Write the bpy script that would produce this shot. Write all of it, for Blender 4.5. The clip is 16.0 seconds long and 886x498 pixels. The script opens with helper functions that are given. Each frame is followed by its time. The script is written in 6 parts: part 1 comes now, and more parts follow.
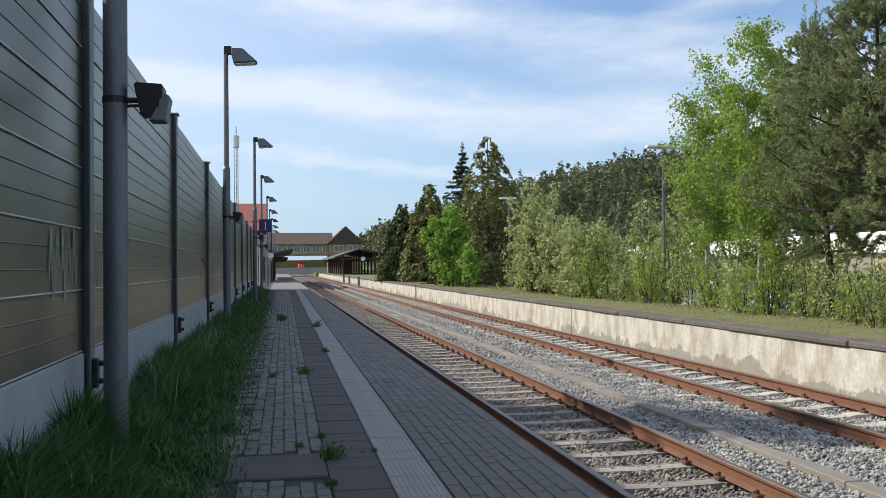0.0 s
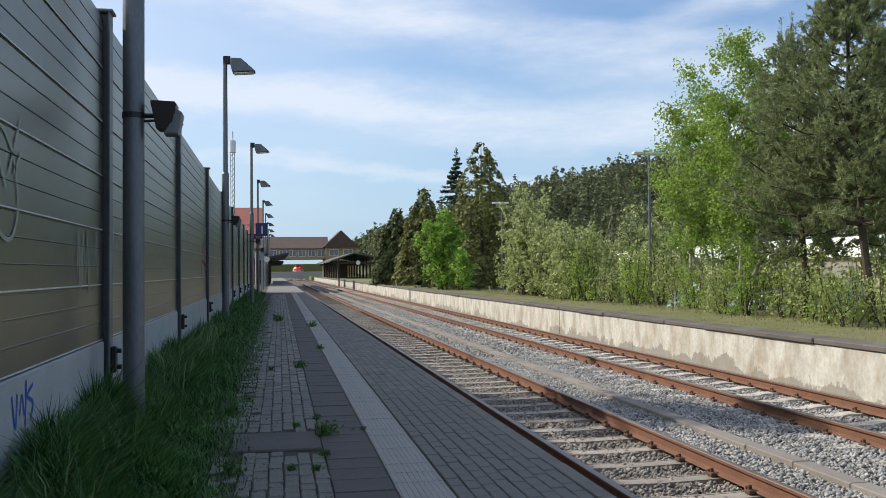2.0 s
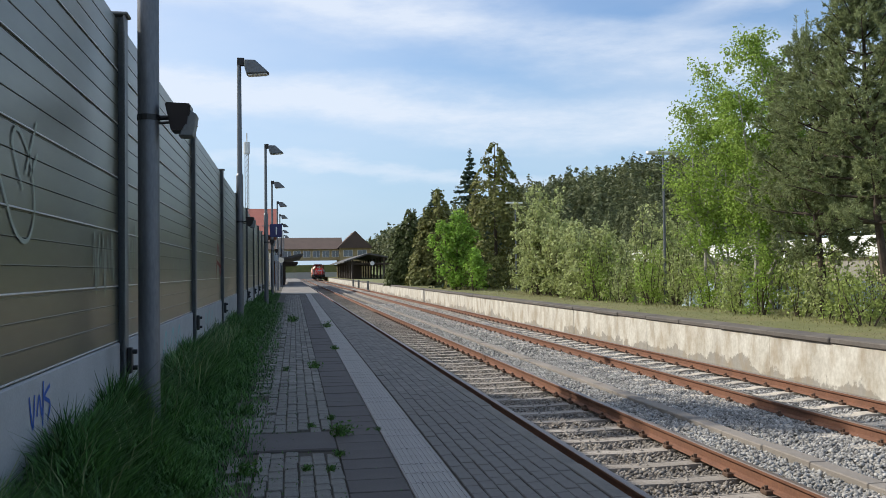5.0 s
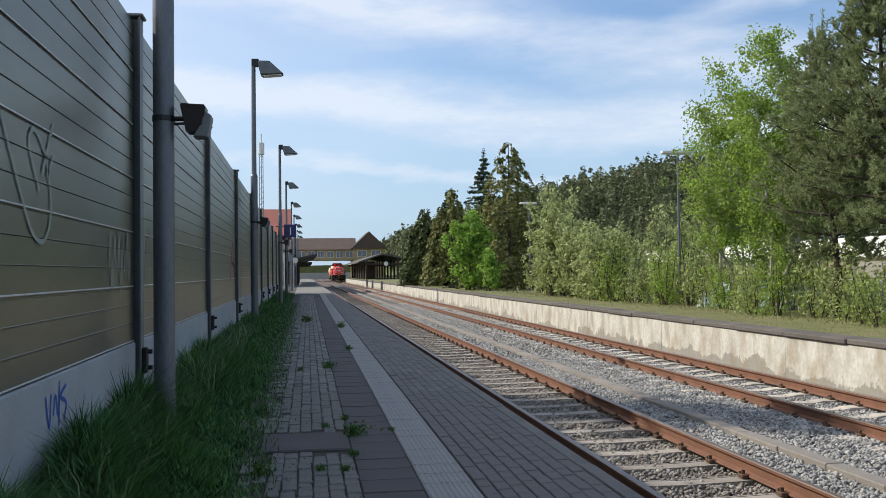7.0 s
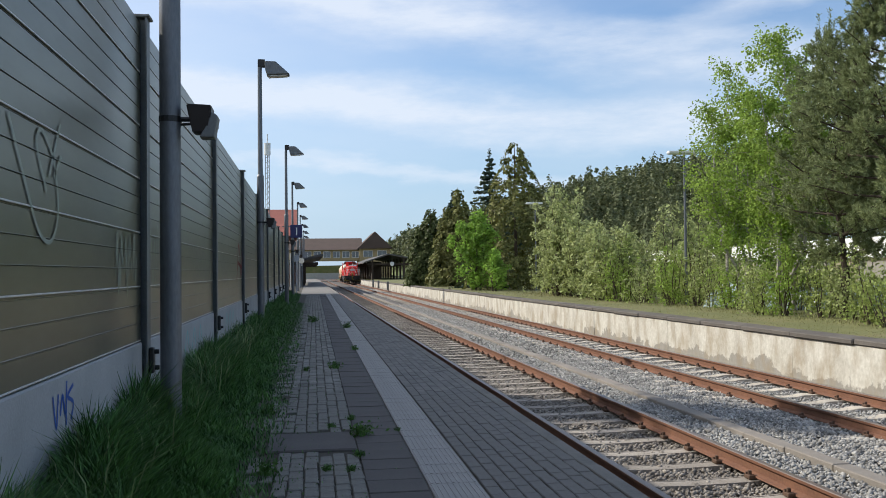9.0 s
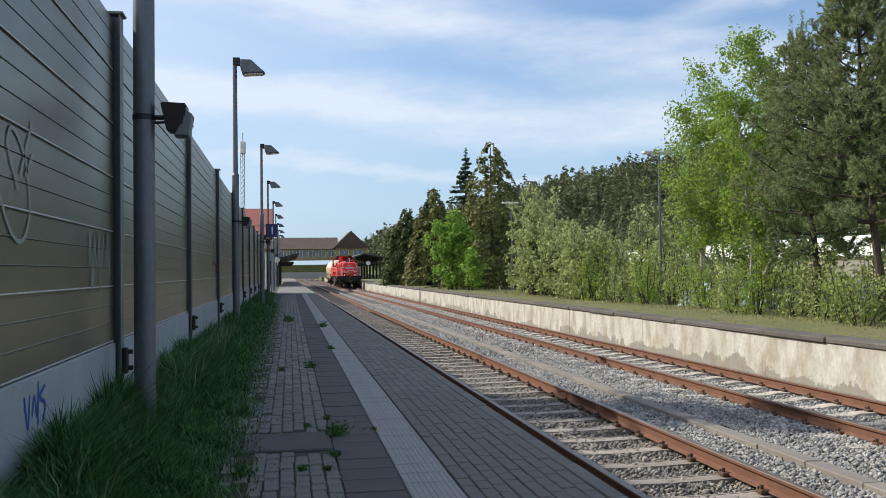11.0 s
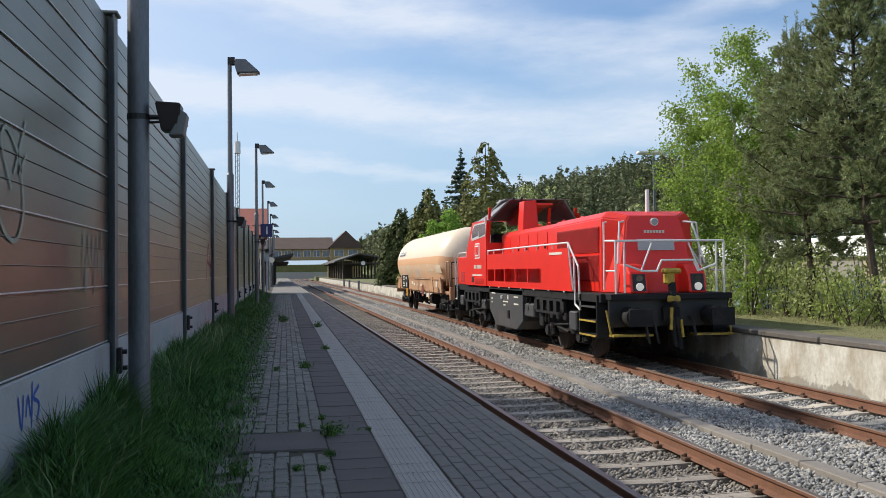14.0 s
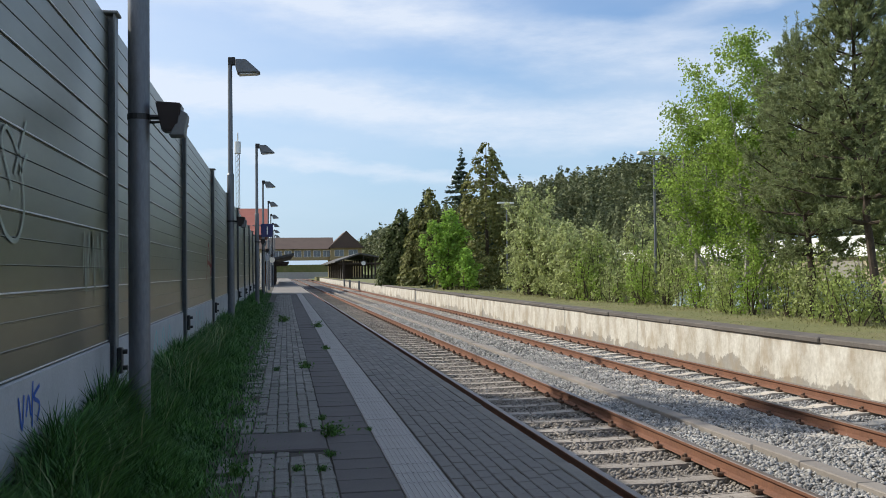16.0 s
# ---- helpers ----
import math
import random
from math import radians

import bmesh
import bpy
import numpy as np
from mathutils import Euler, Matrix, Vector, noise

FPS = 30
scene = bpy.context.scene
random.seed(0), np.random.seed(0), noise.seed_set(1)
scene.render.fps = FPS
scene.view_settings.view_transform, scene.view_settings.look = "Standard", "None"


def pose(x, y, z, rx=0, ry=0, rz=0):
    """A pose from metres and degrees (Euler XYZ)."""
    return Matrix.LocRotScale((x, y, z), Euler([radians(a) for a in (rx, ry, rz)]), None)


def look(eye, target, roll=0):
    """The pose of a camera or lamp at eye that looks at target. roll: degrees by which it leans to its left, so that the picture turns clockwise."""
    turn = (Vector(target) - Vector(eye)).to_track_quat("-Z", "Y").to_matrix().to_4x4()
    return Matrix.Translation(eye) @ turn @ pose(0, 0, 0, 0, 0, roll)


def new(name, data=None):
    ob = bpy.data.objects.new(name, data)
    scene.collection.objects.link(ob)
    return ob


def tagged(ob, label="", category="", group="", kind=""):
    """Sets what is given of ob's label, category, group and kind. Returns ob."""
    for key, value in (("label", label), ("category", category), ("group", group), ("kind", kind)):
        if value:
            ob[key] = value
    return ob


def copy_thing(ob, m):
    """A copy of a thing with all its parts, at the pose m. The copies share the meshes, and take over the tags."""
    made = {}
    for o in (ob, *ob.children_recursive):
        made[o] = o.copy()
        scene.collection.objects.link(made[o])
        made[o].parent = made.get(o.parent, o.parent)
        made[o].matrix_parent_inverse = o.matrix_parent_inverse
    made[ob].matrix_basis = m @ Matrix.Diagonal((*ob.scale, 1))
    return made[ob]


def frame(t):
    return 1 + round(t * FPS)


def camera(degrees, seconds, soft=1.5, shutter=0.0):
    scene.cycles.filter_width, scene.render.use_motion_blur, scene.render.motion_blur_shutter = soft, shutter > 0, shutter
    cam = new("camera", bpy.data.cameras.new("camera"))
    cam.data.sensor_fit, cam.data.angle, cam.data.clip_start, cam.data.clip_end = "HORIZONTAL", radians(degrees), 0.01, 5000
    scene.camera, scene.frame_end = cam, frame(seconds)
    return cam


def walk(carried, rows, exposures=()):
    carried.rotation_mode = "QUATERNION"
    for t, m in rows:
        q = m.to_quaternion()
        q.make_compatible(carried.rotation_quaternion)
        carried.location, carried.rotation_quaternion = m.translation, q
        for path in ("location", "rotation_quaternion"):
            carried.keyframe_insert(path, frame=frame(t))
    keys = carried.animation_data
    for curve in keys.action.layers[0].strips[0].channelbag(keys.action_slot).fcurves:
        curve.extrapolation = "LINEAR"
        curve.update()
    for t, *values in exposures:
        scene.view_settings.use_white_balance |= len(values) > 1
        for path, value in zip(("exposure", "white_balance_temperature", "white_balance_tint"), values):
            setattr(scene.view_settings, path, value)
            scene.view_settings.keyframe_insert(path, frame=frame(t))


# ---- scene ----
# Metres. y runs along the track, x to the right of the near platform, z = 0 is the near platform's paving.
RAIL = -0.55          # top of rail
C1, C2 = 3.85, 7.89   # centres of the two tracks
EDGE = 2.13           # near platform edge
WALL = 9.32           # face of the far platform
EYE = 1.445

cam = camera(52.2, 16.0, soft=0.6)


def aim(yaw, pitch, roll, dx=0.0, dy=0.0, dz=0.0):
    """The camera's pose, turned yaw degrees right of the track's line."""
    y, p = radians(yaw), radians(pitch)
    way = Vector((math.sin(y) * math.cos(p), math.cos(y) * math.cos(p), math.sin(p)))
    eye = Vector((dx, dy, EYE + dz))
    return look(eye, eye + way * 10, -roll)


walk(cam, [
    (0.0, aim(10.30, 1.09, 0.55, 0.04, 0.89, 0.06)),
    (0.2, aim(10.55, 1.22, 0.53, 0.02, 0.42, 0.03)),
    (0.4, aim(10.70, 1.33, 0.50, 0.0, 0.04, 0.0)),
    (0.5, aim(10.748, 1.334, 0.491)), (1.0, aim(11.567, 1.342, 0.503)), (1.5, aim(11.143, 1.318, 0.463)),
    (2.0, aim(10.587, 1.364, 0.473)), (2.5, aim(10.338, 1.377, 0.501)), (3.0, aim(10.151, 1.384, 0.585)),
    (3.5, aim(10.107, 1.383, 0.622)), (4.0, aim(10.094, 1.381, 0.651)), (5.2, aim(9.60, 1.395, 0.66)),
    (6.5, aim(9.001, 1.414, 0.665)), (7.0, aim(8.84, 1.425, 0.645)), (7.5, aim(8.688, 1.424, 0.655)),
    (8.0, aim(8.589, 1.437, 0.653)), (8.5, aim(8.509, 1.444, 0.645)), (9.0, aim(8.459, 1.443, 0.648)),
    (10.2, aim(9.25, 1.41, 0.66)), (11.5, aim(10.172, 1.376, 0.665)), (12.0, aim(10.192, 1.38, 0.655)),
    (12.5, aim(10.225, 1.376, 0.667)), (13.0, aim(10.274, 1.375, 0.665)), (13.5, aim(10.31, 1.382, 0.64)),
    (14.0, aim(10.285, 1.376, 0.65)), (14.5, aim(10.259, 1.382, 0.632)), (15.0, aim(10.257, 1.382, 0.63)),
    (16.0, aim(10.263, 1.382, 0.632)),
], exposures=[(0.0, 0.08), (0.6, 0.03), (13.4, 0.03), (14.2, -0.03), (14.5, -0.07), (15.0, -0.24), (15.3, -0.20), (15.7, 0.0), (16.0, 0.03)])

# ---- light ----
SUN_FROM = Vector((-1.0, 0.60, 0.91)).normalized()
world = bpy.data.worlds.new("sky")
scene.world = world
world.use_nodes = True
wn, wl = world.node_tree.nodes, world.node_tree.links
wn.clear()
w_out = wn.new("ShaderNodeOutputWorld")
w_bg = wn.new("ShaderNodeBackground")
w_bg.inputs["Strength"].default_value = 0.13
sky = wn.new("ShaderNodeTexSky")
sky.sky_type = "NISHITA"
sky.sun_disc = False
sky.sun_elevation = math.asin(SUN_FROM.z)
sky.sun_rotation = math.atan2(SUN_FROM.x, SUN_FROM.y)
sky.air_density, sky.dust_density, sky.ozone_density = 1.0, 0.6, 1.5
# thin cirrus: long bands, a little tilted, broken up by noise, over a fine veil
w_co = wn.new("ShaderNodeTexCoord")
w_sep = wn.new("ShaderNodeSeparateXYZ")
wl.new(w_co.outputs["Generated"], w_sep.inputs[0])


def sky_math(op, a, b=0.0, c=0.0, clamp=False):
    node = wn.new("ShaderNodeMath")
    node.operation, node.use_clamp = op, clamp
    for k_, v_ in enumerate((a, b, c)):
        if isinstance(v_, (int, float)):
            node.inputs[k_].default_value = v_
        else:
            wl.new(v_, node.inputs[k_])
    return node.outputs[0]


def sky_noise(scale, stretch, shift, detail, rough):
    mp = wn.new("ShaderNodeMapping")
    mp.inputs["Scale"].default_value, mp.inputs["Location"].default_value = stretch, shift
    mp.inputs["Rotation"].default_value = (0, 0, radians(7))
    wl.new(w_cmb.outputs[0], mp.inputs[0])
    no = wn.new("ShaderNodeTexNoise")
    no.inputs["Scale"].default_value, no.inputs["Detail"].default_value, no.inputs["Roughness"].default_value = scale, detail, rough
    wl.new(mp.outputs[0], no.inputs["Vector"])
    return no.outputs["Fac"]


bearing = sky_math("ARCTAN2", w_sep.outputs["X"], w_sep.outputs["Y"])
w_cmb = wn.new("ShaderNodeCombineXYZ")
wl.new(bearing, w_cmb.inputs[0])
wl.new(w_sep.outputs["Z"], w_cmb.inputs[1])
wobble = sky_math("MULTIPLY_ADD", sky_noise(5.0, (1, 3, 1), (2.1, 0.4, 0), 6, 0.6), 0.07, -0.035)
height = sky_math("ADD", w_sep.outputs["Z"], wobble)
breaks = sky_math("MULTIPLY_ADD", sky_noise(4.0, (1, 4, 1), (0.3, 1.7, 0), 7, 0.62), 2.4, -0.55, True)
veil = sky_math("MULTIPLY_ADD", sky_noise(2.0, (1, 4, 1), (0.9, 0.2, 0), 6, 0.55), 1.6, -0.62, True)
haze_side = sky_math("MULTIPLY_ADD", bearing, -1.5, 0.36, True)   # thicker on the sun's side
cloud = sky_math("MULTIPLY_ADD", veil, 0.40, sky_math("MULTIPLY", haze_side, 0.55))
for level, tilt, width_, strength_ in ((0.293, -0.167, 0.050, 0.85), (0.186, -0.078, 0.042, 0.95), (0.121, -0.087, 0.012, 0.45), (0.42, -0.10, 0.05, 0.6), (0.60, 0.05, 0.07, 0.6)):
    line = sky_math("MULTIPLY_ADD", bearing, tilt, level)
    off = sky_math("ABSOLUTE", sky_math("SUBTRACT", height, line))
    band = wn.new("ShaderNodeMapRange")
    band.interpolation_type = "SMOOTHSTEP"
    band.inputs["From Min"].default_value, band.inputs["From Max"].default_value = 0.0, width_
    band.inputs["To Min"].default_value, band.inputs["To Max"].default_value = strength_, 0.0
    wl.new(off, band.inputs["Value"])
    cloud = sky_math("ADD", cloud, sky_math("MULTIPLY", band.outputs[0], breaks))
wisp = sky_math("ABSOLUTE", sky_math("SUBTRACT", height, sky_math("MULTIPLY_ADD", bearing, 0.16, 0.192)))
wisp = sky_math("MULTIPLY", sky_math("MULTIPLY_ADD", wisp, -45.0, 0.95, True), sky_math("MULTIPLY_ADD", bearing, 9.0, -3.5, True))
cloud = sky_math("MULTIPLY_ADD", wisp, breaks, cloud)
cloud = sky_math("MINIMUM", cloud, 0.82)
w_mix = wn.new("ShaderNodeMix")
w_mix.data_type = "RGBA"
wl.new(cloud, w_mix.inputs["Factor"])
# pale haze towards the horizon
w_haze = wn.new("ShaderNodeMix")
w_haze.data_type = "RGBA"
w_hr = wn.new("ShaderNodeMapRange")
w_hr.inputs["From Min"].default_value, w_hr.inputs["From Max"].default_value = 0.0, 0.30
w_hr.inputs["To Min"].default_value, w_hr.inputs["To Max"].default_value = 0.85, 0.0
wl.new(w_sep.outputs["Z"], w_hr.inputs["Value"])
wl.new(w_hr.outputs[0], w_haze.inputs["Factor"])
w_tint = wn.new("ShaderNodeMix")
w_tint.data_type, w_tint.blend_type = "RGBA", "MULTIPLY"
w_tint.inputs["Factor"].default_value = 1.0
w_tint.inputs["B"].default_value = (0.92, 1.03, 1.17, 1)
wl.new(sky.outputs["Color"], w_tint.inputs["A"])
wl.new(w_tint.outputs["Result"], w_haze.inputs["A"])
w_haze.inputs["B"].default_value = (2.75, 4.25, 5.9, 1)
wl.new(w_haze.outputs["Result"], w_mix.inputs["A"])
w_mix.inputs["B"].default_value = (6.3, 6.8, 7.6, 1)
wl.new(w_mix.outputs["Result"], w_bg.inputs["Color"])
wl.new(w_bg.outputs[0], w_out.inputs[0])

sun = new("sun", bpy.data.lights.new("sun", "SUN"))
sun.data.energy, sun.data.angle, sun.data.color = 4.8, radians(0.6), (1.0, 0.93, 0.82)
sun.matrix_world = look(SUN_FROM * 50, (0, 0, 0))

# ---- materials ----


def mat(name, color, rough=0.7, metal=0.0, vary=0.25, scale=6.0, fine=60.0, bump=0.0, color2=None, stain=0.0,
        stain_color=(0.05, 0.05, 0.045), island=0.0, objvary=0.0, stretch=(1, 1, 1), spec=0.5):
    """A surface with two scales of variation, optional stains, relief and a random shade for each piece."""
    m = bpy.data.materials.new(name)
    m.use_nodes = True
    n, l = m.node_tree.nodes, m.node_tree.links
    bs = n["Principled BSDF"]
    bs.inputs["Roughness"].default_value, bs.inputs["Metallic"].default_value = rough, metal
    bs.inputs["Specular IOR Level"].default_value = spec
    co = n.new("ShaderNodeTexCoord")
    mp = n.new("ShaderNodeMapping")
    mp.inputs["Scale"].default_value = stretch
    l.new(co.outputs["Object"], mp.inputs[0])
    big, small = n.new("ShaderNodeTexNoise"), n.new("ShaderNodeTexNoise")
    for node, sc, de in ((big, scale, 4), (small, fine, 3)):
        node.inputs["Scale"].default_value, node.inputs["Detail"].default_value = sc, de
        l.new(mp.outputs[0], node.inputs["Vector"])
    avg = n.new("ShaderNodeMath")
    avg.operation = "ADD"
    l.new(big.outputs["Fac"], avg.inputs[0])
    l.new(small.outputs["Fac"], avg.inputs[1])
    rng = n.new("ShaderNodeMapRange")
    rng.inputs["From Min"].default_value, rng.inputs["From Max"].default_value = 0.65, 1.35
    l.new(avg.outputs[0], rng.inputs["Value"])
    mix = n.new("ShaderNodeMix")
    mix.data_type = "RGBA"
    l.new(rng.outputs[0], mix.inputs["Factor"])
    second = color2 or tuple(c * (1 - vary) for c in color)
    mix.inputs["A"].default_value, mix.inputs["B"].default_value = (*second, 1), (*color, 1)
    last = mix.outputs["Result"]
    if stain:
        st = n.new("ShaderNodeTexNoise")
        st.inputs["Scale"].default_value, st.inputs["Detail"].default_value = scale * 0.45, 7
        st.inputs["Roughness"].default_value = 0.65
        l.new(mp.outputs[0], st.inputs["Vector"])
        sr = n.new("ShaderNodeMapRange")
        sr.inputs["From Min"].default_value, sr.inputs["From Max"].default_value = 0.52, 0.70
        sr.inputs["To Max"].default_value = stain
        l.new(st.outputs["Fac"], sr.inputs["Value"])
        sm = n.new("ShaderNodeMix")
        sm.data_type = "RGBA"
        l.new(sr.outputs[0], sm.inputs["Factor"])
        l.new(last, sm.inputs["A"])
        sm.inputs["B"].default_value = (*stain_color, 1)
        last = sm.outputs["Result"]
    if island or objvary:
        src = n.new("ShaderNodeNewGeometry").outputs["Random Per Island"] if island else n.new("ShaderNodeObjectInfo").outputs["Random"]
        ir = n.new("ShaderNodeMapRange")
        amount = island or objvary
        ir.inputs["To Min"].default_value, ir.inputs["To Max"].default_value = 1 - amount, 1 + amount
        l.new(src, ir.inputs["Value"])
        hs = n.new("ShaderNodeHueSaturation")
        l.new(ir.outputs[0], hs.inputs["Value"])
        l.new(last, hs.inputs["Color"])
        last = hs.outputs["Color"]
    l.new(last, bs.inputs["Base Color"])
    if bump:
        bp = n.new("ShaderNodeBump")
        bp.inputs["Strength"].default_value, bp.inputs["Distance"].default_value = min(bump, 1.0), 0.02 * bump
        l.new(small.outputs["Fac"], bp.inputs["Height"])
        l.new(bp.outputs[0], bs.inputs["Normal"])
    return m


def leafy(name, color, color2, through_light=0.35):
    """Leaves: each clump its own shade, light comes through."""
    m = mat(name, color, rough=0.55, color2=color2, scale=0.6, fine=5.0, island=0.4, spec=0.15)
    n, l = m.node_tree.nodes, m.node_tree.links
    bs, out = n["Principled BSDF"], n["Material Output"]
    tr = n.new("ShaderNodeBsdfTranslucent")
    l.new(bs.inputs["Base Color"].links[0].from_socket, tr.inputs["Color"])
    mx = n.new("ShaderNodeMixShader")
    mx.inputs[0].default_value = through_light
    l.new(bs.outputs[0], mx.inputs[1])
    l.new(tr.outputs[0], mx.inputs[2])
    l.new(mx.outputs[0], out.inputs["Surface"])
    return m


def glow(name, color, strength):
    m = bpy.data.materials.new(name)
    m.use_nodes = True
    bs = m.node_tree.nodes["Principled BSDF"]
    bs.inputs["Base Color"].default_value = (*color, 1)
    bs.inputs["Emission Color"].default_value = (*color, 1)
    bs.inputs["Emission Strength"].default_value = strength
    return m


BALLAST = mat("ballast stone", (0.43, 0.42, 0.395), 0.9, color2=(0.16, 0.155, 0.145), scale=3, fine=30, bump=0.6, island=0.45)
BALLAST_BED = mat("ballast bed", (0.17, 0.155, 0.14), 0.95, color2=(0.06, 0.056, 0.052), scale=18, fine=45, bump=1.0)
RUST = mat("rusty rail side", (0.21, 0.095, 0.052), 0.85, color2=(0.13, 0.06, 0.036), scale=3, fine=40, bump=0.3)
RAILTOP = mat("worn rail head", (0.27, 0.21, 0.175), 0.4, metal=0.5, vary=0.3, scale=2, fine=50)
SLEEPER = mat("weathered sleeper", (0.42, 0.375, 0.32), 0.85, color2=(0.20, 0.17, 0.14), scale=4, fine=40, bump=0.4, objvary=0.2)
CLIP = mat("rusty clip", (0.12, 0.07, 0.045), 0.9, vary=0.4)
PAVER = mat("grey paver", (0.225, 0.208, 0.186), 0.85, color2=(0.15, 0.138, 0.123), scale=2, fine=70, bump=0.3, stain=0.35, island=0.14)
DARKSLAB = mat("dark slab", (0.125, 0.11, 0.10), 0.85, color2=(0.088, 0.077, 0.07), scale=2, fine=60, bump=0.3, objvary=0.12, island=0.1)
GUIDE = mat("pale guide slab", (0.43, 0.41, 0.38), 0.85, color2=(0.33, 0.315, 0.29), scale=2, fine=80, bump=0.3, stain=0.3, stain_color=(0.2, 0.2, 0.2), objvary=0.07, island=0.07)
COBBLE = mat("old cobble", (0.29, 0.275, 0.24), 0.85, color2=(0.14, 0.13, 0.11), scale=5, fine=60, bump=0.5, stain=0.4, island=0.25, objvary=0.25)
SOIL = mat("sandy soil", (0.10, 0.088, 0.068), 0.95, color2=(0.05, 0.047, 0.032), scale=3, fine=50, bump=0.8)
COPING = mat("platform coping", (0.25, 0.23, 0.20), 0.9, vary=0.3, scale=3, fine=60, bump=0.3, stain=0.5)
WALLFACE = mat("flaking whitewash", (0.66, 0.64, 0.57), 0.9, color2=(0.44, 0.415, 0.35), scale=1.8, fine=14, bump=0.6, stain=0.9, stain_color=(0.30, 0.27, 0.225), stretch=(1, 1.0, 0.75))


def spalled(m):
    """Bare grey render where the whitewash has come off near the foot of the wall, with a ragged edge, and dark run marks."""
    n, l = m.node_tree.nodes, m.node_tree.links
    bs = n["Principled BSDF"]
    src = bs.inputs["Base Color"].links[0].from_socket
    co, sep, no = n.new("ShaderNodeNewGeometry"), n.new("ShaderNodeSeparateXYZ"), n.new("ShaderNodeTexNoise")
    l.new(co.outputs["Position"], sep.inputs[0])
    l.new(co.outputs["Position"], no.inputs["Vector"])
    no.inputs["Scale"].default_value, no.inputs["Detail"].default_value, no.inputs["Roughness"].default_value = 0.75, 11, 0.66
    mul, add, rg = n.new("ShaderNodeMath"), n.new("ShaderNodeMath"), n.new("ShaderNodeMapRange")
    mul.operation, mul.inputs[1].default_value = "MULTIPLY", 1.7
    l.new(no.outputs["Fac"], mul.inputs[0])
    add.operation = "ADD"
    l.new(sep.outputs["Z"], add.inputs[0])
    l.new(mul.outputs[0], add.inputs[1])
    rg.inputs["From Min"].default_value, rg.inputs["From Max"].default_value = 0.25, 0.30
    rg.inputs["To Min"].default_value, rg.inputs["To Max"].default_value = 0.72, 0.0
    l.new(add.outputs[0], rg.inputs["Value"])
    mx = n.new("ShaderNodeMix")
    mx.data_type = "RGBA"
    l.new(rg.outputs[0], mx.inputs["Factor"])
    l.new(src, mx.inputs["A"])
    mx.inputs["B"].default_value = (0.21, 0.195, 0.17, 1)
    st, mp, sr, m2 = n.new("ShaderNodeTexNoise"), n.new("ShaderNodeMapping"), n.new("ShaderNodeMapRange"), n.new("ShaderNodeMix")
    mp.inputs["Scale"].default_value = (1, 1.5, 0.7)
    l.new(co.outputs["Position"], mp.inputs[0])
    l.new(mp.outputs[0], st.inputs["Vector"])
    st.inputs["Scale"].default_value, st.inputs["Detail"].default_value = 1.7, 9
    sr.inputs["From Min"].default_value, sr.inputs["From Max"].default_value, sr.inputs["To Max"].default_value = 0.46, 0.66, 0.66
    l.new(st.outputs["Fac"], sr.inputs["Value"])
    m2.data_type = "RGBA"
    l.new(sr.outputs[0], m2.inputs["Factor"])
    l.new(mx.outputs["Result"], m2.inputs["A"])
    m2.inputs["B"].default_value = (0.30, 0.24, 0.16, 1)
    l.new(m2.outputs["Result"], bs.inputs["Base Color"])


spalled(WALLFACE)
TANKLOW = mat("dusty peach tank paint", (0.74, 0.52, 0.34), 0.5, color2=(0.66, 0.44, 0.28), scale=0.7, fine=14, stain=0.25, stain_color=(0.48, 0.32, 0.2))
CONCRETE = mat("pale concrete", (0.44, 0.44, 0.43), 0.9, vary=0.2, scale=2, fine=60, bump=0.3, stain=0.4, stain_color=(0.3, 0.3, 0.28))
DUCT = mat("cable duct concrete", (0.29, 0.26, 0.225), 0.9, vary=0.3, scale=3, fine=60, bump=0.3, objvary=0.1)
GRASS = mat("grass blades", (0.11, 0.235, 0.05), 0.5, color2=(0.036, 0.10, 0.024), scale=1.5, fine=20, island=0.5, spec=0.3)
DRYGRASS = mat("dry verge", (0.20, 0.19, 0.075), 0.9, color2=(0.10, 0.12, 0.035), scale=0.8, fine=12, bump=0.6, stain=0.5, stain_color=(0.27, 0.19, 0.11))
FIELD = mat("far meadow", (0.16, 0.19, 0.07), 0.9, color2=(0.10, 0.13, 0.045), scale=0.05, fine=2, bump=0.5)
GALV = mat("galvanised pole", (0.19, 0.20, 0.215), 0.5, metal=0.55, vary=0.35, scale=4, fine=50, stretch=(1, 1, 0.25))
POSTGREY = mat("grey steel post", (0.20, 0.21, 0.21), 0.55, metal=0.3, vary=0.3, scale=3, fine=40)
BLACK = mat("black plastic", (0.018, 0.017, 0.017), 0.5, vary=0.3)
DARKSTEEL = mat("dark dusty steel", (0.022, 0.022, 0.023), 0.75, spec=0.2, metal=0.0, vary=0.4, scale=4, fine=40, stain=0.35, stain_color=(0.075, 0.06, 0.045))
FORESTGREEN = mat("aluminium panel", (0.215, 0.218, 0.178), 0.36, metal=0.78, color2=(0.175, 0.178, 0.142), scale=0.5, fine=3, stretch=(1, 1, 4))
# pale colour standing in for the sky's highlight on the panel lips
EDGEHIGHLIGHT = mat("painted edge highlight", (0.74, 0.74, 0.71), 0.45, metal=0.25, vary=0.3, scale=3, fine=30)
RED = mat("traffic red paint", (0.80, 0.030, 0.018), 0.34, vary=0.12, scale=1.5, fine=30, stain=0.12, stain_color=(0.5, 0.03, 0.02))
WHITE = mat("white paint", (0.78, 0.78, 0.76), 0.5, vary=0.1)
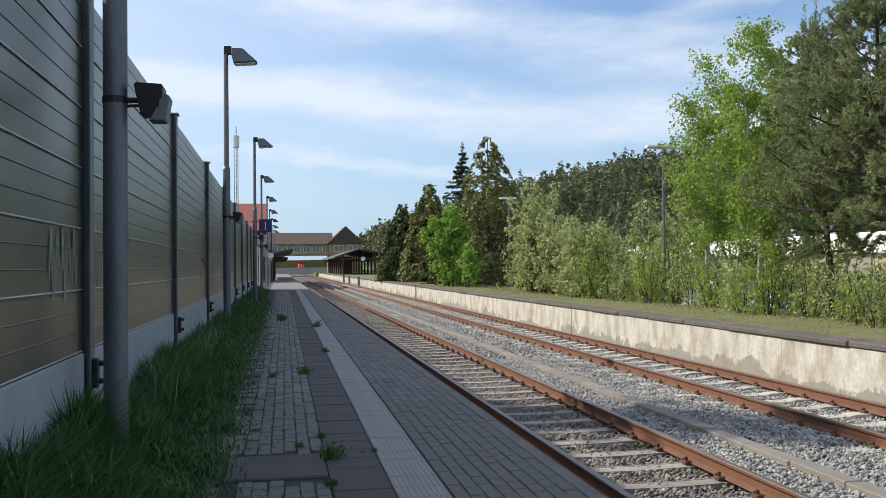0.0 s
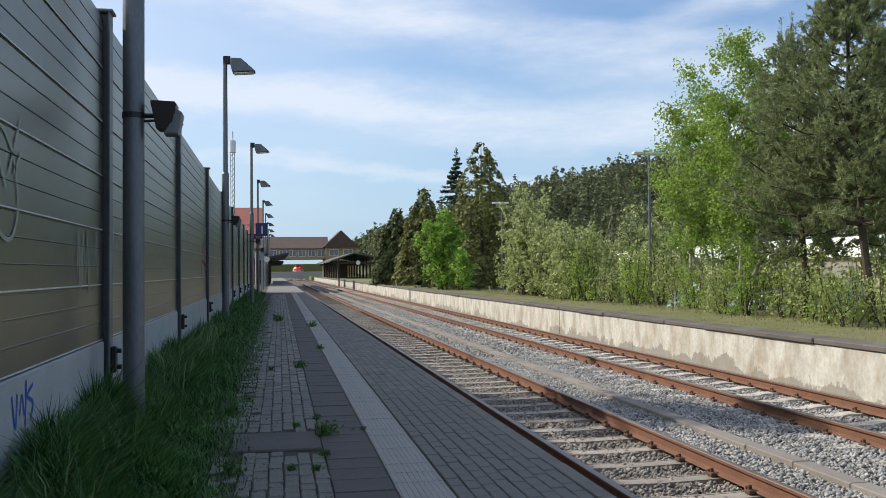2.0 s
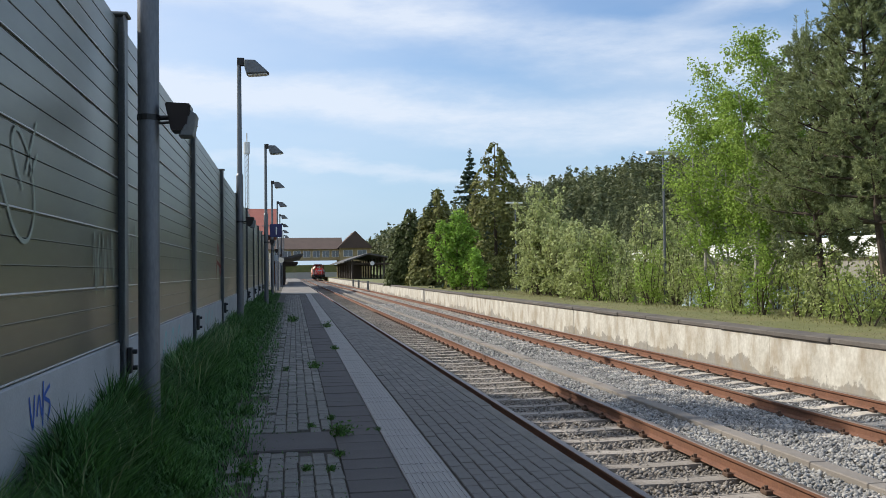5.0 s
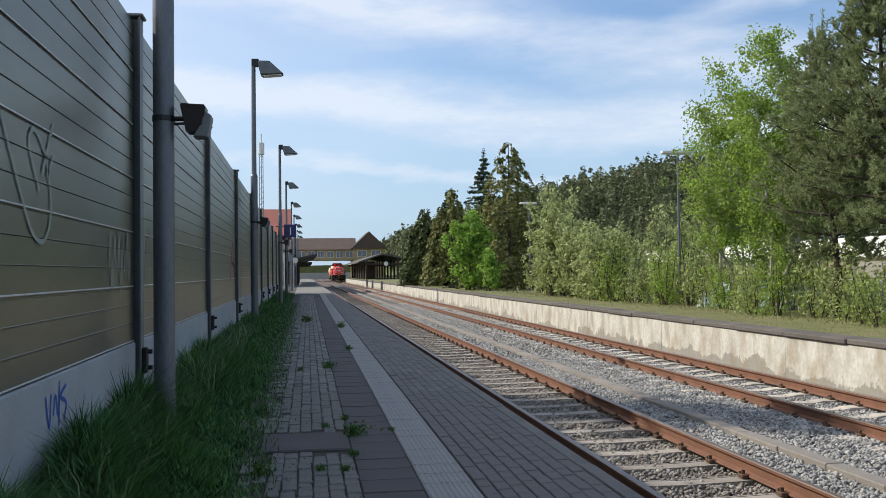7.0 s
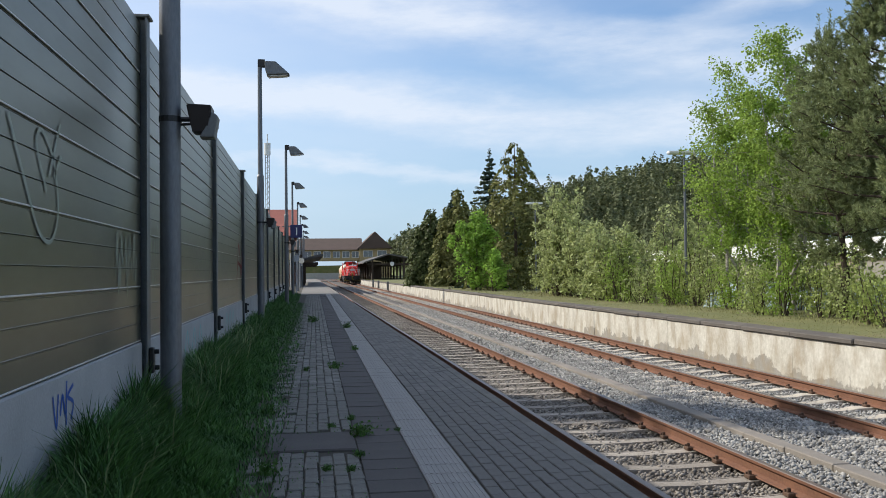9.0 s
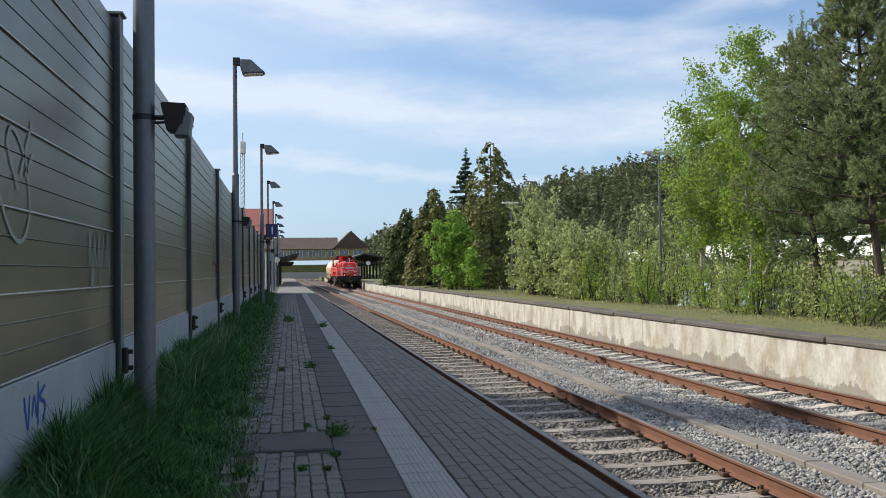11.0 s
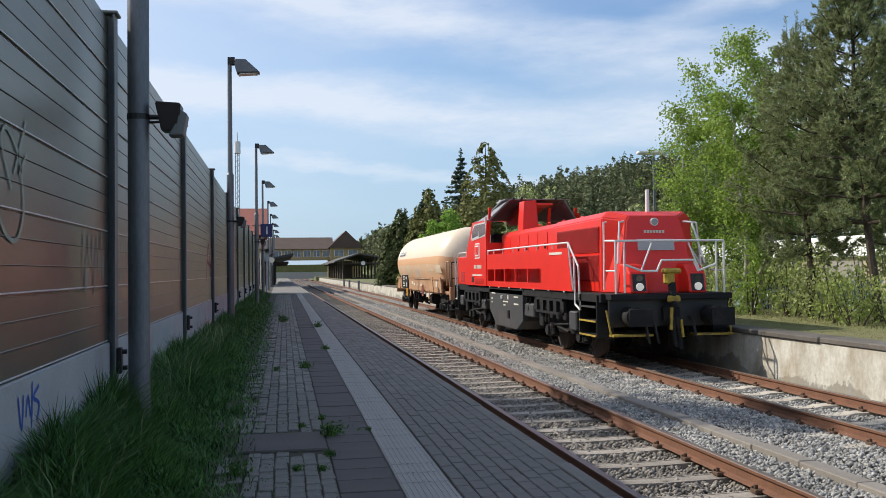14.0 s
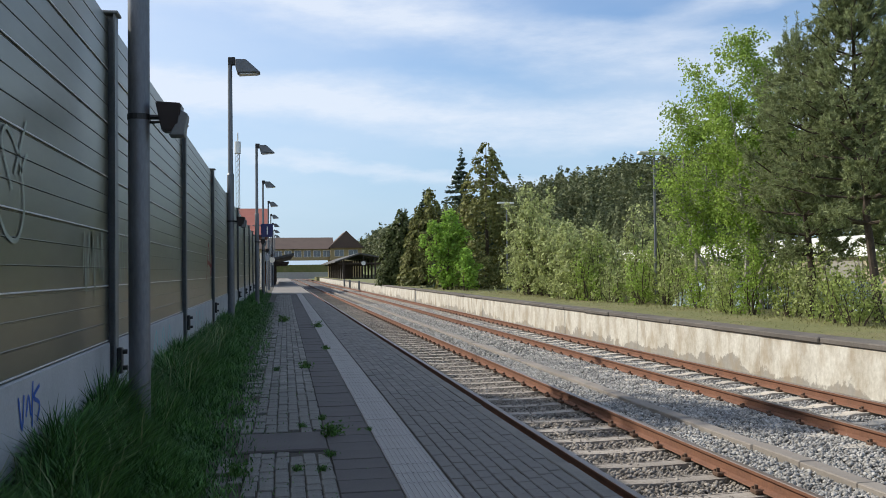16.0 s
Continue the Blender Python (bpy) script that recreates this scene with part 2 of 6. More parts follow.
CREAM = mat("cream tank paint", (0.82, 0.70, 0.54), 0.42, color2=(0.76, 0.62, 0.45), scale=0.6, fine=14, stain=0.2, stain_color=(0.5, 0.36, 0.24))
ORANGEBAND = mat("faded orange band", (0.72, 0.42, 0.23), 0.5, color2=(0.64, 0.36, 0.19), scale=0.7, fine=14)
WAGONFRAME = mat("rusty tan frame", (0.52, 0.30, 0.16), 0.7, color2=(0.34, 0.18, 0.09), scale=1.6, fine=20, stain=0.75, stain_color=(0.12, 0.08, 0.06))
GLASS = mat("dark window glass", (0.03, 0.035, 0.04), 0.06, vary=0.1, spec=0.8)
ROOFTILE = mat("red roof tiles", (0.30, 0.095, 0.07), 0.8, vary=0.3, scale=1, fine=10, objvary=0.15)
BROWNTILE = mat("brown roof tiles", (0.115, 0.08, 0.065), 0.85, vary=0.3, scale=0.5, fine=6)
YELLOW = mat("yellow plaster", (0.40, 0.31, 0.165), 0.9, vary=0.15, scale=0.4, fine=5)
TIMBER = mat("dark brown timber", (0.06, 0.042, 0.03), 0.85, vary=0.4, scale=1, fine=8)
ROOFFELT = mat("grey roofing felt", (0.11, 0.105, 0.10), 0.85, vary=0.3, scale=0.8, fine=9)
BARK = mat("tree bark", (0.10, 0.075, 0.055), 0.95, vary=0.5, scale=5, fine=25, bump=0.6)
BIRCHBARK = mat("birch bark", (0.55, 0.52, 0.47), 0.85, color2=(0.16, 0.14, 0.12), scale=6, fine=20, stretch=(1, 1, 3))
BIRCH = leafy("birch leaves", (0.34, 0.45, 0.10), (0.21, 0.32, 0.06), 0.45)
SHRUB = leafy("shrub leaves", (0.40, 0.46, 0.16), (0.23, 0.30, 0.085), 0.42)
SALLOW = leafy("pale shrub leaves", (0.44, 0.48, 0.23), (0.29, 0.34, 0.13), 0.42)
MAPLE = leafy("fresh maple leaves", (0.31, 0.47, 0.09), (0.19, 0.33, 0.055), 0.45)
PINE = leafy("pine needles", (0.32, 0.36, 0.18), (0.19, 0.23, 0.105), 0.28)
THUJA = leafy("golden thuja sprays", (0.24, 0.235, 0.075), (0.10, 0.12, 0.04), 0.2)
THUJAGREEN = leafy("dull thuja sprays", (0.13, 0.155, 0.055), (0.06, 0.08, 0.03), 0.2)
SPRUCE = leafy("spruce needles", (0.085, 0.125, 0.08), (0.045, 0.07, 0.048), 0.15)
FARWOOD = leafy("far pine wood", (0.18, 0.20, 0.10), (0.10, 0.12, 0.06), 0.2)

# ---- building helpers ----


def box(bm, x0, x1, y0, y1, z0, z1, bevel=0.0, m=None):
    ret = bmesh.ops.create_cube(bm, size=1)
    bmesh.ops.scale(bm, verts=ret["verts"], vec=(x1 - x0, y1 - y0, z1 - z0))
    bmesh.ops.translate(bm, verts=ret["verts"], vec=((x0 + x1) / 2, (y0 + y1) / 2, (z0 + z1) / 2))
    if m is not None:
        bmesh.ops.transform(bm, matrix=m, verts=ret["verts"])
    if bevel:
        edges = list({e for v in ret["verts"] for e in v.link_edges})
        bmesh.ops.bevel(bm, geom=edges, offset=bevel, segments=1, affect="EDGES", profile=0.5)
    return bm


def rod(bm, p, q, r, r2=None, n=10, ends=True):
    p, q = Vector(p), Vector(q)
    d = q - p
    ret = bmesh.ops.create_cone(bm, cap_ends=ends, segments=n, radius1=r, radius2=r if r2 is None else r2, depth=d.length)
    turn = Vector((0, 0, 1)).rotation_difference(d.normalized()).to_matrix().to_4x4()
    bmesh.ops.transform(bm, matrix=Matrix.Translation((p + q) / 2) @ turn, verts=ret["verts"])
    return bm


def pipe(bm, points, r, n=8):
    """A bent tube through the points, with round joints."""
    for a, b in zip(points, points[1:]):
        rod(bm, a, b, r, n=n)
    for a in points[1:-1]:
        ret = bmesh.ops.create_icosphere(bm, subdivisions=1, radius=r * 1.02)
        bmesh.ops.translate(bm, verts=ret["verts"], vec=a)
    return bm


def prism(bm, outline, axis, a, b, bevel=0.0):
    """Extrude an outline of (u, v) from a to b along an axis: x takes (y, z), y takes (x, z), z takes (x, y)."""
    def at(u, v, w):
        return {"x": (w, u, v), "y": (u, w, v), "z": (u, v, w)}[axis]
    lo = [bm.verts.new(at(u, v, a)) for u, v in outline]
    hi = [bm.verts.new(at(u, v, b)) for u, v in outline]
    faces = [bm.faces.new(lo), bm.faces.new(hi[::-1])]
    k = len(outline)
    for i in range(k):
        faces.append(bm.faces.new((lo[i], hi[i], hi[(i + 1) % k], lo[(i + 1) % k])))
    bmesh.ops.recalc_face_normals(bm, faces=faces)
    if bevel:
        bmesh.ops.bevel(bm, geom=list({e for f in faces for e in f.edges}), offset=bevel, segments=2, affect="EDGES", profile=0.5)
    return bm


def smooth(ob, angle=40):
    for p in ob.data.polygons:
        p.use_smooth = True
    ob.data.set_sharp_from_angle(angle=radians(angle))
    return ob


def mesh_of(name, bm, material):
    data = bpy.data.meshes.new(name)
    bm.to_mesh(data)
    bm.free()
    data.materials.append(material)
    return data


def part(name, bm, material, parent=None, label="", round_=False):
    """Link a bmesh as one mesh object under a thing or a part (or at top level)."""
    ob = new(name, mesh_of(name, bm, material))
    ob.parent = parent
    if label:
        ob["label"] = label
    if round_:
        smooth(ob)
    return ob


def empty(name, m=None):
    ob = new(name)
    ob.empty_display_size = 0.2
    if m is not None:
        ob.matrix_basis = m
    return ob


def quads(name, c, u, v, material, parent=None):
    """Pointed leaf-like quads at the centres c, with half-lengths u and half-widths v: one mesh."""
    k = len(c)
    verts = np.stack([c - u, c + v, c + u, c - v], 1).reshape(-1, 3)
    data = bpy.data.meshes.new(name)
    data.vertices.add(4 * k)
    data.vertices.foreach_set("co", verts.ravel())
    data.loops.add(4 * k)
    data.loops.foreach_set("vertex_index", np.arange(4 * k, dtype=np.int32))
    data.polygons.add(k)
    data.polygons.foreach_set("loop_start", np.arange(0, 4 * k, 4, dtype=np.int32))
    data.update(calc_edges=True)
    data.materials.append(material)
    ob = new(name, data)
    ob.parent = parent
    return ob


def unit(a):
    return a / np.maximum(np.linalg.norm(a, axis=1), 1e-6)[:, None]


def cards(name, centres, seed, size, material, parent=None, aspect=1.5, spread=1.0, droop=0.0, hubs=None, wild=0.6):
    """Many small leaves at the centres, turned outward from their hubs (or the middle of the crown) and at random."""
    rng = np.random.default_rng(seed)
    c = np.asarray(centres, float)
    k = len(c)
    s = np.full(k, float(size)) * rng.uniform(0.6, 1.3, k)
    out = c - hubs if hubs is not None else c - c.mean(0) if parent is not None else np.zeros_like(c)
    out[:, 2] *= 0.8 if hubs is not None else 0.3
    face = unit(out) * 0.75 + np.array([0, 0, 0.4]) + rng.normal(size=(k, 3)) * wild
    u = rng.normal(size=(k, 3))
    u[:, 2] = u[:, 2] * spread - droop
    u -= face * ((u * face).sum(1) / (face * face).sum(1))[:, None]
    u = unit(u)
    v = unit(np.cross(u, face))
    return quads(name, c, u * (s * aspect * 0.5)[:, None], v * (s * 0.5)[:, None], material, parent)


# ---- ground and the large structure ----
bm = bmesh.new()
box(bm, -900, 1200, -400, 2500, -1.6, -0.86)
tagged(part("ground", bm, FIELD), "flat meadow and soil under the station", "ground", kind="structure")

bm = bmesh.new()
prism(bm, [(EDGE + 0.06, -0.86), (EDGE + 0.06, -0.79), (9.30, -0.79), (9.30, -0.86)], "y", -40, 420)
trackbed = tagged(part("trackbed", bm, BALLAST_BED), "brown ballast bed under both tracks", "track bed", kind="structure")

bm = bmesh.new()
box(bm, -1.30, EDGE - 0.13, -12, 240, -0.86, -0.022)
box(bm, EDGE - 0.13, EDGE - 0.02, -12, 240, -0.86, -0.08)
platform = tagged(part("platform", bm, SOIL), "low station platform with worn concrete paving", "platform", kind="structure")

# bank under the noise barrier
bm = bmesh.new()
prism(bm, [(-14, -0.86), (-14, 0.10), (-1.45, 0.10), (-0.95, 0.05), (-0.45, -0.018), (-0.45, -0.06), (-1.3, -0.06), (-1.3, -0.86)], "y", -12, 240)
tagged(part("verge", bm, SOIL), "dark soil verge below the noise barrier", "verge", kind="structure")

# far platform: old plastered wall, dark coping, dry grass top
far_wall = tagged(empty("platform_wall", pose(WALL, 0, 0)), "flaking whitewashed concrete face of the disused platform", "platform wall", kind="structure")
bm = bmesh.new()
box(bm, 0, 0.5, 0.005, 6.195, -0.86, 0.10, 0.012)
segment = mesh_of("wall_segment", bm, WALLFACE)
bm = bmesh.new()
box(bm, -0.04, 0.52, 0.003, 2.06, 0.102, 0.205, 0.02)
cap_stone = mesh_of("coping_slab", bm, mat("dark coping", (0.13, 0.115, 0.10), 0.9, vary=0.3, scale=3, fine=40, bump=0.4, stain=0.5, stain_color=(0.2, 0.18, 0.15), objvary=0.12))
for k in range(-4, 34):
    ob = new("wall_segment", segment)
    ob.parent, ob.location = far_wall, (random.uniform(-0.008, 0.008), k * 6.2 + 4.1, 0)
    for j in range(3):
        cp = new("coping_slab", cap_stone)
        cp.parent = ob
        cp.location = (random.uniform(-0.015, 0.015), j * 2.066, random.uniform(-0.006, 0.006))
bm = bmesh.new()
box(bm, WALL + 0.5, 23.0, -30, 260, -0.86, 0.16)
tagged(part("far_platform", bm, DRYGRASS), "overgrown disused platform with dry grass", "platform", kind="structure")
bm = bmesh.new()
box(bm, 23.0, 140.0, -60, 300, -0.86, 0.05)
tagged(part("yard", bm, FIELD), "grassy yard behind the disused platform", "yard", kind="structure")

# ---- noise barrier ----
XB, BAY, POST0, BARRIER_TOP, PLINTH = -1.55, 6.42, 8.78, 3.82, 0.83


def noise_bay(y0, with_post=True):
    bay = empty("noise_barrier_bay", pose(0, y0, 0))
    bm = bmesh.new()
    box(bm, XB - 0.10, XB + 0.02, 0.06, BAY - 0.06, -0.2, PLINTH - 0.004, 0.012)
    part("plinth", bm, CONCRETE, bay, "pale concrete plinth panel")
    rows_ = 6
    h = (BARRIER_TOP - PLINTH) / rows_
    for i in range(rows_):
        z = PLINTH + i * h
        bm = bmesh.new()
        outline = [(XB - 0.09, z), (XB - 0.004, z), (XB - 0.004, z + 0.006), (XB + 0.004, z + 0.006)]
        for f in (0.34, 0.67):
            c = z + f * h
            outline += [(XB + 0.004, c), (XB - 0.002, c + 0.001), (XB - 0.002, c + 0.005), (XB + 0.004, c + 0.006), (XB + 0.007, c + 0.009), (XB + 0.007, c + 0.011), (XB + 0.004, c + 0.014)]
        outline += [(XB + 0.004, z + h - 0.012), (XB - 0.006, z + h - 0.010), (XB - 0.006, z + h - 0.002), (XB - 0.09, z + h - 0.002)]
        prism(bm, outline, "y", 0.05, BAY - 0.05)
        panel = part("panel", bm, FORESTGREEN, bay)
        # added pale strip: the bright line of sky light on the lip, as colour
        bm = bmesh.new()
        box(bm, XB + 0.0045, XB + 0.0105, 0.09, BAY - 0.09, z + 0.008, z + 0.019, 0.002)
        part("edge_highlight", bm, EDGEHIGHLIGHT, panel, "pale strip painted as a highlight along the lower edge")
    bm = bmesh.new()
    prism(bm, [(XB + 0.07, -0.085), (XB + 0.07, 0.085), (XB + 0.055, 0.085), (XB + 0.055, 0.008), (XB - 0.115, 0.008), (XB - 0.115, 0.085),
               (XB - 0.13, 0.085), (XB - 0.13, -0.085), (XB - 0.115, -0.085), (XB - 0.115, -0.008), (XB + 0.055, -0.008), (XB + 0.055, -0.085)], "z", -0.2, BARRIER_TOP + 0.03)
    post = part("post", bm, POSTGREY, bay, "grey steel barrier post")
    bm = bmesh.new()
    box(bm, XB - 0.14, XB + 0.10, -0.10, 0.10, BARRIER_TOP + 0.032, BARRIER_TOP + 0.06, 0.008)
    part("cap", bm, POSTGREY, post)
    bm = bmesh.new()
    box(bm, XB + 0.071, XB + 0.12, -0.035, 0.05, PLINTH - 0.30, PLINTH - 0.06, 0.01)
    rod(bm, (XB + 0.10, 0.0, PLINTH - 0.10), (XB + 0.16, 0.0, PLINTH - 0.10), 0.022)
    rod(bm, (XB + 0.10, 0.02, PLINTH - 0.25), (XB + 0.16, 0.02, PLINTH - 0.25), 0.022)
    part("bracket", bm, BLACK, bay, "black bolted clamp")
    return tagged(bay, "tall grey-green aluminium noise barrier bay on concrete plinth", "noise barrier", "noise barrier bays")


first_bay = noise_bay(POST0)
for k in range(-3, 9):
    if k:
        copy_thing(first_bay, pose(0, POST0 + k * BAY, 0))

# ---- tracks ----


def rail_mesh(y0, y1, name):
    """A flat-bottomed rail 0.16 high, its head centred on x = 0, top at z = 0."""
    bm = bmesh.new()
    prism(bm, [(-0.075, -0.16), (0.075, -0.16), (0.07, -0.148), (0.012, -0.128), (0.009, -0.05), (0.034, -0.036), (0.036, -0.008),
               (-0.036, -0.008), (-0.034, -0.036), (-0.009, -0.05), (-0.012, -0.128), (-0.07, -0.148)], "y", y0, y1)
    return bm


PALESLEEPER = mat("pale sleeper", (0.56, 0.51, 0.43), 0.85, color2=(0.38, 0.33, 0.27), scale=4, fine=40, bump=0.4, objvary=0.15)


def lay_track(cx, spacing, first, concrete):
    track = tagged(empty("track", pose(cx, 0, RAIL)), "rusty railway track on pale sleepers" if concrete else "siding track on weathered trough sleepers", "railway track", "tracks")
    for side in (-0.7525, 0.7525):
        rail = part("rail", rail_mesh(-40, 400, "rail"), RUST, track, "rust-brown steel rail")
        rail.location.x = side
        bm = bmesh.new()
        prism(bm, [(-0.035, -0.007), (0.035, -0.007), (0.028, 0.0), (-0.028, 0.0)], "y", -40, 400)
        part("rail_head", bm, RAILTOP, rail, "worn shiny running surface")
    bm = bmesh.new()
    if concrete:
        prism(bm, [(-1.25, -0.26), (-1.25, -0.165), (-0.45, -0.175), (-0.3, -0.20), (0.3, -0.20), (0.45, -0.175), (1.25, -0.165), (1.25, -0.26)], "y", -0.12, 0.12, 0.012)
    else:
        for a, b in ((-0.12, -0.10), (0.10, 0.12)):
            prism(bm, [(-1.25, -0.26), (-1.25, -0.19), (-0.95, -0.165), (-0.5, -0.185), (0, -0.195), (0.5, -0.185), (0.95, -0.165), (1.25, -0.19), (1.25, -0.26)], "y", a, b)
        prism(bm, [(-1.25, -0.26), (-1.25, -0.195), (-0.95, -0.17), (-0.5, -0.19), (0, -0.20), (0.5, -0.19), (0.95, -0.17), (1.25, -0.195), (1.25, -0.26)], "y", -0.1, 0.1)
    sleeper = mesh_of("sleeper", bm, PALESLEEPER if concrete else SLEEPER)
    bm = bmesh.new()
    box(bm, -0.035, 0.035, -0.06, 0.06, -0.178, -0.135, 0.008)
    rod(bm, (0, 0, -0.14), (0, 0, -0.095), 0.02, n=6)
    rod(bm, (-0.03, 0.03, -0.125), (0.03, 0.03, -0.125), 0.014, n=6)
    clip = mesh_of("clip", bm, CLIP)
    for i in range(165):
        y = first + i * spacing
        ob = new("sleeper", sleeper)
        ob.parent, ob.location.y = track, y
        ob.rotation_euler.z = random.uniform(-0.012, 0.012)
        if 8 < i < 72:
            for o in (-0.8575, -0.6475, 0.6475, 0.8575):
                cl = new("clip", clip)
                cl.parent, cl.location.x = ob, o
    return track


lay_track(C1, 0.765, -6.45, False)
lay_track(C2, 0.765, -6.15, True)

# cable duct between the tracks
bm = bmesh.new()
box(bm, -0.105, 0.105, 0.004, 0.996, -0.12, 0.0, 0.012)
lid = mesh_of("duct_lid", bm, DUCT)
duct = tagged(empty("cable_duct", pose(5.62, 0, RAIL - 0.11)), "sandy concrete cable duct lids in the ballast", "cable duct")
for i in range(110):
    ob = new("lid", lid)
    ob.parent = duct
    ob.location = (random.uniform(-0.012, 0.012), i - 8.0, random.uniform(-0.008, 0.008))

# ---- platform lamps ----
XP, POLE0, POLESTEP, POLEH = -1.20, 8.22, 16.35, 7.12


def lamp_post(y, x=XP, with_speaker=False):
    lamp = empty("lamp_post", pose(x, y, 0.02))
    bm = bmesh.new()
    rod(bm, (0, 0, -0.1), (0, 0, 4.02), 0.092, n=20)
    rod(bm, (0, 0, 4.02), (0, 0, 4.08), 0.098, 0.07, n=20)
    rod(bm, (0, 0, 4.08), (0, 0, POLEH), 0.066, 0.055, n=16)
    part("pole", bm, GALV, lamp, round_=True)
    bm = bmesh.new()
    box(bm, -0.05, 0.14, -0.06, 0.06, POLEH - 0.16, POLEH + 0.05, 0.01)
    part("bracket", bm, BLACK, lamp)
    bm = bmesh.new()
    prism(bm, [(0.14, POLEH - 0.02), (0.42, POLEH - 0.02), (0.80, POLEH - 0.36), (0.20, POLEH - 0.40), (0.14, POLEH - 0.2)], "y", -0.19, 0.19, 0.03)
    hood = part("hood", bm, GALV, lamp, "grey slanted lamp hood")
    bm = bmesh.new()
    prism(bm, [(0.24, POLEH - 0.425), (0.74, POLEH - 0.385), (0.74, POLEH - 0.37), (0.24, POLEH - 0.41)], "y", -0.15, 0.15)
    part("diffuser", bm, WHITE, hood, "white diffuser")
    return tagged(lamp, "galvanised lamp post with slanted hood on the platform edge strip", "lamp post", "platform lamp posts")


first_lamp = lamp_post(POLE0)
LAMP_X = [-1.20, -1.26, -0.97, -0.98, -0.85, -0.80, -0.75, -0.70, -0.65]
for k in range(1, 9):
    copy_thing(first_lamp, pose(LAMP_X[k], POLE0 + k * POLESTEP, 0.02))

# ---- trees and shrubs ----


def bent(a, b, rng, sag=0.1, n=3):
    """Points along a slightly bent line from a to b."""
    a, b = np.asarray(a, float), np.asarray(b, float)
    length = np.linalg.norm(b - a)
    pts = [a + (b - a) * k / n for k in range(n + 1)]
    for k in range(1, n):
        pts[k] = pts[k] + rng.normal(size=3) * sag * length * 0.5
    return pts


def limb(bm, pts, r0, r1, n=5):
    """A tapering limb through the points."""
    k = len(pts) - 1
    for i in range(k):
        rod(bm, pts[i], pts[i + 1], r0 + (r1 - r0) * i / k, r0 + (r1 - r0) * (i + 1) / k, n=n, ends=False)


def cluster(c, n, size, rng):
    """A loose, rounded bunch of points round c."""
    d = unit(rng.normal(size=(n, 3))) * rng.uniform(0.15, 1.0, (n, 1)) ** 0.6
    return c + d * np.asarray(size)


def leaf_tree(name, x, y, stems, leaf, material, bark, seed, label, category="tree", per=26, bunch=0.26, z0=0.14, group="", base=0.3, radius=0.07, twigs=5, limbs_per_m=3.6):
    """A broadleaved tree: stems (dx, dy, height, spread), each with limbs, twigs and hanging bunches of leaves."""
    rng = np.random.default_rng(seed)
    tree = empty(name, pose(x, y, z0))
    pts, hubs = [], []
    for dx, dy, h, spread in stems:
        bm = bmesh.new()
        foot = np.array([dx * 0.35, dy * 0.35, -0.1])
        top = np.array([dx, dy, h])
        line = bent(foot, top, rng, 0.05, 6)
        limb(bm, line, radius, 0.012, 8)
        count = int(h * (1 - base) * limbs_per_m)
        for i in range(count):
            f = base + (0.985 - base) * (i + rng.random()) / count
            k = min(5, int(f * 6))
            root = line[k] + (line[k + 1] - line[k]) * (f * 6 - k)
            g = (f - base) / (1 - base)
            reach = spread * (0.42 + 1.25 * g * (1 - g) * 2.0) * (1 - 0.55 * g) * rng.uniform(0.55, 1.2)
            a = rng.uniform(0, math.tau)
            tip = root + np.array([math.cos(a) * reach, math.sin(a) * reach, reach * rng.uniform(0.25, 0.95)])
            arm = bent(root, tip, rng, 0.10, 3)
            limb(bm, arm, radius * 0.32 * (1.15 - f), 0.005, 4)
            for q in range(twigs):
                w = rng.uniform(0.3, 1.05)
                kk = min(2, int(w * 3))
                c = arm[kk] + (arm[kk + 1] - arm[kk]) * (w * 3 - kk)
                c = c + rng.normal(size=3) * np.array([0.20, 0.20, 0.13]) * (0.5 + reach)
                size = bunch * rng.uniform(0.55, 1.25) * np.array([1, 1, 1.15])
                p = cluster(c, int(per * rng.uniform(0.5, 1.4)), size, rng)
                pts.append(p)
                hubs.append(np.repeat(c[None], len(p), 0))
        part("trunk", bm, bark, tree)
    pts, hubs = np.concatenate(pts), np.concatenate(hubs)
    ok = pts[:, 2] > 0.12
    cards("crown", pts[ok], seed + 3, leaf, material, tree, aspect=1.35, hubs=hubs[ok], wild=0.75)
    return tagged(tree, label, category, group)


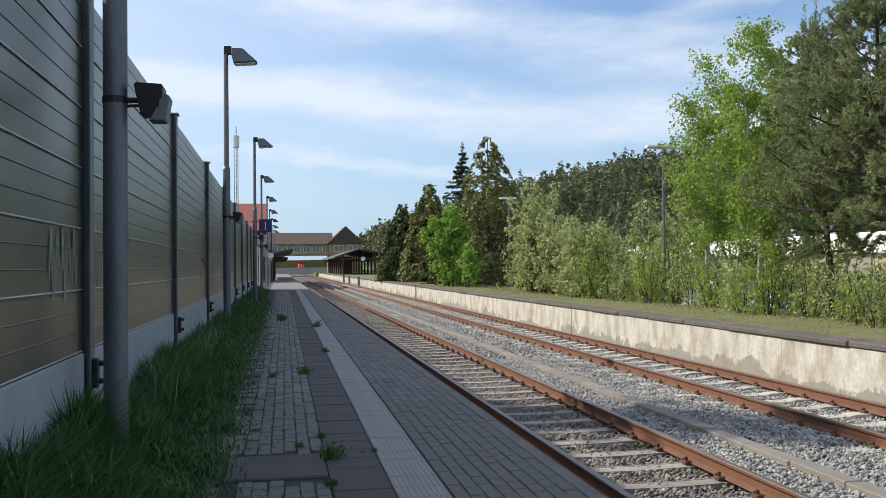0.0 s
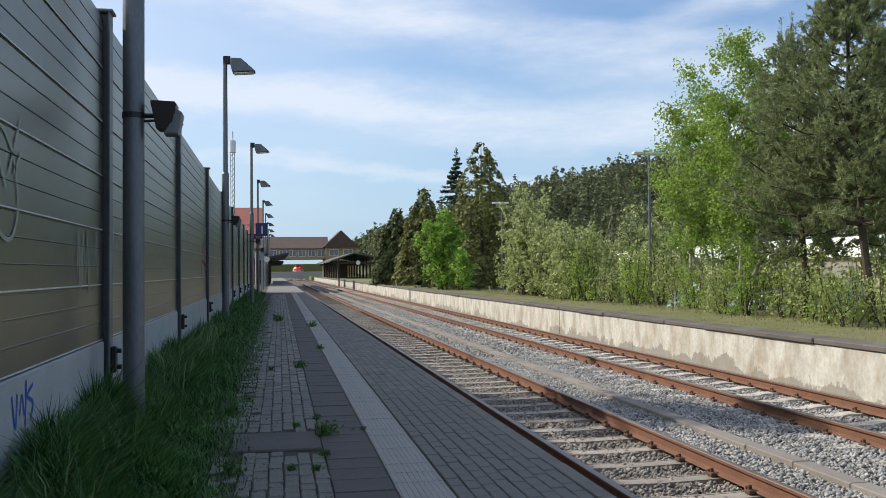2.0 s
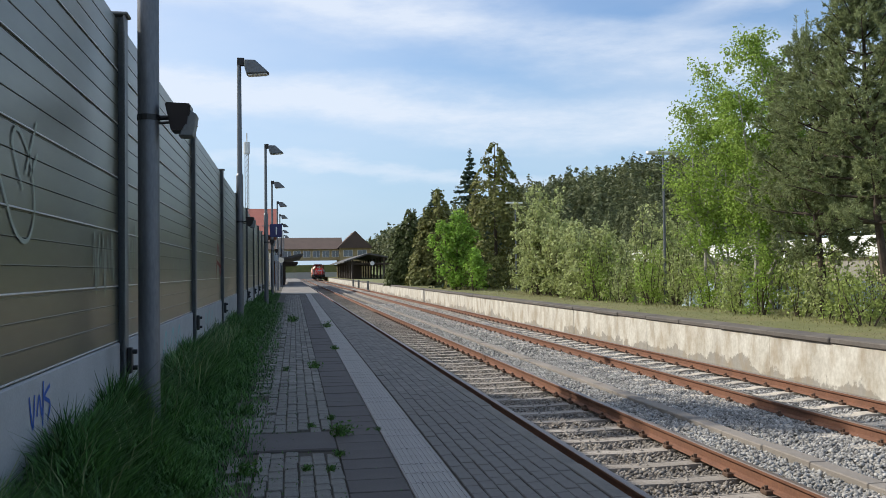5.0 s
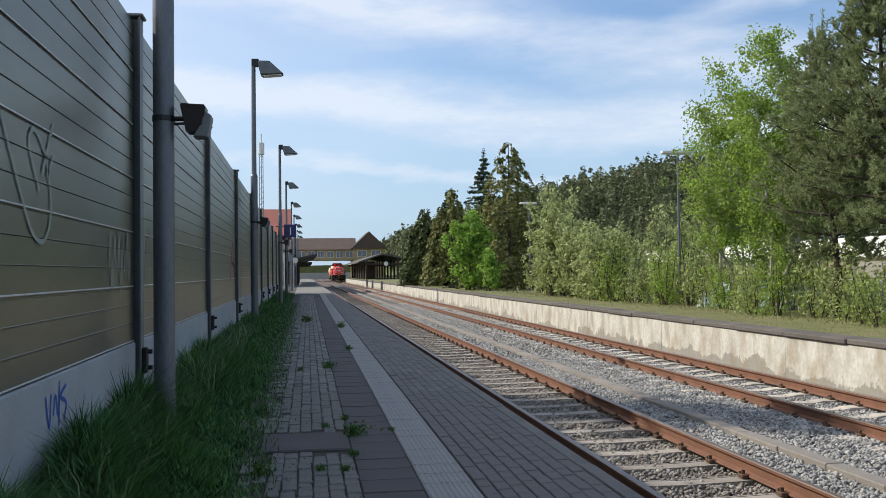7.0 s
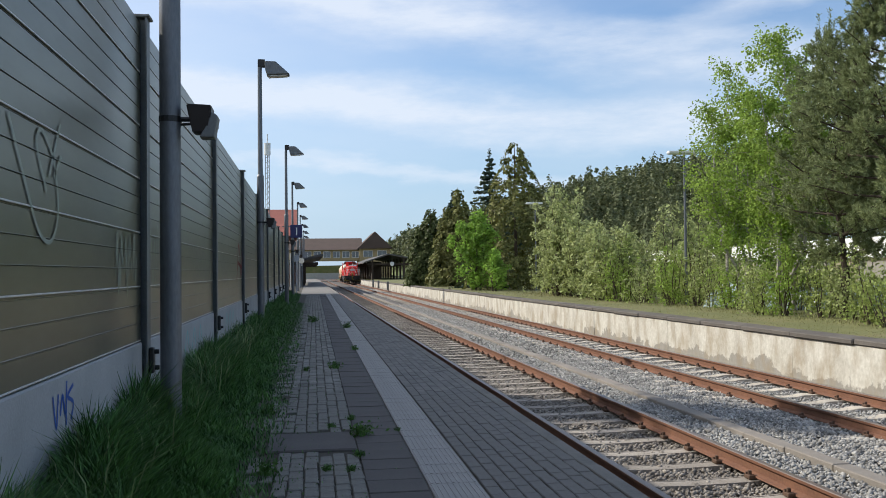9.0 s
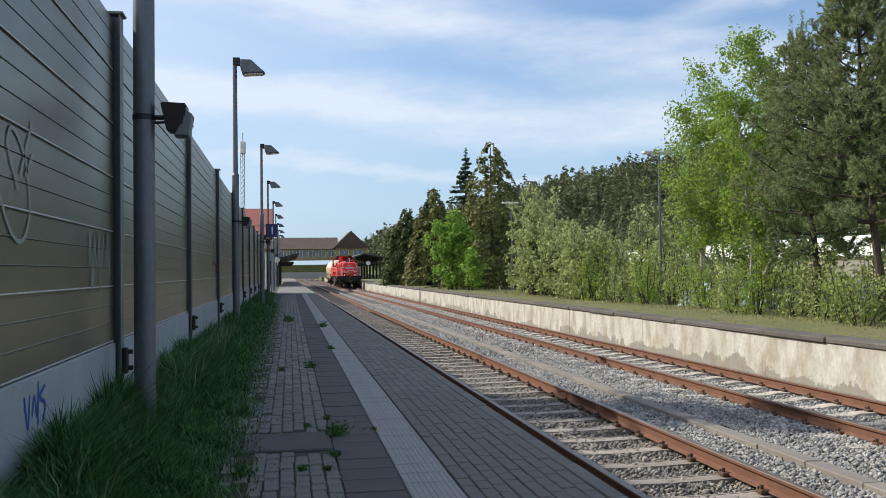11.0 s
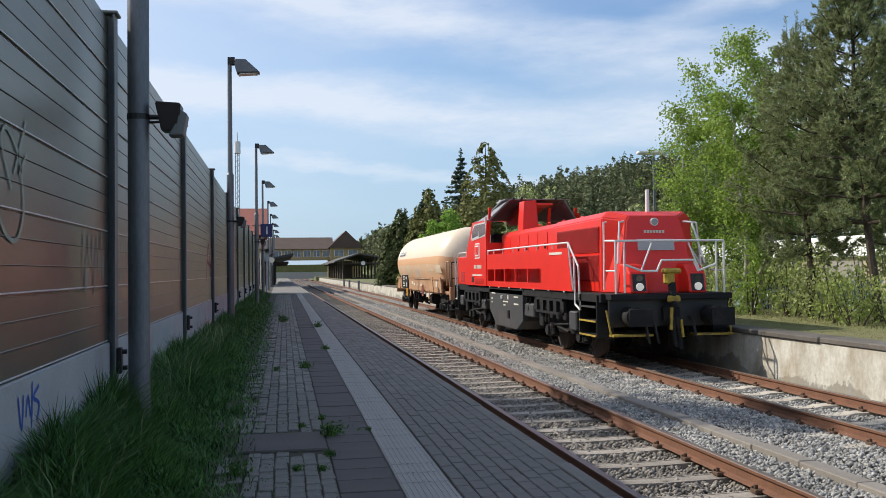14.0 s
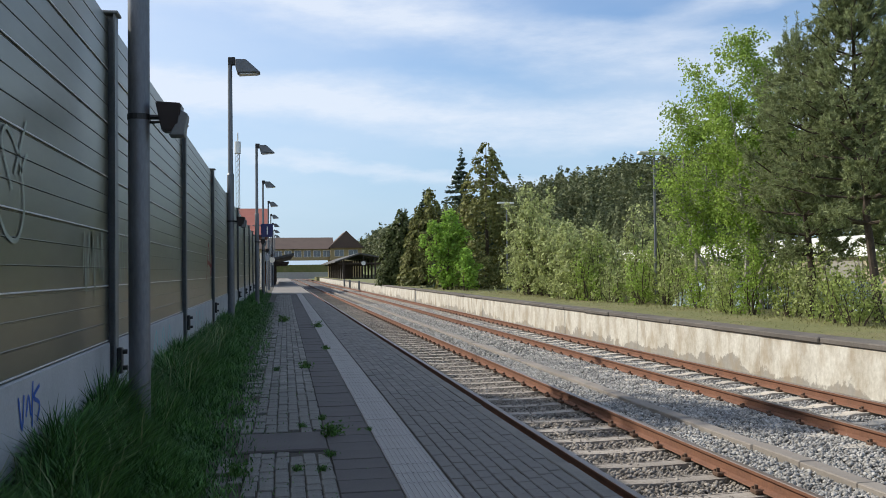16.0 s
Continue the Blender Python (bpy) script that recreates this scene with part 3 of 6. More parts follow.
def shrub(x, y, height, width, leaf, material, seed, label, stems=8, per=15, airy=0.0, z0=0.14):
    """A bush of many arching stems, leafy nearly from the ground, with gaps between them."""
    rng = np.random.default_rng(seed)
    bush = empty("shrub", pose(x, y, z0))
    pts, hubs = [], []
    bm = bmesh.new()
    for s_ in range(stems):
        a, h = rng.uniform(0, math.tau), height * rng.uniform(0.55, 1.0)
        r = width / 2 * rng.uniform(0.2, 1.0)
        foot = np.array([math.cos(a) * r * 0.25, math.sin(a) * r * 0.25, -0.05])
        tip = np.array([math.cos(a) * r, math.sin(a) * r, h])
        line = bent(foot, tip, rng, 0.06, 4)
        limb(bm, line, 0.010 + 0.006 * height, 0.004, 4)
        n_tw = int(4 + h * 5.0)
        for q in range(n_tw):
            f = (0.10 + airy) + (0.9 - airy) * (q + rng.random()) / n_tw
            k = min(3, int(f * 4))
            c = line[k] + (line[k + 1] - line[k]) * (f * 4 - k)
            side = (0.10 + 0.13 * width) * (1.15 - f * 0.75)
            c = c + rng.normal(size=3) * np.array([side, side, 0.10])
            p = cluster(c, int(per * rng.uniform(0.4, 1.5)), 0.20 * rng.uniform(0.6, 1.2) * np.array([1, 1, 1.2]), rng)
            pts.append(p)
            hubs.append(np.repeat(c[None], len(p), 0))
    part("branchwork", bm, BARK, bush)
    pts, hubs = np.concatenate(pts), np.concatenate(hubs)
    ok = pts[:, 2] > 0.04
    cards("foliage", pts[ok], seed + 3, leaf, material, bush, aspect=1.5, hubs=hubs[ok], wild=0.75)
    return tagged(bush, label, "shrub", "platform shrubs")


def thuja_tree(x, y, height, width, material, seed, label, tops=((0, 0, 1.0),), fronds=22, leaf=0.14, shape=0.62, z0=0.14):
    """A dense conical evergreen of drooping sprays, uneven in outline."""
    rng = np.random.default_rng(seed)
    tree = empty("thuja_tree", pose(x, y, z0))
    pts, hubs = [], []
    for dx, dy, scale in tops:
        h, w = height * scale, width * (0.55 + 0.45 * scale)
        bm = bmesh.new()
        rod(bm, (dx, dy, -0.1), (dx, dy, h * 0.97), h * 0.017, 0.02, n=8)
        part("trunk", bm, BARK, tree)
        n_ = int(h * fronds)
        for i in range(n_):
            f = 1 - (1 - (i + rng.random()) / n_) ** 0.62
            r = w / 2 * (1 - f) ** shape * rng.uniform(0.72, 1.08) + 0.04
            a = rng.uniform(0, math.tau)
            out = np.array([math.cos(a), math.sin(a), 0])
            c = np.array([dx, dy, h * (0.02 + 0.97 * f)]) + out * r
            k = int(34 * (0.5 + 0.5 * (1 - f)) + 8)
            t = rng.uniform(-1, 1, (k, 1))
            size = 0.30 + 0.30 * (1 - f)
            side = np.array([-out[1], out[0], 0])
            p = c + out * t * size * 0.55 + np.array([0, 0, -1.0]) * (t + 0.4 * t * t) * size * 0.75 + side * rng.normal(size=(k, 1)) * size * 0.32 * (1.1 - 0.5 * t) + rng.normal(size=(k, 3)) * 0.05
            pts.append(p)
            hubs.append(np.repeat((c - out * 0.5 + np.array([0, 0, -0.25]))[None], k, 0))
            if i % 3 == 0:      # shaded inner sprays
                q = np.array([dx, dy, 0]) + (c - np.array([dx, dy, 0])) * np.array([0.55, 0.55, 1]) + rng.normal(size=(16, 3)) * 0.25 * (1.05 - f)
                pts.append(q)
                hubs.append(np.repeat(np.array([[dx, dy, c[2]]]), 16, 0))
    pts, hubs = np.concatenate(pts), np.concatenate(hubs)
    ok = pts[:, 2] > 0.03
    cards("crown", pts[ok], seed, leaf, material, tree, aspect=1.9, spread=0.8, droop=0.4, hubs=hubs[ok], wild=0.45)
    return tagged(tree, label, "tree")


def spruce_tree(x, y, height, width, seed, label, leaf=0.12, z0=0.14):
    """A spruce: tiers of level boughs with upturned tips and gaps between the tiers."""
    rng = np.random.default_rng(seed)
    tree = empty("spruce_tree", pose(x, y, z0))
    bm = bmesh.new()
    rod(bm, (0, 0, -0.1), (0, 0, height), height * 0.016, 0.015, n=8)
    pts = []
    z = 0.4
    while z < height * 0.985:
        f = z / height
        r0 = width / 2 * (1 - f) ** 0.85 + 0.10
        for b in range(rng.integers(7, 11)):
            a, r = rng.uniform(0, math.tau), r0 * rng.uniform(0.6, 1.12)
            out = np.array([math.cos(a), math.sin(a), 0])
            side = np.array([-out[1], out[0], 0])
            k = int(12 + 46 * r)
            t = rng.uniform(0.08, 1, (k, 1)) ** 0.8
            line = out * r * t + np.array([0, 0, 1]) * (z + rng.normal() * 0.05 - 0.26 * r * t + 0.20 * r * t ** 3)
            pts.append(line + side * rng.uniform(-1, 1, (k, 1)) * 0.26 * r * (1.1 - t) + np.array([0, 0, -1]) * rng.random((k, 1)) * 0.12 + rng.normal(size=(k, 3)) * 0.025)
            rod(bm, (0, 0, z), tuple(out * r * 0.8 + np.array([0, 0, z - 0.14 * r])), 0.02, 0.006, n=4, ends=False)
        z += 0.30 + 0.28 * (1 - f)
    part("trunk", bm, BARK, tree)
    top = np.array([0, 0, height]) + rng.normal(size=(40, 3)) * np.array([0.05, 0.05, 0.22])
    pts = np.concatenate(pts + [top])
    pts = pts[pts[:, 2] > 0.03]
    cards("crown", pts, seed, leaf, SPRUCE, tree, aspect=2.2, spread=0.4, droop=0.1, hubs=pts * np.array([0.6, 0.6, 1]) - np.array([0, 0, 0.1]), wild=0.4)
    return tagged(tree, label, "tree")


def pine_tree(x, y, height, spread, seed, label, z0=0.14, base=0.22, needles=34, whorl=0.42, lean=(0.0, 0.0)):
    """A pine: whorls of upcurved limbs, each twig ending in bristly shoots, upright candles at the top."""
    rng = np.random.default_rng(seed)
    tree = empty("pine_tree", pose(x, y, z0))
    bm = bmesh.new()
    trunk = bent((0, 0, -0.1), (lean[0], lean[1], height), rng, 0.02, 6)
    limb(bm, trunk, height * 0.014, 0.022, 9)
    shoots = []
    z = height * base
    while z < height * 0.97:
        f = z / height
        k = min(5, int(f * 6))
        root = trunk[k] + (trunk[k + 1] - trunk[k]) * (f * 6 - k)
        g = (f - base) / (1 - base)
        a0 = rng.uniform(0, math.tau)
        n_ = rng.integers(5, 8)
        for b in range(n_):
            a = a0 + b * math.tau / n_ + rng.normal() * 0.25
            reach = spread * (1 - g) ** 0.8 * (0.75 + 0.5 * min(1, g * 4)) * rng.uniform(0.6, 1.1) * (1 if g > 0.1 else 0.8) + 0.15
            out = np.array([math.cos(a), math.sin(a), 0])
            rise = 0.15 + 0.6 * g
            tip = root + out * reach + np.array([0, 0, reach * rise])
            mid = root + out * reach * 0.55 + np.array([0, 0, reach * rise * 0.32])
            limb(bm, [root, mid, tip], 0.02 + 0.02 * (1 - g), 0.007, 5)
            side = np.array([-out[1], out[0], 0])
            for q in range(int(4 + 8 * reach)):
                t = rng.uniform(0.28, 1.0)
                c = root + (mid - root) * t / 0.55 if t < 0.55 else mid + (tip - mid) * (t - 0.55) / 0.45
                off = side * rng.normal() * 0.30 * reach * (1.15 - t) + np.array([0, 0, rng.normal() * 0.10 + 0.04])
                d = unit((out * rng.uniform(0.2, 1) + off * 1.2 / max(reach, 0.3) + np.array([0, 0, rng.uniform(0.15, 1.0)]) + rng.normal(size=3) * 0.25)[None])[0]
                e = c + off
                shoots.append((e, d, rng.uniform(0.16, 0.30)))
                if q % 3 == 0:
                    rod(bm, c, e, 0.008, 0.004, n=3, ends=False)
                for w in range(2):
                    d2 = unit((d + rng.normal(size=3) * 0.55)[None])[0]
                    shoots.append((e + rng.normal(size=3) * 0.09, d2, rng.uniform(0.12, 0.24)))
        z += whorl * rng.uniform(0.8, 1.2) * (1.1 - 0.35 * g)
    for w in range(9):
        shoots.append((trunk[6] + rng.normal(size=3) * np.array([0.12, 0.12, 0.12]), np.array([rng.normal() * 0.12, rng.normal() * 0.12, 1.0]), rng.uniform(0.25, 0.5)))
    part("trunk", bm, BARK, tree)
    c0 = np.repeat(np.array([q[0] for q in shoots]), needles, 0)
    d0 = np.repeat(np.array([q[1] for q in shoots]), needles, 0)
    l0 = np.repeat(np.array([q[2] for q in shoots]), needles)
    k = len(c0)
    t = rng.random(k)
    axis = unit(d0 * 0.9 + rng.normal(size=(k, 3)) * 0.50)
    length = 0.105 * rng.uniform(0.7, 1.2, k)
    c = c0 + d0 * (l0 * t)[:, None] + axis * (length * 0.45)[:, None]
    v = unit(np.cross(axis, rng.normal(size=(k, 3))))
    quads("crown", c, axis * (length * 0.5)[:, None], v * 0.0105, PINE, tree)
    return tagged(tree, label, "tree")


leaf_tree("birch_tree", 14.45, 26.0, ((0.1, 0.1, 8.6, 2.0), (1.0, 0.5, 7.9, 1.7), (-0.9, -0.5, 6.6, 1.9), (0.6, -0.7, 5.6, 1.7)), 0.066, BIRCH, BIRCHBARK, 11,
          "tall birch with fresh light green leaves and pale trunk", per=40, group="birches", base=0.27, radius=0.075, twigs=9, limbs_per_m=4.8, bunch=0.28)
leaf_tree("birch_tree", 13.95, 28.0, ((-0.1, 0.0, 8.0, 1.5), (-0.7, 0.3, 6.7, 1.3), (0.7, 0.2, 7.0, 1.4), (0.2, -0.6, 5.2, 1.5)), 0.066, BIRCH, BIRCHBARK, 23,
          "slender birch with airy light green crown", per=26, group="birches", base=0.27, radius=0.06, twigs=8, limbs_per_m=4.4, bunch=0.30)
pine_tree(13.5, 18.6, 7.75, 2.35, 31, "dense grey-green pine beside the disused platform", base=0.30, lean=(-0.45, 0.1))
pine_tree(13.45, 21.2, 7.15, 1.75, 37, "grey-green pine with upright shoots beside a birch", base=0.24, lean=(-0.3, 0))
pine_tree(16.6, 21.6, 7.4, 2.2, 39, "grey-green pine standing behind another pine", base=0.25)
thuja_tree(14.7, 63.4, 10.6, 6.8, THUJA, 41, "tall golden-green conical thuja", fronds=38)
spruce_tree(13.8, 68.0, 10.3, 6.4, 43, "dark blue-green layered spruce")
thuja_tree(13.2, 79.0, 8.8, 3.8, THUJA, 47, "golden-green thuja with several tops", fronds=24, leaf=0.17, tops=((0, 0, 1.0), (-1.0, 0.3, 0.82)))
spruce_tree(12.95, 81.0, 8.1, 5.0, 49, "dark layered spruce beside a thuja", leaf=0.15)
thuja_tree(11.35, 84.0, 7.3, 3.2, THUJAGREEN, 53, "dull green columnar conifer", fronds=26, leaf=0.17, tops=((0, 0, 1.0), (-0.9, 0.2, 0.78), (0.8, 0.4, 0.8)), shape=0.5)
thuja_tree(13.6, 96.0, 5.8, 3.6, THUJAGREEN, 54, "dull green conifer near the canopy", fronds=22, leaf=0.2)
leaf_tree("maple_tree", 11.15, 60.0, ((0.1, 0, 5.3, 1.5), (-0.8, 0.2, 4.3, 1.1), (0.7, 0.1, 4.1, 1.2)), 0.16, MAPLE, BARK, 59,
          "bushy maple with vivid spring green leaves", base=0.10, per=20, bunch=0.42, twigs=6)
leaf_tree("maple_tree", 11.7, 57.0, ((0, 0, 2.5, 0.9), (0.4, 0, 2.0, 0.8)), 0.15, MAPLE, BARK, 60, "low vivid green maple bush", "bush", base=0.06, per=18, bunch=0.34, twigs=6)

# a tall tree behind the barrier: only the shade of its top reaches the track
leaf_tree("lime_tree", -11.0, 22.4, ((0, 0, 16.3, 1.7), (0.2, 0.9, 15.0, 1.5)), 0.22, MAPLE, BARK, 61, "tall leafy tree standing behind the noise barrier", base=0.55, per=13, bunch=0.45, radius=0.2)

rs = random.Random(5)
SALLOW_LABEL, SHRUB_LABEL = "grey-green sallow shrub in spring leaf", "leafy green shrub along the disused platform"
# tall sallows, highest in the middle of the row
for i in range(13):
    f = i / 12
    h = (3.3 + 2.2 * math.exp(-((f - 0.36) / 0.24) ** 2)) * rs.uniform(0.88, 1.05)
    shrub(12.7 + rs.uniform(-0.3, 1.3), 50.0 - 13.0 * f, h, 1.5 + h * 0.30, 0.105, SALLOW, 100 + i, SALLOW_LABEL, stems=11, per=17, airy=0.02)
for i in range(5):      # slender taller stems
    h = rs.uniform(3.2, 4.4)
    shrub(13.0 + rs.uniform(-0.2, 1.2), 37.5 - 1.7 * i, h, 1.1, 0.085, SHRUB if i % 2 else SALLOW, 130 + i, SHRUB_LABEL if i % 2 else SALLOW_LABEL, stems=5, per=12)
for i in range(8):
    shrub(16.2 + rs.uniform(-0.3, 1.8), 54 - 3.4 * i, rs.uniform(2.6, 3.9), 2.0, 0.12, SALLOW, 140 + i, SALLOW_LABEL, stems=8, per=12)
# the hedge along the platform
for i in range(19):
    f = i / 18
    h = rs.uniform(1.35, 2.15) * (1 if f < 0.6 else 0.92)
    shrub(12.6 + rs.uniform(-0.3, 1.0), 38.0 - 18.6 * f, h, rs.uniform(1.0, 1.6), 0.058, (SHRUB, SALLOW, SHRUB, BIRCH)[i % 4], 160 + i,
          SALLOW_LABEL if i % 4 == 1 else SHRUB_LABEL, stems=7, per=15)
for i in range(15):
    shrub(14.3 + rs.uniform(-0.3, 1.5), 36.0 - 1.15 * i, rs.uniform(1.6, 2.6), 1.6, 0.08, SHRUB if i % 2 else SALLOW, 190 + i, SHRUB_LABEL if i % 2 else SALLOW_LABEL, stems=6, per=11)

for i, (x, y, h) in enumerate(((12.5, 18.6, 1.75), (12.9, 17.2, 1.6), (12.2, 17.6, 1.2), (13.9, 17.0, 2.0), (14.6, 19.0, 2.0), (15.6, 22.0, 2.2))):
    shrub(x, y, h, 1.3, 0.05, SHRUB, 220 + i, SHRUB_LABEL, stems=7, per=15)

# ---- far wood on the hill ----


def hill_height(x, y):
    return max(0.0, min(1.0, (x - 22) / 50.0)) * 14.0 + max(0.0, (x - 70)) * 0.19


bm = bmesh.new()
gx, gy = [24, 40, 60, 85, 110, 140, 180, 240, 330], [170, 240, 330, 460]
vv = [[bm.verts.new((x, y, -0.3 + hill_height(x, y) * (1 if y > 200 else 0.5) + (y - 240) * 0.02)) for y in gy] for x in gx]
for p, q in zip(vv, vv[1:]):
    for j in range(len(gy) - 1):
        bm.faces.new((p[j], q[j], q[j + 1], p[j + 1]))
for row in vv:
    bm.verts.new((row[0].co.x, row[0].co.y, -0.9))
tagged(part("hill", bm, FIELD), "low hill under a pine wood", "hill", kind="structure")
rng = np.random.default_rng(77)


def wood(name, spots, per, crown, size, material, seed, label):
    """Many far trees as one mesh: each a ragged, pointed crown of sprays."""
    rg_ = np.random.default_rng(seed)
    fp, fh = [], []
    for x, y, base_, h in spots:
        f = rg_.uniform(0.22, 1.0, per)
        n_b = 9
        ang = rg_.uniform(0, math.tau, n_b)[rg_.integers(0, n_b, per)] + rg_.normal(size=per) * 0.25
        r = crown * rg_.uniform(0.75, 1.2) * (1.0 - f) ** 0.42 * np.sqrt(rg_.uniform(0.1, 1.0, per))
        p = np.stack([x + np.cos(ang) * r, y + np.sin(ang) * r, base_ + f * h + 0.15 * r], 1)
        fp.append(p)
        fh.append(np.stack([np.full(per, x), np.full(per, y), p[:, 2] - 0.5], 1))
    return tagged(cards(name, np.concatenate(fp), seed, size, material, None, aspect=1.7, spread=0.6, hubs=np.concatenate(fh), wild=0.5), label, "wood", kind="stuff")


spots = []
for k in range(3600):
    x = 24 + 236 * rng.random() ** 1.25
    y = rng.uniform(172, 330) if x < 150 else rng.uniform(150, 300)
    if y < 215 and x < 34:
        continue
    spots.append((x, y, hill_height(x, y) * (1 if y > 215 else 0.55 + 0.45 * (y - 172) / 43), rng.uniform(9.5, 13.0) * (1.0 if x > 30 else 0.85) + (rng.uniform(1.5, 2.5) if rng.random() < 0.04 else 0)))
wood("pine_wood", spots, 95, 2.0, 0.50, FARWOOD, 78, "dense dark pine wood on the far hill")
# nearer belt of trees behind the yard, over the white hall
spots = []
for k in range(130):
    x, y = rng.uniform(40, 60), rng.uniform(34, 190)
    spots.append((x, y, 0.1, rng.uniform(5.5, 8.5) + y * 0.028))
wood("tree_belt", spots, 900, 2.2, 0.24, FARWOOD, 79, "belt of dark trees behind the white hall")

# ---- white hall behind the shrubs ----
hall = empty("industrial_hall", pose(0, 0, 0.05))
bm = bmesh.new()
box(bm, 31.0, 38.0, 22, 112, 0, 1.9)
part("wall", bm, mat("tan wall", (0.42, 0.36, 0.25), 0.9, vary=0.2, scale=0.3, fine=4), hall)
bm = bmesh.new()
box(bm, 30.7, 38.3, 21.8, 112.2, 1.9, 3.05, 0.05)
part("roof", bm, mat("white roof sheet", (0.80, 0.79, 0.77), 0.6, vary=0.1, scale=0.3, fine=3), hall, "white fascia and roof")
for i in range(14):
    bm = bmesh.new()
    box(bm, 30.94, 31.0, 26 + i * 6, 29.5 + i * 6, 0.1, 1.7)
    part("gate", bm, mat("hall gate", (0.30, 0.28, 0.24), 0.7) if i == 0 else bpy.data.materials["hall gate"], hall)
tagged(hall, "long low industrial hall with white roof behind shrubs", "hall")

# ---- bridge-like station building over the tracks ----
station = empty("station_building", pose(0, 0, -0.55))
Y0, Y1 = 236.0, 248.0
bm = bmesh.new()
box(bm, -14, 13.2, Y0, Y1, 5.2, 8.1)
box(bm, -14, -5.5, Y0, Y1, 0, 5.2)
part("wall", bm, YELLOW, station, "yellow plastered wall spanning the tracks")
bm = bmesh.new()
prism(bm, [(Y0 - 0.8, 8.0), ((Y0 + Y1) / 2, 11.2), (Y1 + 0.8, 8.0)], "x", -15, 14)
part("roof", bm, BROWNTILE, station, "brown tiled pitched roof")
bm = bmesh.new()
box(bm, 13.0, 21.0, Y0 - 2.0, Y1, -0.0, 8.3)
part("tower_wall", bm, YELLOW, station)
bm = bmesh.new()
prism(bm, [(12.4, 8.2), (17.0, 12.6), (21.6, 8.2)], "y", Y0 - 2.8, Y1 + 0.5)
part("gable_roof", bm, BROWNTILE, station, "brown tiled gable roof")
PANE = mat("dull window pane", (0.18, 0.20, 0.22), 0.15, spec=0.7)


def facade_window(x0, x1, z0, z1, y):
    bm = bmesh.new()
    box(bm, x0, x1, y - 0.06, y - 0.01, z0, z1)
    w = part("window", bm, WHITE, station, "white-framed window")
    k = max(1, round((x1 - x0) / 1.1))
    for i in range(k):
        a = x0 + 0.1 + (x1 - x0 - 0.1) * i / k
        bm = bmesh.new()
        box(bm, a, a + (x1 - x0 - 0.1) / k - 0.1, y - 0.09, y - 0.06, z0 + 0.1, z1 - 0.1)
        part("pane", bm, PANE, w)


for i in range(7):
    facade_window(-3.6 + i * 2.45, -1.75 + i * 2.45, 5.9, 7.6, Y0)
for x in (14.0, 17.6):
    facade_window(x, x + 2.4, 6.0, 7.7, Y0 - 2.0)
tagged(station, "yellow station building with brown roof bridging the tracks", "station building")

# pale wall and bank beyond, seen under the building
bm = bmesh.new()
box(bm, -6, 40, 285, 286, -0.55, 1.5)
tagged(part("boundary_wall", bm, CONCRETE), "pale low wall beyond the station", "wall", kind="structure")
bm = bmesh.new()
prism(bm, [(-20, -0.8), (-20, 5.5), (0, 4.2), (45, 4.5), (45, -0.8)], "y", 340, 350)
tagged(part("bank", bm, DRYGRASS), "grassy bank beyond the station", "bank", kind="structure")

# ---- platform canopies ----


def canopy(x0, x1, y0, y1, zl, zp, zr, base, label, posts_x):
    c = empty("platform_canopy", pose(0, 0, base))
    xm = x0 + (x1 - x0) * 0.46
    bm = bmesh.new()
    prism(bm, [(x0, zl), (xm, zp), (x1, zr), (x1, zr - 0.28), (xm, zp - 0.25), (x0, zl - 0.22)], "y", y0, y1)
    part("roof", bm, ROOFFELT, c, "dark felt canopy roof")
    y = y0 + 0.6
    while y < y1:
        for x in posts_x:
            bm = bmesh.new()
            top = zl + (zp - zl) * (x - x0) / (xm - x0) if x < xm else zp + (zr - zp) * (x - xm) / (x1 - xm)
            box(bm, x - 0.15, x + 0.15, y - 0.15, y + 0.15, 0, top - 0.2)
            part("post", bm, TIMBER, c)
        bm = bmesh.new()
        box(bm, x0 + 0.6, x1 - 0.6, y - 0.12, y + 0.12, min(zl, zr) - 0.55, min(zl, zr) - 0.25)
        part("beam", bm, TIMBER, c)
        y += 6.5
    return tagged(c, label, "canopy", "platform canopies")


can = canopy(9.6, 19.2, 160, 212, 3.15, 4.65, 3.7, 0.16, "dark timber canopy on the disused platform", (11.2, 16.8))
bm = bmesh.new()
box(bm, 11.6, 13.4, 168, 208, 0, 3.3)
part("waiting_room", bm, TIMBER, can, "dark boarded waiting room under the canopy")
canopy(-3.2, 1.7, 108, 150, 3.0, 3.15, 3.75, 0.0, "dark platform canopy beside the station house", (-2.6, -0.6))
bm = bmesh.new()
rod(bm, (14.6, 159.6, 2.95), (14.6, 159.8, 2.95), 0.45, n=24)
rod(bm, (14.6, 159.7, 3.3), (14.6, 159.7, 4.3), 0.05, n=8)
clock = part("clock", bm, BLACK, can, "round platform clock hanging under the canopy")
clock.location.z = -0.16
bm = bmesh.new()
rod(bm, (14.6, 159.58, 2.95), (14.6, 159.6, 2.95), 0.38, n=24)
part("clock_face", bm, WHITE, clock, "plain white clock face")

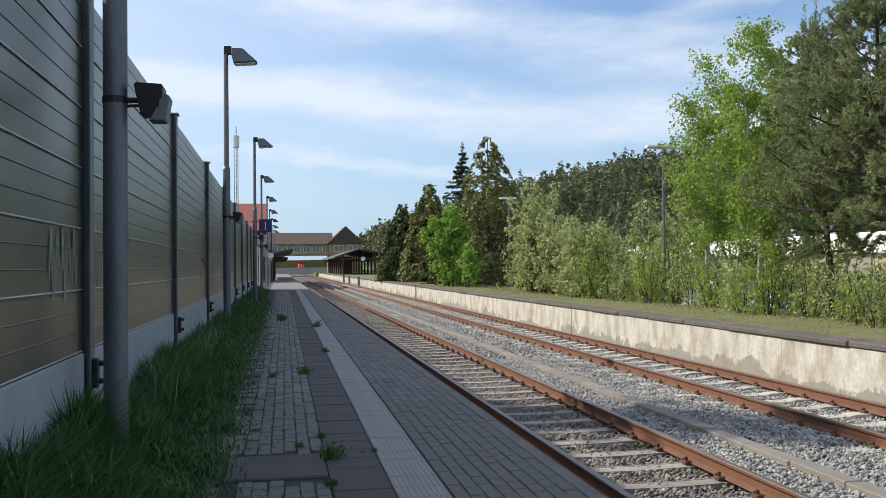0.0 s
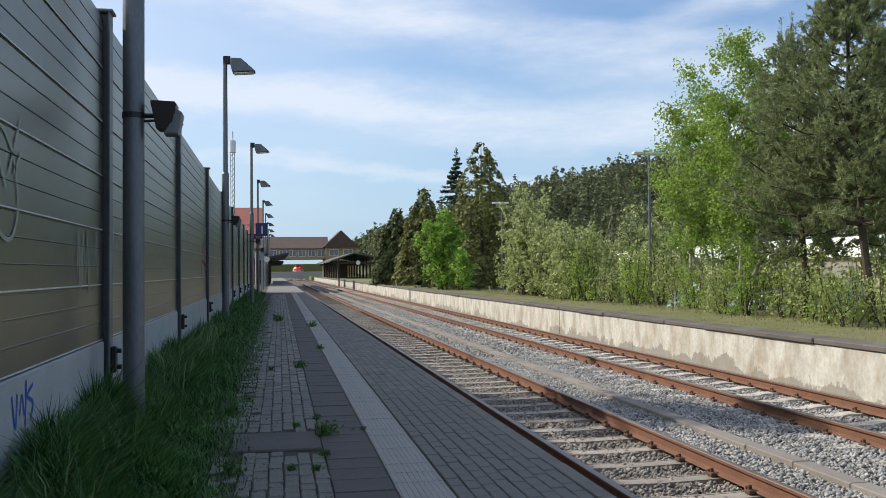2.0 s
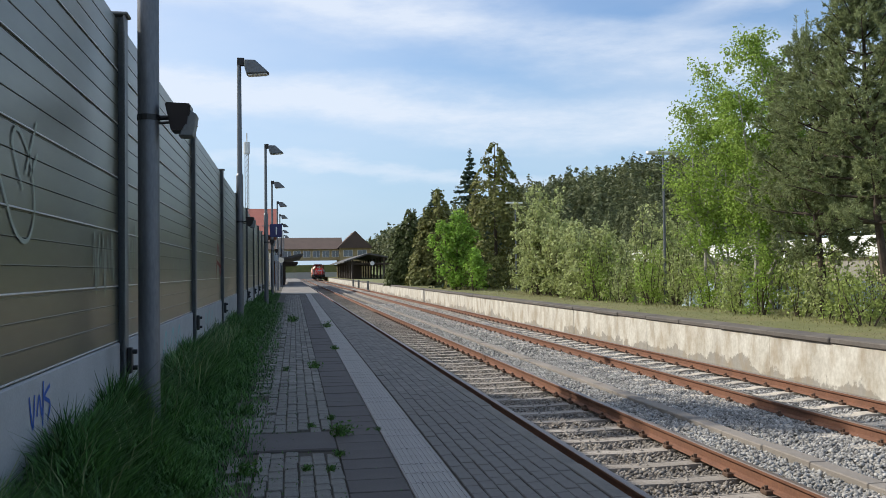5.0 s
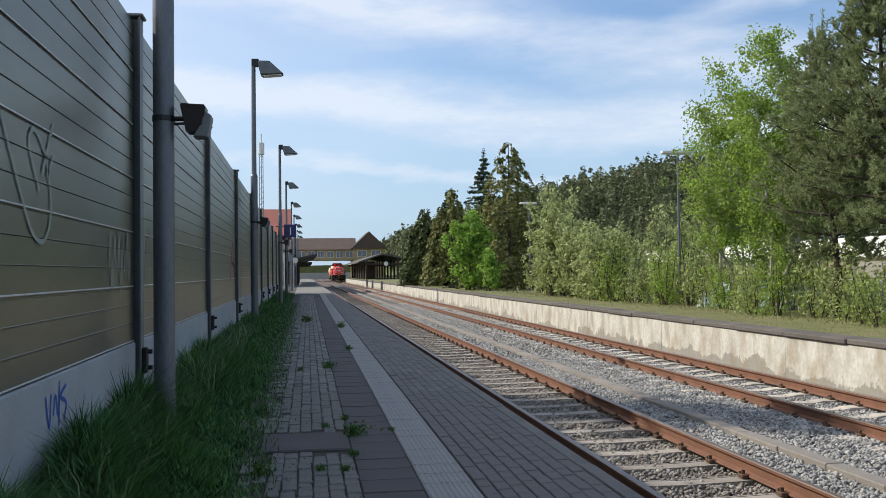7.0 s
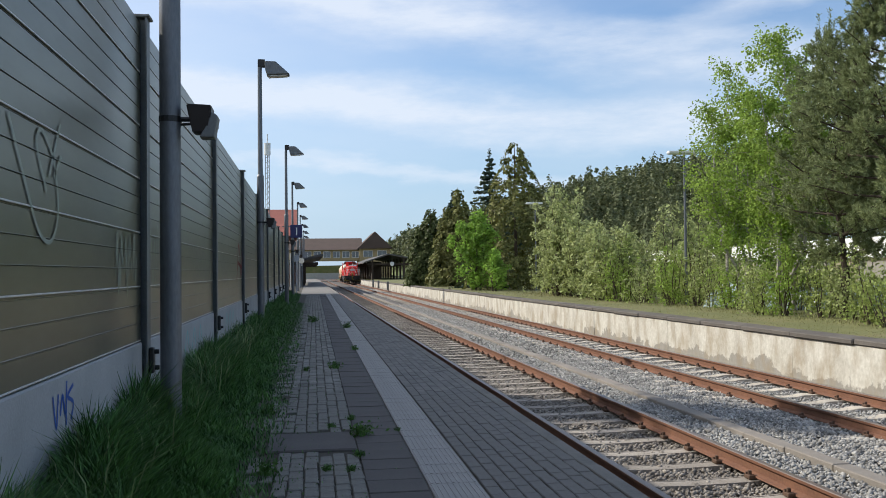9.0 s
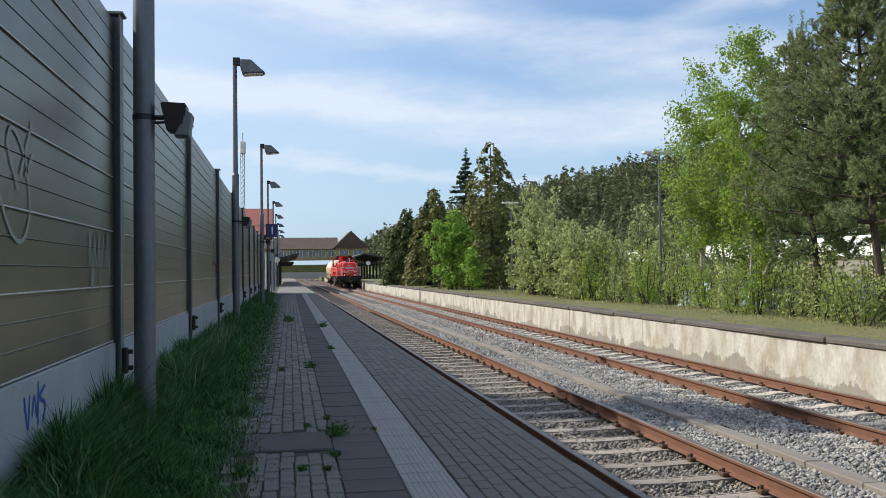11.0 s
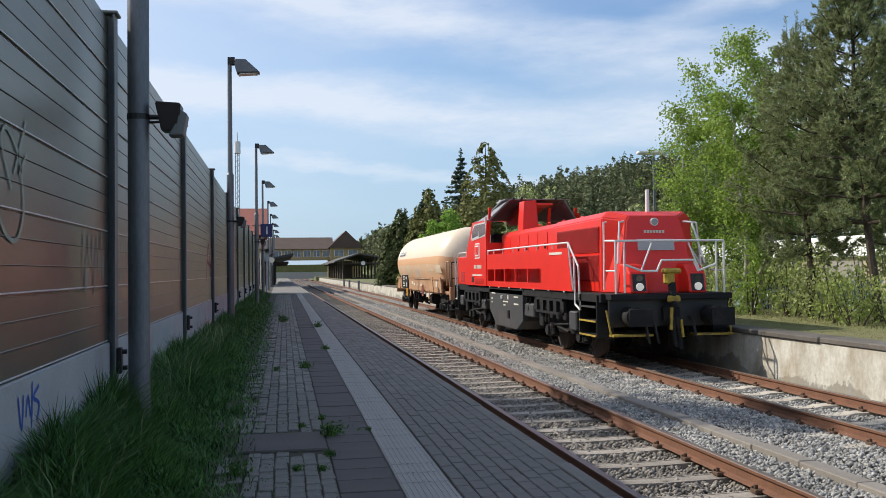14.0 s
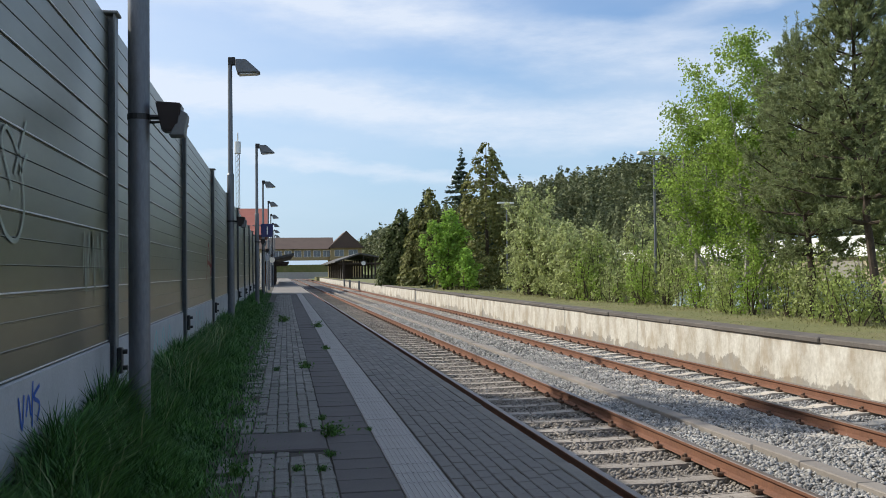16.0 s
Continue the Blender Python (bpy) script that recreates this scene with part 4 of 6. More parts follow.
# brick station house with red roof beyond the barrier
house = empty("station_house", pose(0, 0, 0))
bm = bmesh.new()
box(bm, -16, -2.9, 98, 110, -0.2, 5.6)
part("wall", bm, mat("brown brick wall", (0.22, 0.12, 0.08), 0.9, vary=0.3, scale=2, fine=20), house)
bm = bmesh.new()
prism(bm, [(97.2, 5.4), (104, 8.7), (110.8, 5.4)], "x", -17, -1.25)
part("roof", bm, ROOFTILE, house, "red tiled roof")
tagged(house, "brick station house with red tiled roof", "house")
bm = bmesh.new()
box(bm, -2.6, -1.0, 112, 116, 0, 2.9)
tagged(part("kiosk", bm, mat("brown kiosk", (0.20, 0.11, 0.08), 0.8, vary=0.3)), "brown shelter under the platform canopy", "kiosk")

# slender radio mast
bm = bmesh.new()
for dx, dy in ((-0.14, -0.1), (0.14, -0.1), (0, 0.16)):
    rod(bm, (dx, dy, 0), (dx, dy, 10.6), 0.025, n=6)
for i in range(26):
    z = 0.2 + i * 0.4
    rod(bm, (-0.14, -0.1, z), (0.14, -0.1, z + 0.4), 0.014, n=4)
    rod(bm, (0.14, -0.1, z), (0, 0.16, z + 0.4), 0.014, n=4)
mast = empty("radio_mast", pose(-3.05, 70, 0))
part("lattice", bm, GALV, mast)
bm = bmesh.new()
rod(bm, (0, 0, 10.5), (0, 0, 11.4), 0.24, n=14)
rod(bm, (0, 0, 11.4), (0, 0, 12.1), 0.05, n=8)
part("antenna", bm, WHITE, mast, "pale antenna drum")
tagged(mast, "slender lattice radio mast with pale antenna", "mast")

# flat-headed lamps on the disused platform
for x, y, h in ((13.3, 30.6, 5.58), (14.6, 57.2, 5.8)):
    lamp = empty("street_lamp", pose(x, y, 0.14))
    bm = bmesh.new()
    rod(bm, (0, 0, -0.1), (0, 0, h - 0.2), 0.055, 0.04, n=10)
    part("pole", bm, GALV, lamp)
    bm = bmesh.new()
    box(bm, -0.62, 0.48, -0.12, 0.12, h - 0.18, h - 0.06, 0.03)
    part("lamp_head", bm, WHITE, lamp, "flat pale lamp head")
    tagged(lamp, "old lamp with flat head on the disused platform", "street lamp", "disused platform lamps")

# ---- the train: y runs back from the hood's front face, z up from the rail ----
HANDRAIL = mat("white handrail", (0.72, 0.72, 0.70), 0.45, vary=0.12)
UNDERGREY = mat("grey tank paint", (0.055, 0.056, 0.06), 0.6, vary=0.3, scale=2, fine=20, stain=0.3, stain_color=(0.13, 0.10, 0.08))
GRILLE = mat("red grille", (0.45, 0.02, 0.016), 0.6, vary=0.3, scale=3, fine=90)
CABROOF = mat("grey cab roof", (0.25, 0.26, 0.27), 0.5, vary=0.15)
CABIN = mat("dark cab interior", (0.03, 0.03, 0.032), 0.8, vary=0.2)
YELLOWPAINT = mat("chipped yellow paint", (0.50, 0.34, 0.04), 0.6, vary=0.5, scale=9, fine=60, stain=0.8)
LAMP_ON = glow("lit headlamp", (1.0, 0.93, 0.82), 0.22)
LENS = mat("lamp lens", (0.35, 0.34, 0.32), 0.15, vary=0.2)
TREAD = mat("worn wheel tread", (0.20, 0.18, 0.17), 0.5, metal=0.6, vary=0.3)
WHEEL = mat("brown wheel", (0.075, 0.055, 0.045), 0.8, vary=0.4, scale=4, fine=30)
TANKPATCH = mat("dusty patch paint", (0.72, 0.60, 0.44), 0.55, vary=0.15)
PALEPATCH = mat("pale patch paint", (0.70, 0.66, 0.56), 0.55, vary=0.15)
BLUEGREY = mat("grey blue patch", (0.42, 0.45, 0.48), 0.55, vary=0.15)

CLEAR = bpy.data.materials.new("clear glass")
CLEAR.use_nodes = True
for key, value in (("Transmission Weight", 1.0), ("Roughness", 0.02), ("IOR", 1.1)):
    CLEAR.node_tree.nodes["Principled BSDF"].inputs[key].default_value = value
CLEAR.node_tree.nodes["Principled BSDF"].inputs["Base Color"].default_value = (0.75, 0.80, 0.78, 1)

loco = tagged(empty("locomotive"), "bright red diesel locomotive with white handrails, hauling a tank wagon", "locomotive")


def plate(name, y0, y1, z0, z1, x, material, parent, label="", thick=0.006):
    """A thin plate on a side wall at x, facing the near platform."""
    bm = bmesh.new()
    box(bm, x - thick, x, y0, y1, z0, z1)
    return part(name, bm, material, parent, label)


def wheel(y, side, parent, radius=0.5):
    bm = bmesh.new()
    rod(bm, (side * 0.70, y, radius), (side * 0.83, y, radius), radius, n=28)
    rod(bm, (side * 0.68, y, radius), (side * 0.71, y, radius), radius + 0.03, n=28)
    rod(bm, (side * 0.83, y, radius), (side * 0.86, y, radius), radius * 0.35, n=16)
    rod(bm, (side * 0.0, y, radius), (side * 0.70, y, radius), 0.09, n=12)
    w = part("wheel", bm, WHEEL, parent, round_=True)
    return w


def buffer_(x, y, sign, parent, z=1.05):
    bm = bmesh.new()
    rod(bm, (x, y, z), (x, y + sign * 0.38, z), 0.20, n=20)
    rod(bm, (x, y + sign * 0.38, z), (x, y + sign * 0.62, z), 0.10, n=16)
    box(bm, x - 0.25, x + 0.25, y + sign * 0.62 - 0.02, y + sign * 0.62 + 0.02, z - 0.18, z + 0.18, 0.015)
    return part("buffer", bm, DARKSTEEL, parent, "black buffer", round_=True)


# underframe and deck
bm = bmesh.new()
box(bm, -1.42, 1.42, -0.60, 14.9, 1.30, 1.48, 0.01)
box(bm, -1.32, 1.32, -0.92, -0.55, 1.36, 1.48, 0.01)
box(bm, -1.10, 1.10, -0.60, 14.8, 0.85, 1.30)
part("underframe", bm, DARKSTEEL, loco, "black underframe and deck")
for ye in (-0.75, 14.86):
    bm = bmesh.new()
    box(bm, -1.30, 1.30, ye, ye + 0.09, 0.80, 1.40, 0.02)
    part("buffer_beam", bm, BLACK, loco, "black buffer beam")
for x in (-0.875, 0.875):
    buffer_(x, -0.75, -1, loco, 1.02)
    buffer_(x, 14.95, 1, loco, 1.02)

# side walkway panels with five openings
for s in (-1, 1):
    x0, x1 = (-1.47, -1.43) if s < 0 else (1.43, 1.47)
    bm = bmesh.new()
    prism(bm, [(1.10, 1.50), (1.45, 1.50), (3.45, 1.50), (3.45, 2.48), (1.38, 2.48)], "x", x0, x1)
    box(bm, x0, x1, 3.45, 9.45, 2.02, 2.48)
    box(bm, x0, x1, 3.45, 9.45, 1.50, 1.66)
    edges_ = [3.45, 3.52, 4.72, 4.80, 5.98, 6.06, 7.20, 7.28, 8.40, 8.48, 9.36, 9.45]
    for a, b in zip(edges_[::2], edges_[1::2]):
        box(bm, x0, x1, a, b, 1.66, 2.02)
    part("side_panel", bm, RED, loco, "red walkway side panel with five openings")
    bm = bmesh.new()
    xr = s * 1.44
    pipe(bm, [(xr, 9.40, 2.45), (xr, 9.40, 2.60), (xr, 1.42, 2.60), (xr, 0.72, 2.05), (xr, 0.62, 1.10)], 0.022)
    pipe(bm, [(xr, 1.42, 2.60), (xr, 1.12, 1.52)], 0.026)
    pipe(bm, [(xr, 1.02, 2.26), (xr, 0.96, 1.22), (xr, 0.62, 1.10)], 0.022)
    for y in (2.6, 3.9, 5.1, 6.3, 7.5, 8.6):
        rod(bm, (xr, y, 2.46), (xr, y, 2.60), 0.016, n=6)
    part("handrail", bm, HANDRAIL, loco, "white tubular handrail")

# long hood in two lengths, the front one grilled
bm = bmesh.new()
prism(bm, [(-0.98, 1.48), (-0.98, 3.06), (-0.86, 3.17), (0.86, 3.17), (0.98, 3.06), (0.98, 1.48)], "y", 4.0, 9.45, 0.02)
hood_rear = part("engine_hood", bm, RED, loco, "red engine hood with access doors")
for i, (a, b) in enumerate(((8.35, 9.3), (7.25, 8.3), (6.3, 7.2), (5.4, 6.25), (4.5, 5.35))):
    plate("access_door", a, b, 1.75, 2.98, -0.982, RED, hood_rear, thick=0.016)
for y in (4.62, 5.3, 6.4, 7.3):
    bm = bmesh.new()
    box(bm, -1.025, -0.996, y, y + 0.06, 2.55, 2.68, 0.005)
    part("latch", bm, DARKSTEEL, hood_rear)
bm = bmesh.new()
lo, hi = [(-1.05, 1.48), (-1.02, 3.06), (-0.88, 3.20), (0.88, 3.20), (1.02, 3.06), (1.05, 1.48)], [(-0.82, 1.48), (-0.62, 3.02), (-0.55, 3.12), (0.55, 3.12), (0.62, 3.02), (0.82, 1.48)]
va = [bm.verts.new((u, 3.95, v)) for u, v in lo]
vb = [bm.verts.new((u, 0.36, v + 0.04 if v > 2 else v)) for u, v in lo]
vc = [bm.verts.new((u, -0.30 + (0.28 if v > 2 else 0.0), v)) for u, v in hi]
for p, q in ((va, vb), (vb, vc)):
    for i in range(6):
        bm.faces.new((p[i], p[(i + 1) % 6], q[(i + 1) % 6], q[i]))
bm.faces.new(va[::-1])
bm.faces.new(vc)
bmesh.ops.recalc_face_normals(bm, faces=bm.faces[:])
bmesh.ops.bevel(bm, geom=bm.edges[:], offset=0.025, segments=2, affect="EDGES")
hood_front = part("front_hood", bm, RED, loco, "red tapered front hood")
for s in (-1, 1):
    for (a, b) in ((0.50, 1.95), (2.02, 3.45)):
        for z0, z1 in ((1.72, 2.30), (2.36, 2.92)):
            bm = bmesh.new()
            box(bm, s * 1.043 - 0.012, s * 1.043 + 0.012, a, b, z0, z1)
            k = int((b - a) / 0.045)
            for i in range(k):
                y = a + 0.03 + i * 0.045
                box(bm, s * 1.058 - 0.008, s * 1.058 + 0.008, y, y + 0.018, z0 + 0.02, z1 - 0.02)
            part("grille", bm, GRILLE, hood_front, "dark red ventilation grille")
for y in (2.9, 1.7):
    bm = bmesh.new()
    rod(bm, (0, y, 3.19), (0, y, 3.255), 0.55, n=24)
    part("fan_cover", bm, DARKSTEEL, hood_front)
bm = bmesh.new()
rod(bm, (0.05, 0.40, 3.15), (0.05, 0.40, 3.72), 0.045, n=10)
part("antenna", bm, WHITE, loco, "white stub antenna")

# front lamps
bm = bmesh.new()
rod(bm, (0, 0.02, 2.99), (0, -0.09, 2.99), 0.085, n=20)
top_lamp = part("top_headlamp", bm, WHITE, loco, round_=True)
bm = bmesh.new()
rod(bm, (0, -0.09, 2.99), (0, -0.10, 2.99), 0.07, n=20)
part("lens", bm, LENS, top_lamp)
bm = bmesh.new()
prism(bm, [(-0.17, 2.38), (-0.135, 2.62), (-0.06, 2.62), (-0.10, 2.38)], "x", -0.41, 0.41)
part("destination_panel", bm, mat("grey panel", (0.42, 0.42, 0.42), 0.4, vary=0.1), loco, "plain grey panel on the hood front")
bm = bmesh.new()
for i in range(7):
    box(bm, -0.24 + i * 0.068, -0.196 + i * 0.068, -0.10, -0.06, 2.75, 2.81)
part("number_bars", bm, PALEPATCH, loco)
for s in (-1, 1):
    bm = bmesh.new()
    prism(bm, [(-0.15, 1.48), (-0.78, 1.48), (-0.70, 1.90), (-0.50, 2.07), (-0.15, 2.10)], "x", s * 0.64 - 0.2, s * 0.64 + 0.2, 0.04)
    cowl = part("headlamp_cowl", bm, RED, loco, "red headlamp housing")
    bm = bmesh.new()
    prism(bm, [(-0.782, 1.53), (-0.715, 1.88), (-0.70, 1.88), (-0.765, 1.53)], "x", s * 0.64 - 0.14, s * 0.64 + 0.14)
    part("lamp_panel", bm, BLACK, cowl)
    bm = bmesh.new()
    rod(bm, (s * 0.64, -0.755, 1.62), (s * 0.64, -0.79, 1.615), 0.082, n=20)
    part("headlamp", bm, LAMP_ON, cowl, "pale round headlamp")
    bm = bmesh.new()
    rod(bm, (s * 0.64, -0.715, 1.79), (s * 0.64, -0.75, 1.785), 0.075, n=20)
    part("marker_lamp", bm, GLASS, cowl)

# front platform rails
for x in (-1.18, 1.18):
    bm = bmesh.new()
    pipe(bm, [(x, -0.84, 1.48), (x, -0.84, 2.56), (x, -0.25, 2.58)], 0.022)
    pipe(bm, [(x, -0.84, 1.95), (x, -0.3, 1.95)], 0.018)
    part("handrail", bm, HANDRAIL, loco, "white tubular handrail")
for x in (-1.02, 1.02):
    bm = bmesh.new()
    pipe(bm, [(x * 0.95, 0.24, 3.0), (x * 1.04, 0.14, 2.98), (x * 1.10, -0.02, 1.55)], 0.02)
    pipe(bm, [(x * 0.66, -0.02, 3.0), (x * 0.80, -0.14, 2.98), (x * 0.95, -0.42, 2.1)], 0.02)
    part("grab_rail", bm, HANDRAIL, loco)
bm = bmesh.new()
pipe(bm, [(-1.18, -0.84, 2.56), (1.18, -0.84, 2.56)], 0.022)
pipe(bm, [(-1.0, -0.86, 1.50), (-1.0, -0.86, 2.54)], 0.02)
pipe(bm, [(-1.0, -0.86, 2.08), (-0.62, -0.86, 1.94), (-0.30, -0.86, 1.94), (-0.20, -0.86, 2.16), (0.50, -0.86, 2.16), (0.60, -0.86, 1.94), (1.0, -0.86, 2.08)], 0.022)
pipe(bm, [(1.0, -0.86, 1.50), (1.0, -0.86, 2.54)], 0.02)
pipe(bm, [(-0.64, -0.85, 1.94), (-0.40, -0.85, 2.52)], 0.018)
pipe(bm, [(0.64, -0.85, 1.94), (0.40, -0.85, 2.52)], 0.018)
part("front_rail", bm, HANDRAIL, loco, "white front platform railing")

# coupling with yellow head
bm = bmesh.new()
box(bm, -0.18, 0.18, -0.92, -0.75, 0.9, 1.2, 0.03)
rod(bm, (0, -0.9, 1.05), (0, -1.0, 1.30), 0.07)
rod(bm, (0, -0.95, 1.25), (0, -0.9, 1.7), 0.08)
rod(bm, (0.05, -1.0, 1.0), (0.14, -1.0, 0.35), 0.05)
rod(bm, (-0.05, -1.0, 1.0), (0.02, -1.0, 0.40), 0.045)
coupling = part("coupling", bm, DARKSTEEL, loco, "greasy screw coupling")
bm = bmesh.new()
box(bm, -0.20, 0.20, -0.96, -0.80, 1.88, 2.00, 0.04)
box(bm, -0.16, 0.06, -0.96, -0.80, 1.66, 1.90, 0.04)
part("coupler_head", bm, YELLOWPAINT, coupling, "chipped yellow coupler head")
bm = bmesh.new()
rod(bm, (-0.08, -1.05, 1.2), (-0.10, -1.05, 0.75), 0.035)
rod(bm, (0.12, -1.05, 0.95), (0.16, -1.05, 0.6), 0.03)
box(bm, -0.14, 0.14, -1.02, -0.94, 1.30, 1.44, 0.03)
part("coupler_arm", bm, YELLOWPAINT, coupling, "chipped yellow coupler arm")
for s in (-1, 1):
    bm = bmesh.new()
    box(bm, min(s * 0.45, s * 1.3), max(s * 0.45, s * 1.3), -0.98, -0.74, 0.62, 0.66)
    rod(bm, (s * 1.3, -0.85, 0.64), (s * 1.36, -0.75, 1.15), 0.02, n=6)
    part("front_step", bm, YELLOWPAINT, loco, "yellow-edged shunter's step")
    # corner stairs
    for z in (0.58, 0.88, 1.18):
        bm = bmesh.new()
        box(bm, min(s * 1.10, s * 1.47), max(s * 1.10, s * 1.47), -0.45, 0.62, z, z + 0.035, 0.006)
        st = part("step", bm, DARKSTEEL, loco)
        bm = bmesh.new()
        box(bm, s * 1.47 - 0.012, s * 1.47 + 0.012, -0.43, 0.60, z + 0.006, z + 0.042)
        part("step_edge", bm, YELLOWPAINT if z < 1.1 else UNDERGREY, st, "worn yellow step edge")
    for y in (-0.47, 0.62):
        bm = bmesh.new()
        box(bm, min(s * 1.10, s * 1.46), max(s * 1.10, s * 1.46), y, y + 0.03, 0.55, 1.45)
        part("stair_cheek", bm, DARKSTEEL, loco)
    for y in (14.15, 14.8):
        bm = bmesh.new()
        box(bm, min(s * 1.10, s * 1.46), max(s * 1.10, s * 1.46), y, y + 0.03, 0.55, 1.45)
        part("stair_cheek", bm, DARKSTEEL, loco)
    bm = bmesh.new()
    box(bm, min(s * 1.10, s * 1.46), max(s * 1.10, s * 1.46), 14.16, 14.82, 0.58, 0.62)
    part("step", bm, DARKSTEEL, loco)

# cab
bm = bmesh.new()
prism(bm, [(9.45, 1.50), (12.55, 1.50), (12.45, 2.62), (11.45, 3.59), (9.28, 3.56), (9.45, 2.90)], "x", -1.495, -1.445)
cab = part("cab", bm, RED, loco, "red driver's cab")
bm = bmesh.new()
prism(bm, [(9.45, 1.50), (12.55, 1.50), (12.45, 2.62), (12.15, 2.95), (9.45, 2.95)], "x", 1.445, 1.495)
part("side_wall", bm, RED, cab)
for outline_ in ([(11.70, 2.952), (12.148, 2.952), (11.45, 3.66), (11.20, 3.66)], [(9.45, 2.952), (9.58, 2.952), (9.30, 3.78), (9.12, 3.78)]):
    bm = bmesh.new()
    prism(bm, outline_, "x", 1.445, 1.495)
    part("corner_pillar", bm, RED, cab)
for x in (-1.44, -0.45, 0.5, 1.36):
    bm = bmesh.new()
    prism(bm, [(9.46, 2.862), (9.54, 2.862), (9.30, 3.95), (9.22, 3.95)], "x", x, x + 0.08)
    part("window_pillar", bm, RED, cab)
for y0, y1, z1 in ((12.40, 12.50, 2.60), (9.46, 9.54, 2.86)):
    bm = bmesh.new()
    box(bm, -1.44, 1.44, y0, y1, 1.50, z1)
    part("bulkhead", bm, RED, cab)
bm = bmesh.new()
box(bm, -1.30, 1.30, 9.60, 12.3, 1.5, 2.45)
box(bm, -0.95, -0.45, 10.6, 11.1, 2.45, 3.20, 0.05)
box(bm, 0.45, 0.95, 10.6, 11.1, 2.45, 3.20, 0.05)
part("cab_interior", bm, CABIN, cab, "dark cab interior")
bm = bmesh.new()
prism(bm, [(12.46, 2.60), (11.43, 3.64), (11.36, 3.62), (12.40, 2.58)], "x", -1.40, 1.40)
part("rear_window", bm, CLEAR, cab, "raked dark rear cab window")
bm = bmesh.new()
sec = [(11.62, 3.62), (10.6, 3.92), (9.3, 4.06), (8.5, 4.04), (8.5, 3.97), (9.3, 3.95), (11.45, 3.50)]
prism(bm, sec, "x", -0.30, 0.42, 0.015)
roof = part("cab_roof", bm, RED, cab, "red overhanging cab roof")
for s in (-1, 1):
    bm = bmesh.new()
    o = [bm.verts.new(p) for p in ((s * 1.48, 11.55, 3.58), (s * 1.46, 9.26, 3.55), (s * 0.90, 8.80, 4.17), (s * 0.95, 10.55, 4.0), (s * 1.02, 11.62, 3.67))]
    i_ = [bm.verts.new((v.co.x - s * 0.03, v.co.y, v.co.z - 0.04)) for v in o]
    bm.faces.new(o)
    bm.faces.new(i_[::-1])
    for k in range(5):
        bm.faces.new((o[k], i_[k], i_[(k + 1) % 5], o[(k + 1) % 5]))
    bmesh.ops.recalc_face_normals(bm, faces=bm.faces[:])
    part("roof_slope", bm, CABROOF, roof, "light grey sloping roof edge")
bm = bmesh.new()
prism(bm, [(11.55, 3.68), (10.55, 3.98), (9.3, 4.18), (8.8, 4.19), (8.8, 4.165), (9.3, 4.15), (10.55, 3.95), (11.55, 3.65)], "x", -1.02, 1.02)
part("roof_sheet", bm, CABROOF, roof, "light grey roof sheet")
for k, x in enumerate((-0.75, -0.5, 0.6)):
    bm = bmesh.new()
    rod(bm, (x, 8.95, 4.19), (x, 8.72, 4.20), 0.035, n=10)
    part("horn", bm, BLACK, roof)
bm = bmesh.new()
rod(bm, (-0.9, 9.9, 4.08), (-0.9, 9.9, 4.24), 0.05, n=10)
part("beacon", bm, WHITE, roof)
bm = bmesh.new()
prism(bm, [(-0.82, 3.05), (-0.76, 4.03), (-0.38, 4.05), (-0.32, 3.1)], "y", 7.55, 8.12, 0.02)
part("exhaust_pipe", bm, RED, loco, "red square exhaust stack")
# side window with pale rubber frame
for s in (-1,):
    bm = bmesh.new()
    prism(bm, [(9.38, 3.44), (9.45, 3.14), (9.52, 3.07), (11.48, 2.98), (11.58, 3.05), (11.52, 3.18), (11.22, 3.47), (11.1, 3.51), (9.48, 3.52), (9.40, 3.50)], "x", -1.508, -1.496)
    frame_ = part("window_frame", bm, mat("pale window rubber", (0.60, 0.61, 0.61), 0.5), cab, "pale rounded window surround")
    for a, b in ((9.49, 10.40), (10.45, 11.44)):
        bm = bmesh.new()
        hi_a, hi_b = 3.47, 3.47 if b < 11 else 3.26
        prism(bm, [(a, 3.13), (a, hi_a), (min(b, 11.0), 3.465), (b, hi_b), (b, 3.06)], "x", -1.514, -1.509)
        part("pane", bm, mat("sky glass", (0.17, 0.19, 0.21), 0.08, vary=0.2, spec=0.8), frame_)
# emblem, drawn as plain shapes
plate("emblem", 10.35, 11.05, 2.38, 2.88, -1.496, WHITE, cab, "white emblem plate with red border")
plate("emblem_border", 10.40, 11.00, 2.42, 2.84, -1.503, RED, cab)
plate("emblem_field", 10.44, 10.96, 2.455, 2.805, -1.510, WHITE, cab)
for a, b in ((10.50, 10.68), (10.72, 10.90)):
    plate("emblem_block", a, b, 2.50, 2.76, -1.517, RED, cab)
for i in range(9):
    plate("number_bar", 10.12 + i * 0.125, 10.12 + i * 0.125 + (0.085 if i != 5 else 0.03), 2.05, 2.17, -1.496, PALEPATCH, cab)
plate("small_text_bar", 10.0, 11.5, 1.815, 1.86, -1.496, PALEPATCH, cab)
plate("cab_vent", 9.85, 11.0, 1.56, 1.72, -1.50, GRILLE, cab, "dark red vent louvres")
plate("cab_recess", 11.25, 11.55, 1.60, 1.78, -1.50, BLACK, cab)
plate("maker_text_bar", 1.75, 2.75, 2.34, 2.40, -1.478, PALEPATCH, loco)
